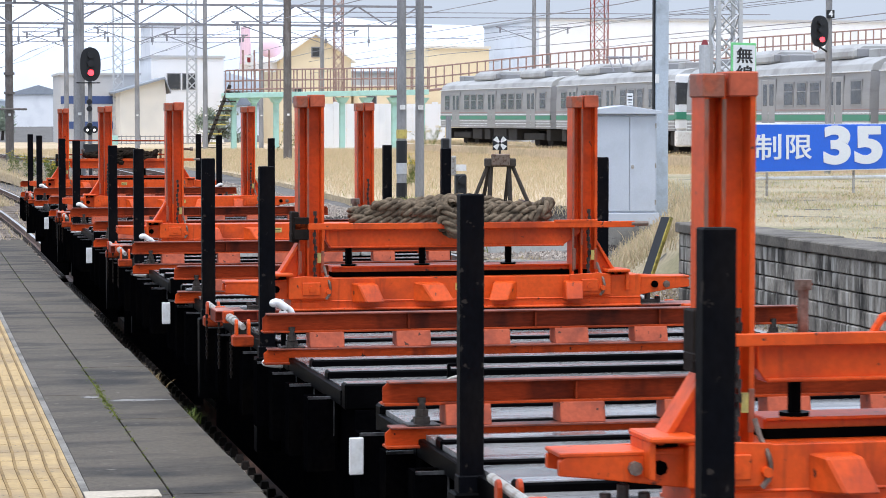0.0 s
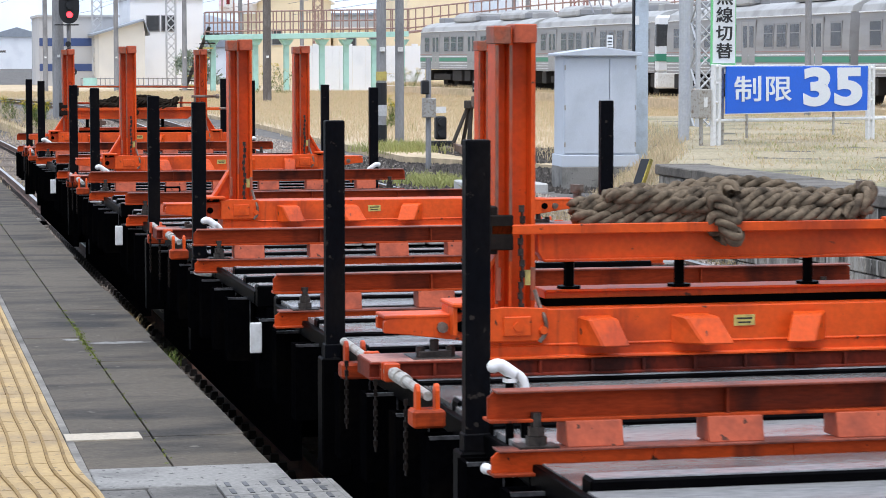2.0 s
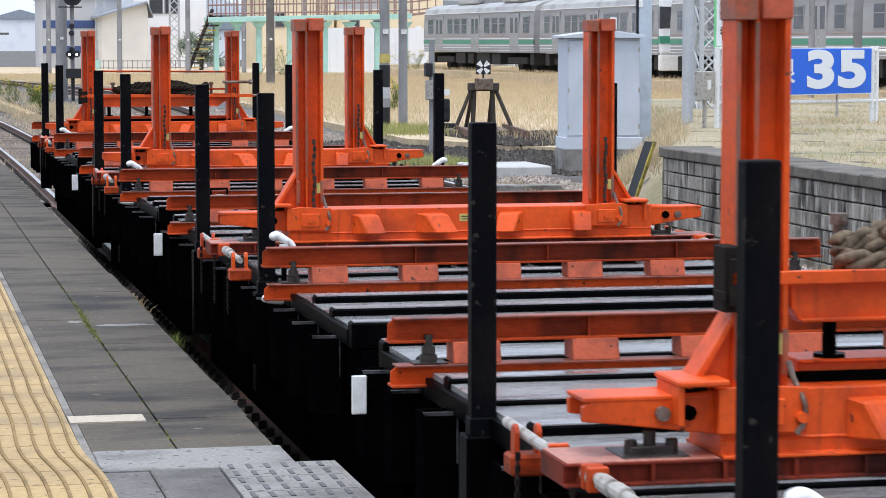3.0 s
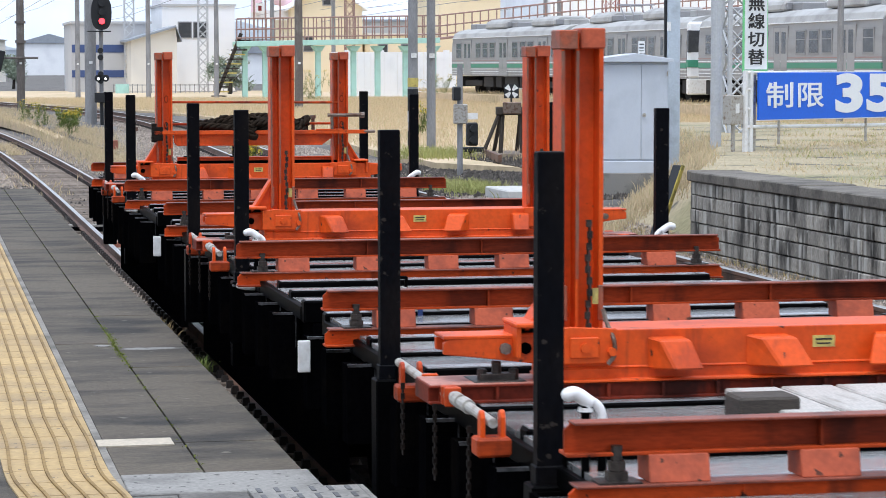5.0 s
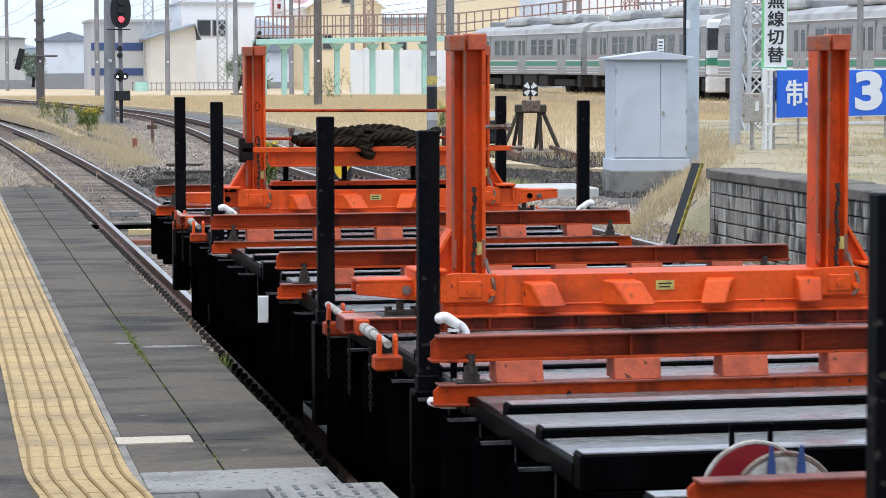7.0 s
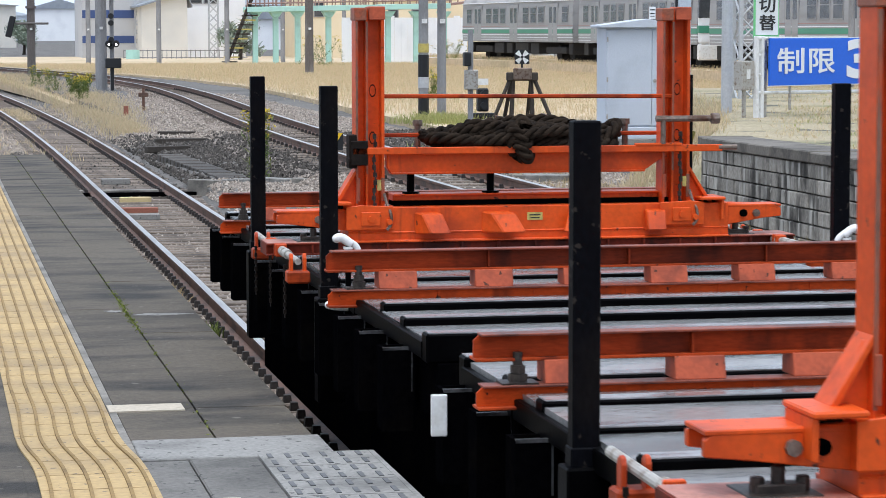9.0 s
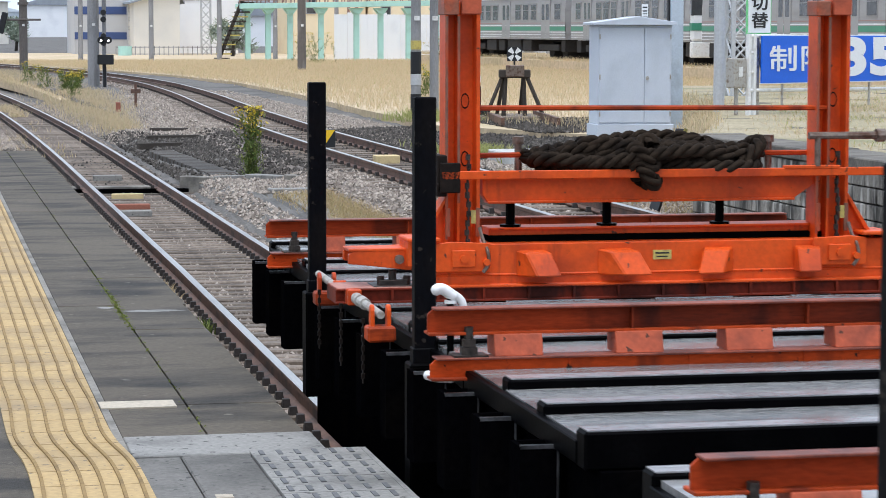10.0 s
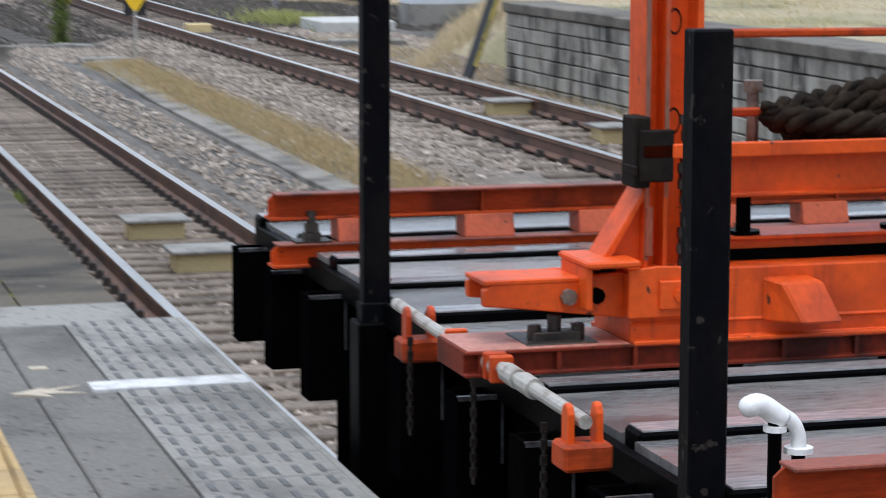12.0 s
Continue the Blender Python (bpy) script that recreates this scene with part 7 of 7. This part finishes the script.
# ---- overhead line ----
def overhead():
    o = thing("catenary", "overhead line of thin wires and gantry beams", "overhead line")

    def beam(xa, xb, y, z, h):
        bm = bmesh.new()
        for zz in (z, z + h):
            box(bm, xa, xb, y - 0.05, y + 0.05, zz - 0.05, zz + 0.05)
        x, up = xa, True
        while x < xb - h:
            rod(bm, (x, y, z if up else z + h), (x + h * 1.6, y, z + h if up else z), 0.035, seg=4, caps=False)
            x += h * 1.6
            up = not up
        part("gantry_beam", bm, WIRE, o, "steel gantry beam")
    beam(-4, 24, 113.6, 6.55, 0.9)
    for y, x0, x1, z in ((118, -3, 5, 6.3), (118, -3, 5, 7.4), (91.6, -2, 6, 6.4), (150, 4, 34, 7.1), (190, 2, 40, 8.0), (130, 18, 44, 7.6), (140, 22, 50, 8.3)):
        rodpart("span_wire", [((x0, y, z), (x1, y, z + 0.1), 0.028)], WIRE, o, "", 5)
    for x0, x1, z in ((2.9, 0.0, 5.4), (2.9, 0.0, 6.3), (7.5, 6.0, 5.6), (7.5, 6.0, 6.6), (11, 9, 6.9), (14, 17, 6.2), (14, 17, 7.2), (18, 22, 7.8), (22, 27, 6.1), (22, 27, 7.0), (30.5, 30.0, 5.6), (30.5, 30.0, 6.5), (34, 35, 6.8), (38, 40, 7.4), (42, 46, 6.6)):
        zz = [(20 + 60 * k, z + (0.0 if k % 2 else 0.35)) for k in range(5)]
        bm = bmesh.new()
        for (ya, za), (yb, zb) in zip(zz, zz[1:]):
            fa, fb = (ya - 20) / 240, (yb - 20) / 240
            rod(bm, (x0 + (x1 - x0) * fa, ya, za), (x0 + (x1 - x0) * fb, yb, zb), 0.016, seg=4, caps=False)
        part("wire", bm, WIRE, o)
    for x, y, z in ((17.2, 113.6, 5.8), (4.75, 118, 5.6), (6.2, 91.6, 6.0), (9.4, 150, 6.5), (17.7, 150, 6.4), (40.7, 160, 7.4), (28.5, 172, 7.5), (13.6, 150, 6.8)):
        bm = bmesh.new()
        for s in (-1, 1):
            rod(bm, (x, y, z), (x + s * 2.6, y, z + 0.9), 0.03, seg=5)
            rod(bm, (x, y, z + 0.9), (x + s * 2.6, y, z + 0.9), 0.03, seg=5)
            rod(bm, (x + s * 2.3, y, z + 0.5), (x + s * 2.3, y, z + 0.9), 0.06, seg=6)
        part("cantilever", bm, WIRE, o, "bracket arm with insulators")
    for k in range(9):
        x = 5 + k * 2.0
        rodpart("dropper", [((x, 113.6, 6.55), (x, 113.6, 5.6), 0.02), ((x, 113.6, 5.75), (x, 113.6, 5.95), 0.06)], WIRE, o, "", 5)


overhead()


# ---- what moves ----
def motions():
    """The train rolls towards the platform, slowing a little."""
    way = [(0.0, 0.085), (0.5, 1.37), (1.0, 2.635), (1.5, 3.91), (2.0, 5.19), (2.5, 6.48), (3.0, 7.75), (3.5, 9.07), (4.0, 10.39), (4.5, 11.71), (5.0, 13.02),
           (5.5, 14.315), (6.0, 15.585), (6.5, 16.83), (7.0, 18.08), (7.5, 19.34), (8.0, 20.6), (8.5, 21.83), (9.0, 23.035), (9.5, 24.23), (10.0, 25.41),
           (10.5, 26.57), (11.0, 27.69), (11.5, 28.79), (12.0, 29.9)]
    # play in the couplings: each wagon runs a little ahead of or behind the mean
    play = [[(0, 0.30), (2.5, 0.30), (5, 0.18), (6, 0.08), (7, 0.05), (9, 0.015), (11, 0.0), (12, 0.02)], [(0, -0.05), (5, -0.05), (6, 0.03), (7, 0.11), (9, 0.18), (12, 0.2)],
            [(0, -0.15), (2.5, -0.20), (3.75, -0.03), (5, 0.15), (6, 0.21), (12, 0.22)], [(0, -0.07), (2.5, 0.035), (12, 0.1)], [(0, -0.03), (12, 0.0)]]
    for ob, x, y, z, car_at in MOVERS:
        ts, ds = zip(*play[car_at])
        walk(ob, [(t, pose(x, y - s + float(np.interp(t, ts, ds)), z)) for t, s in way])


motions()
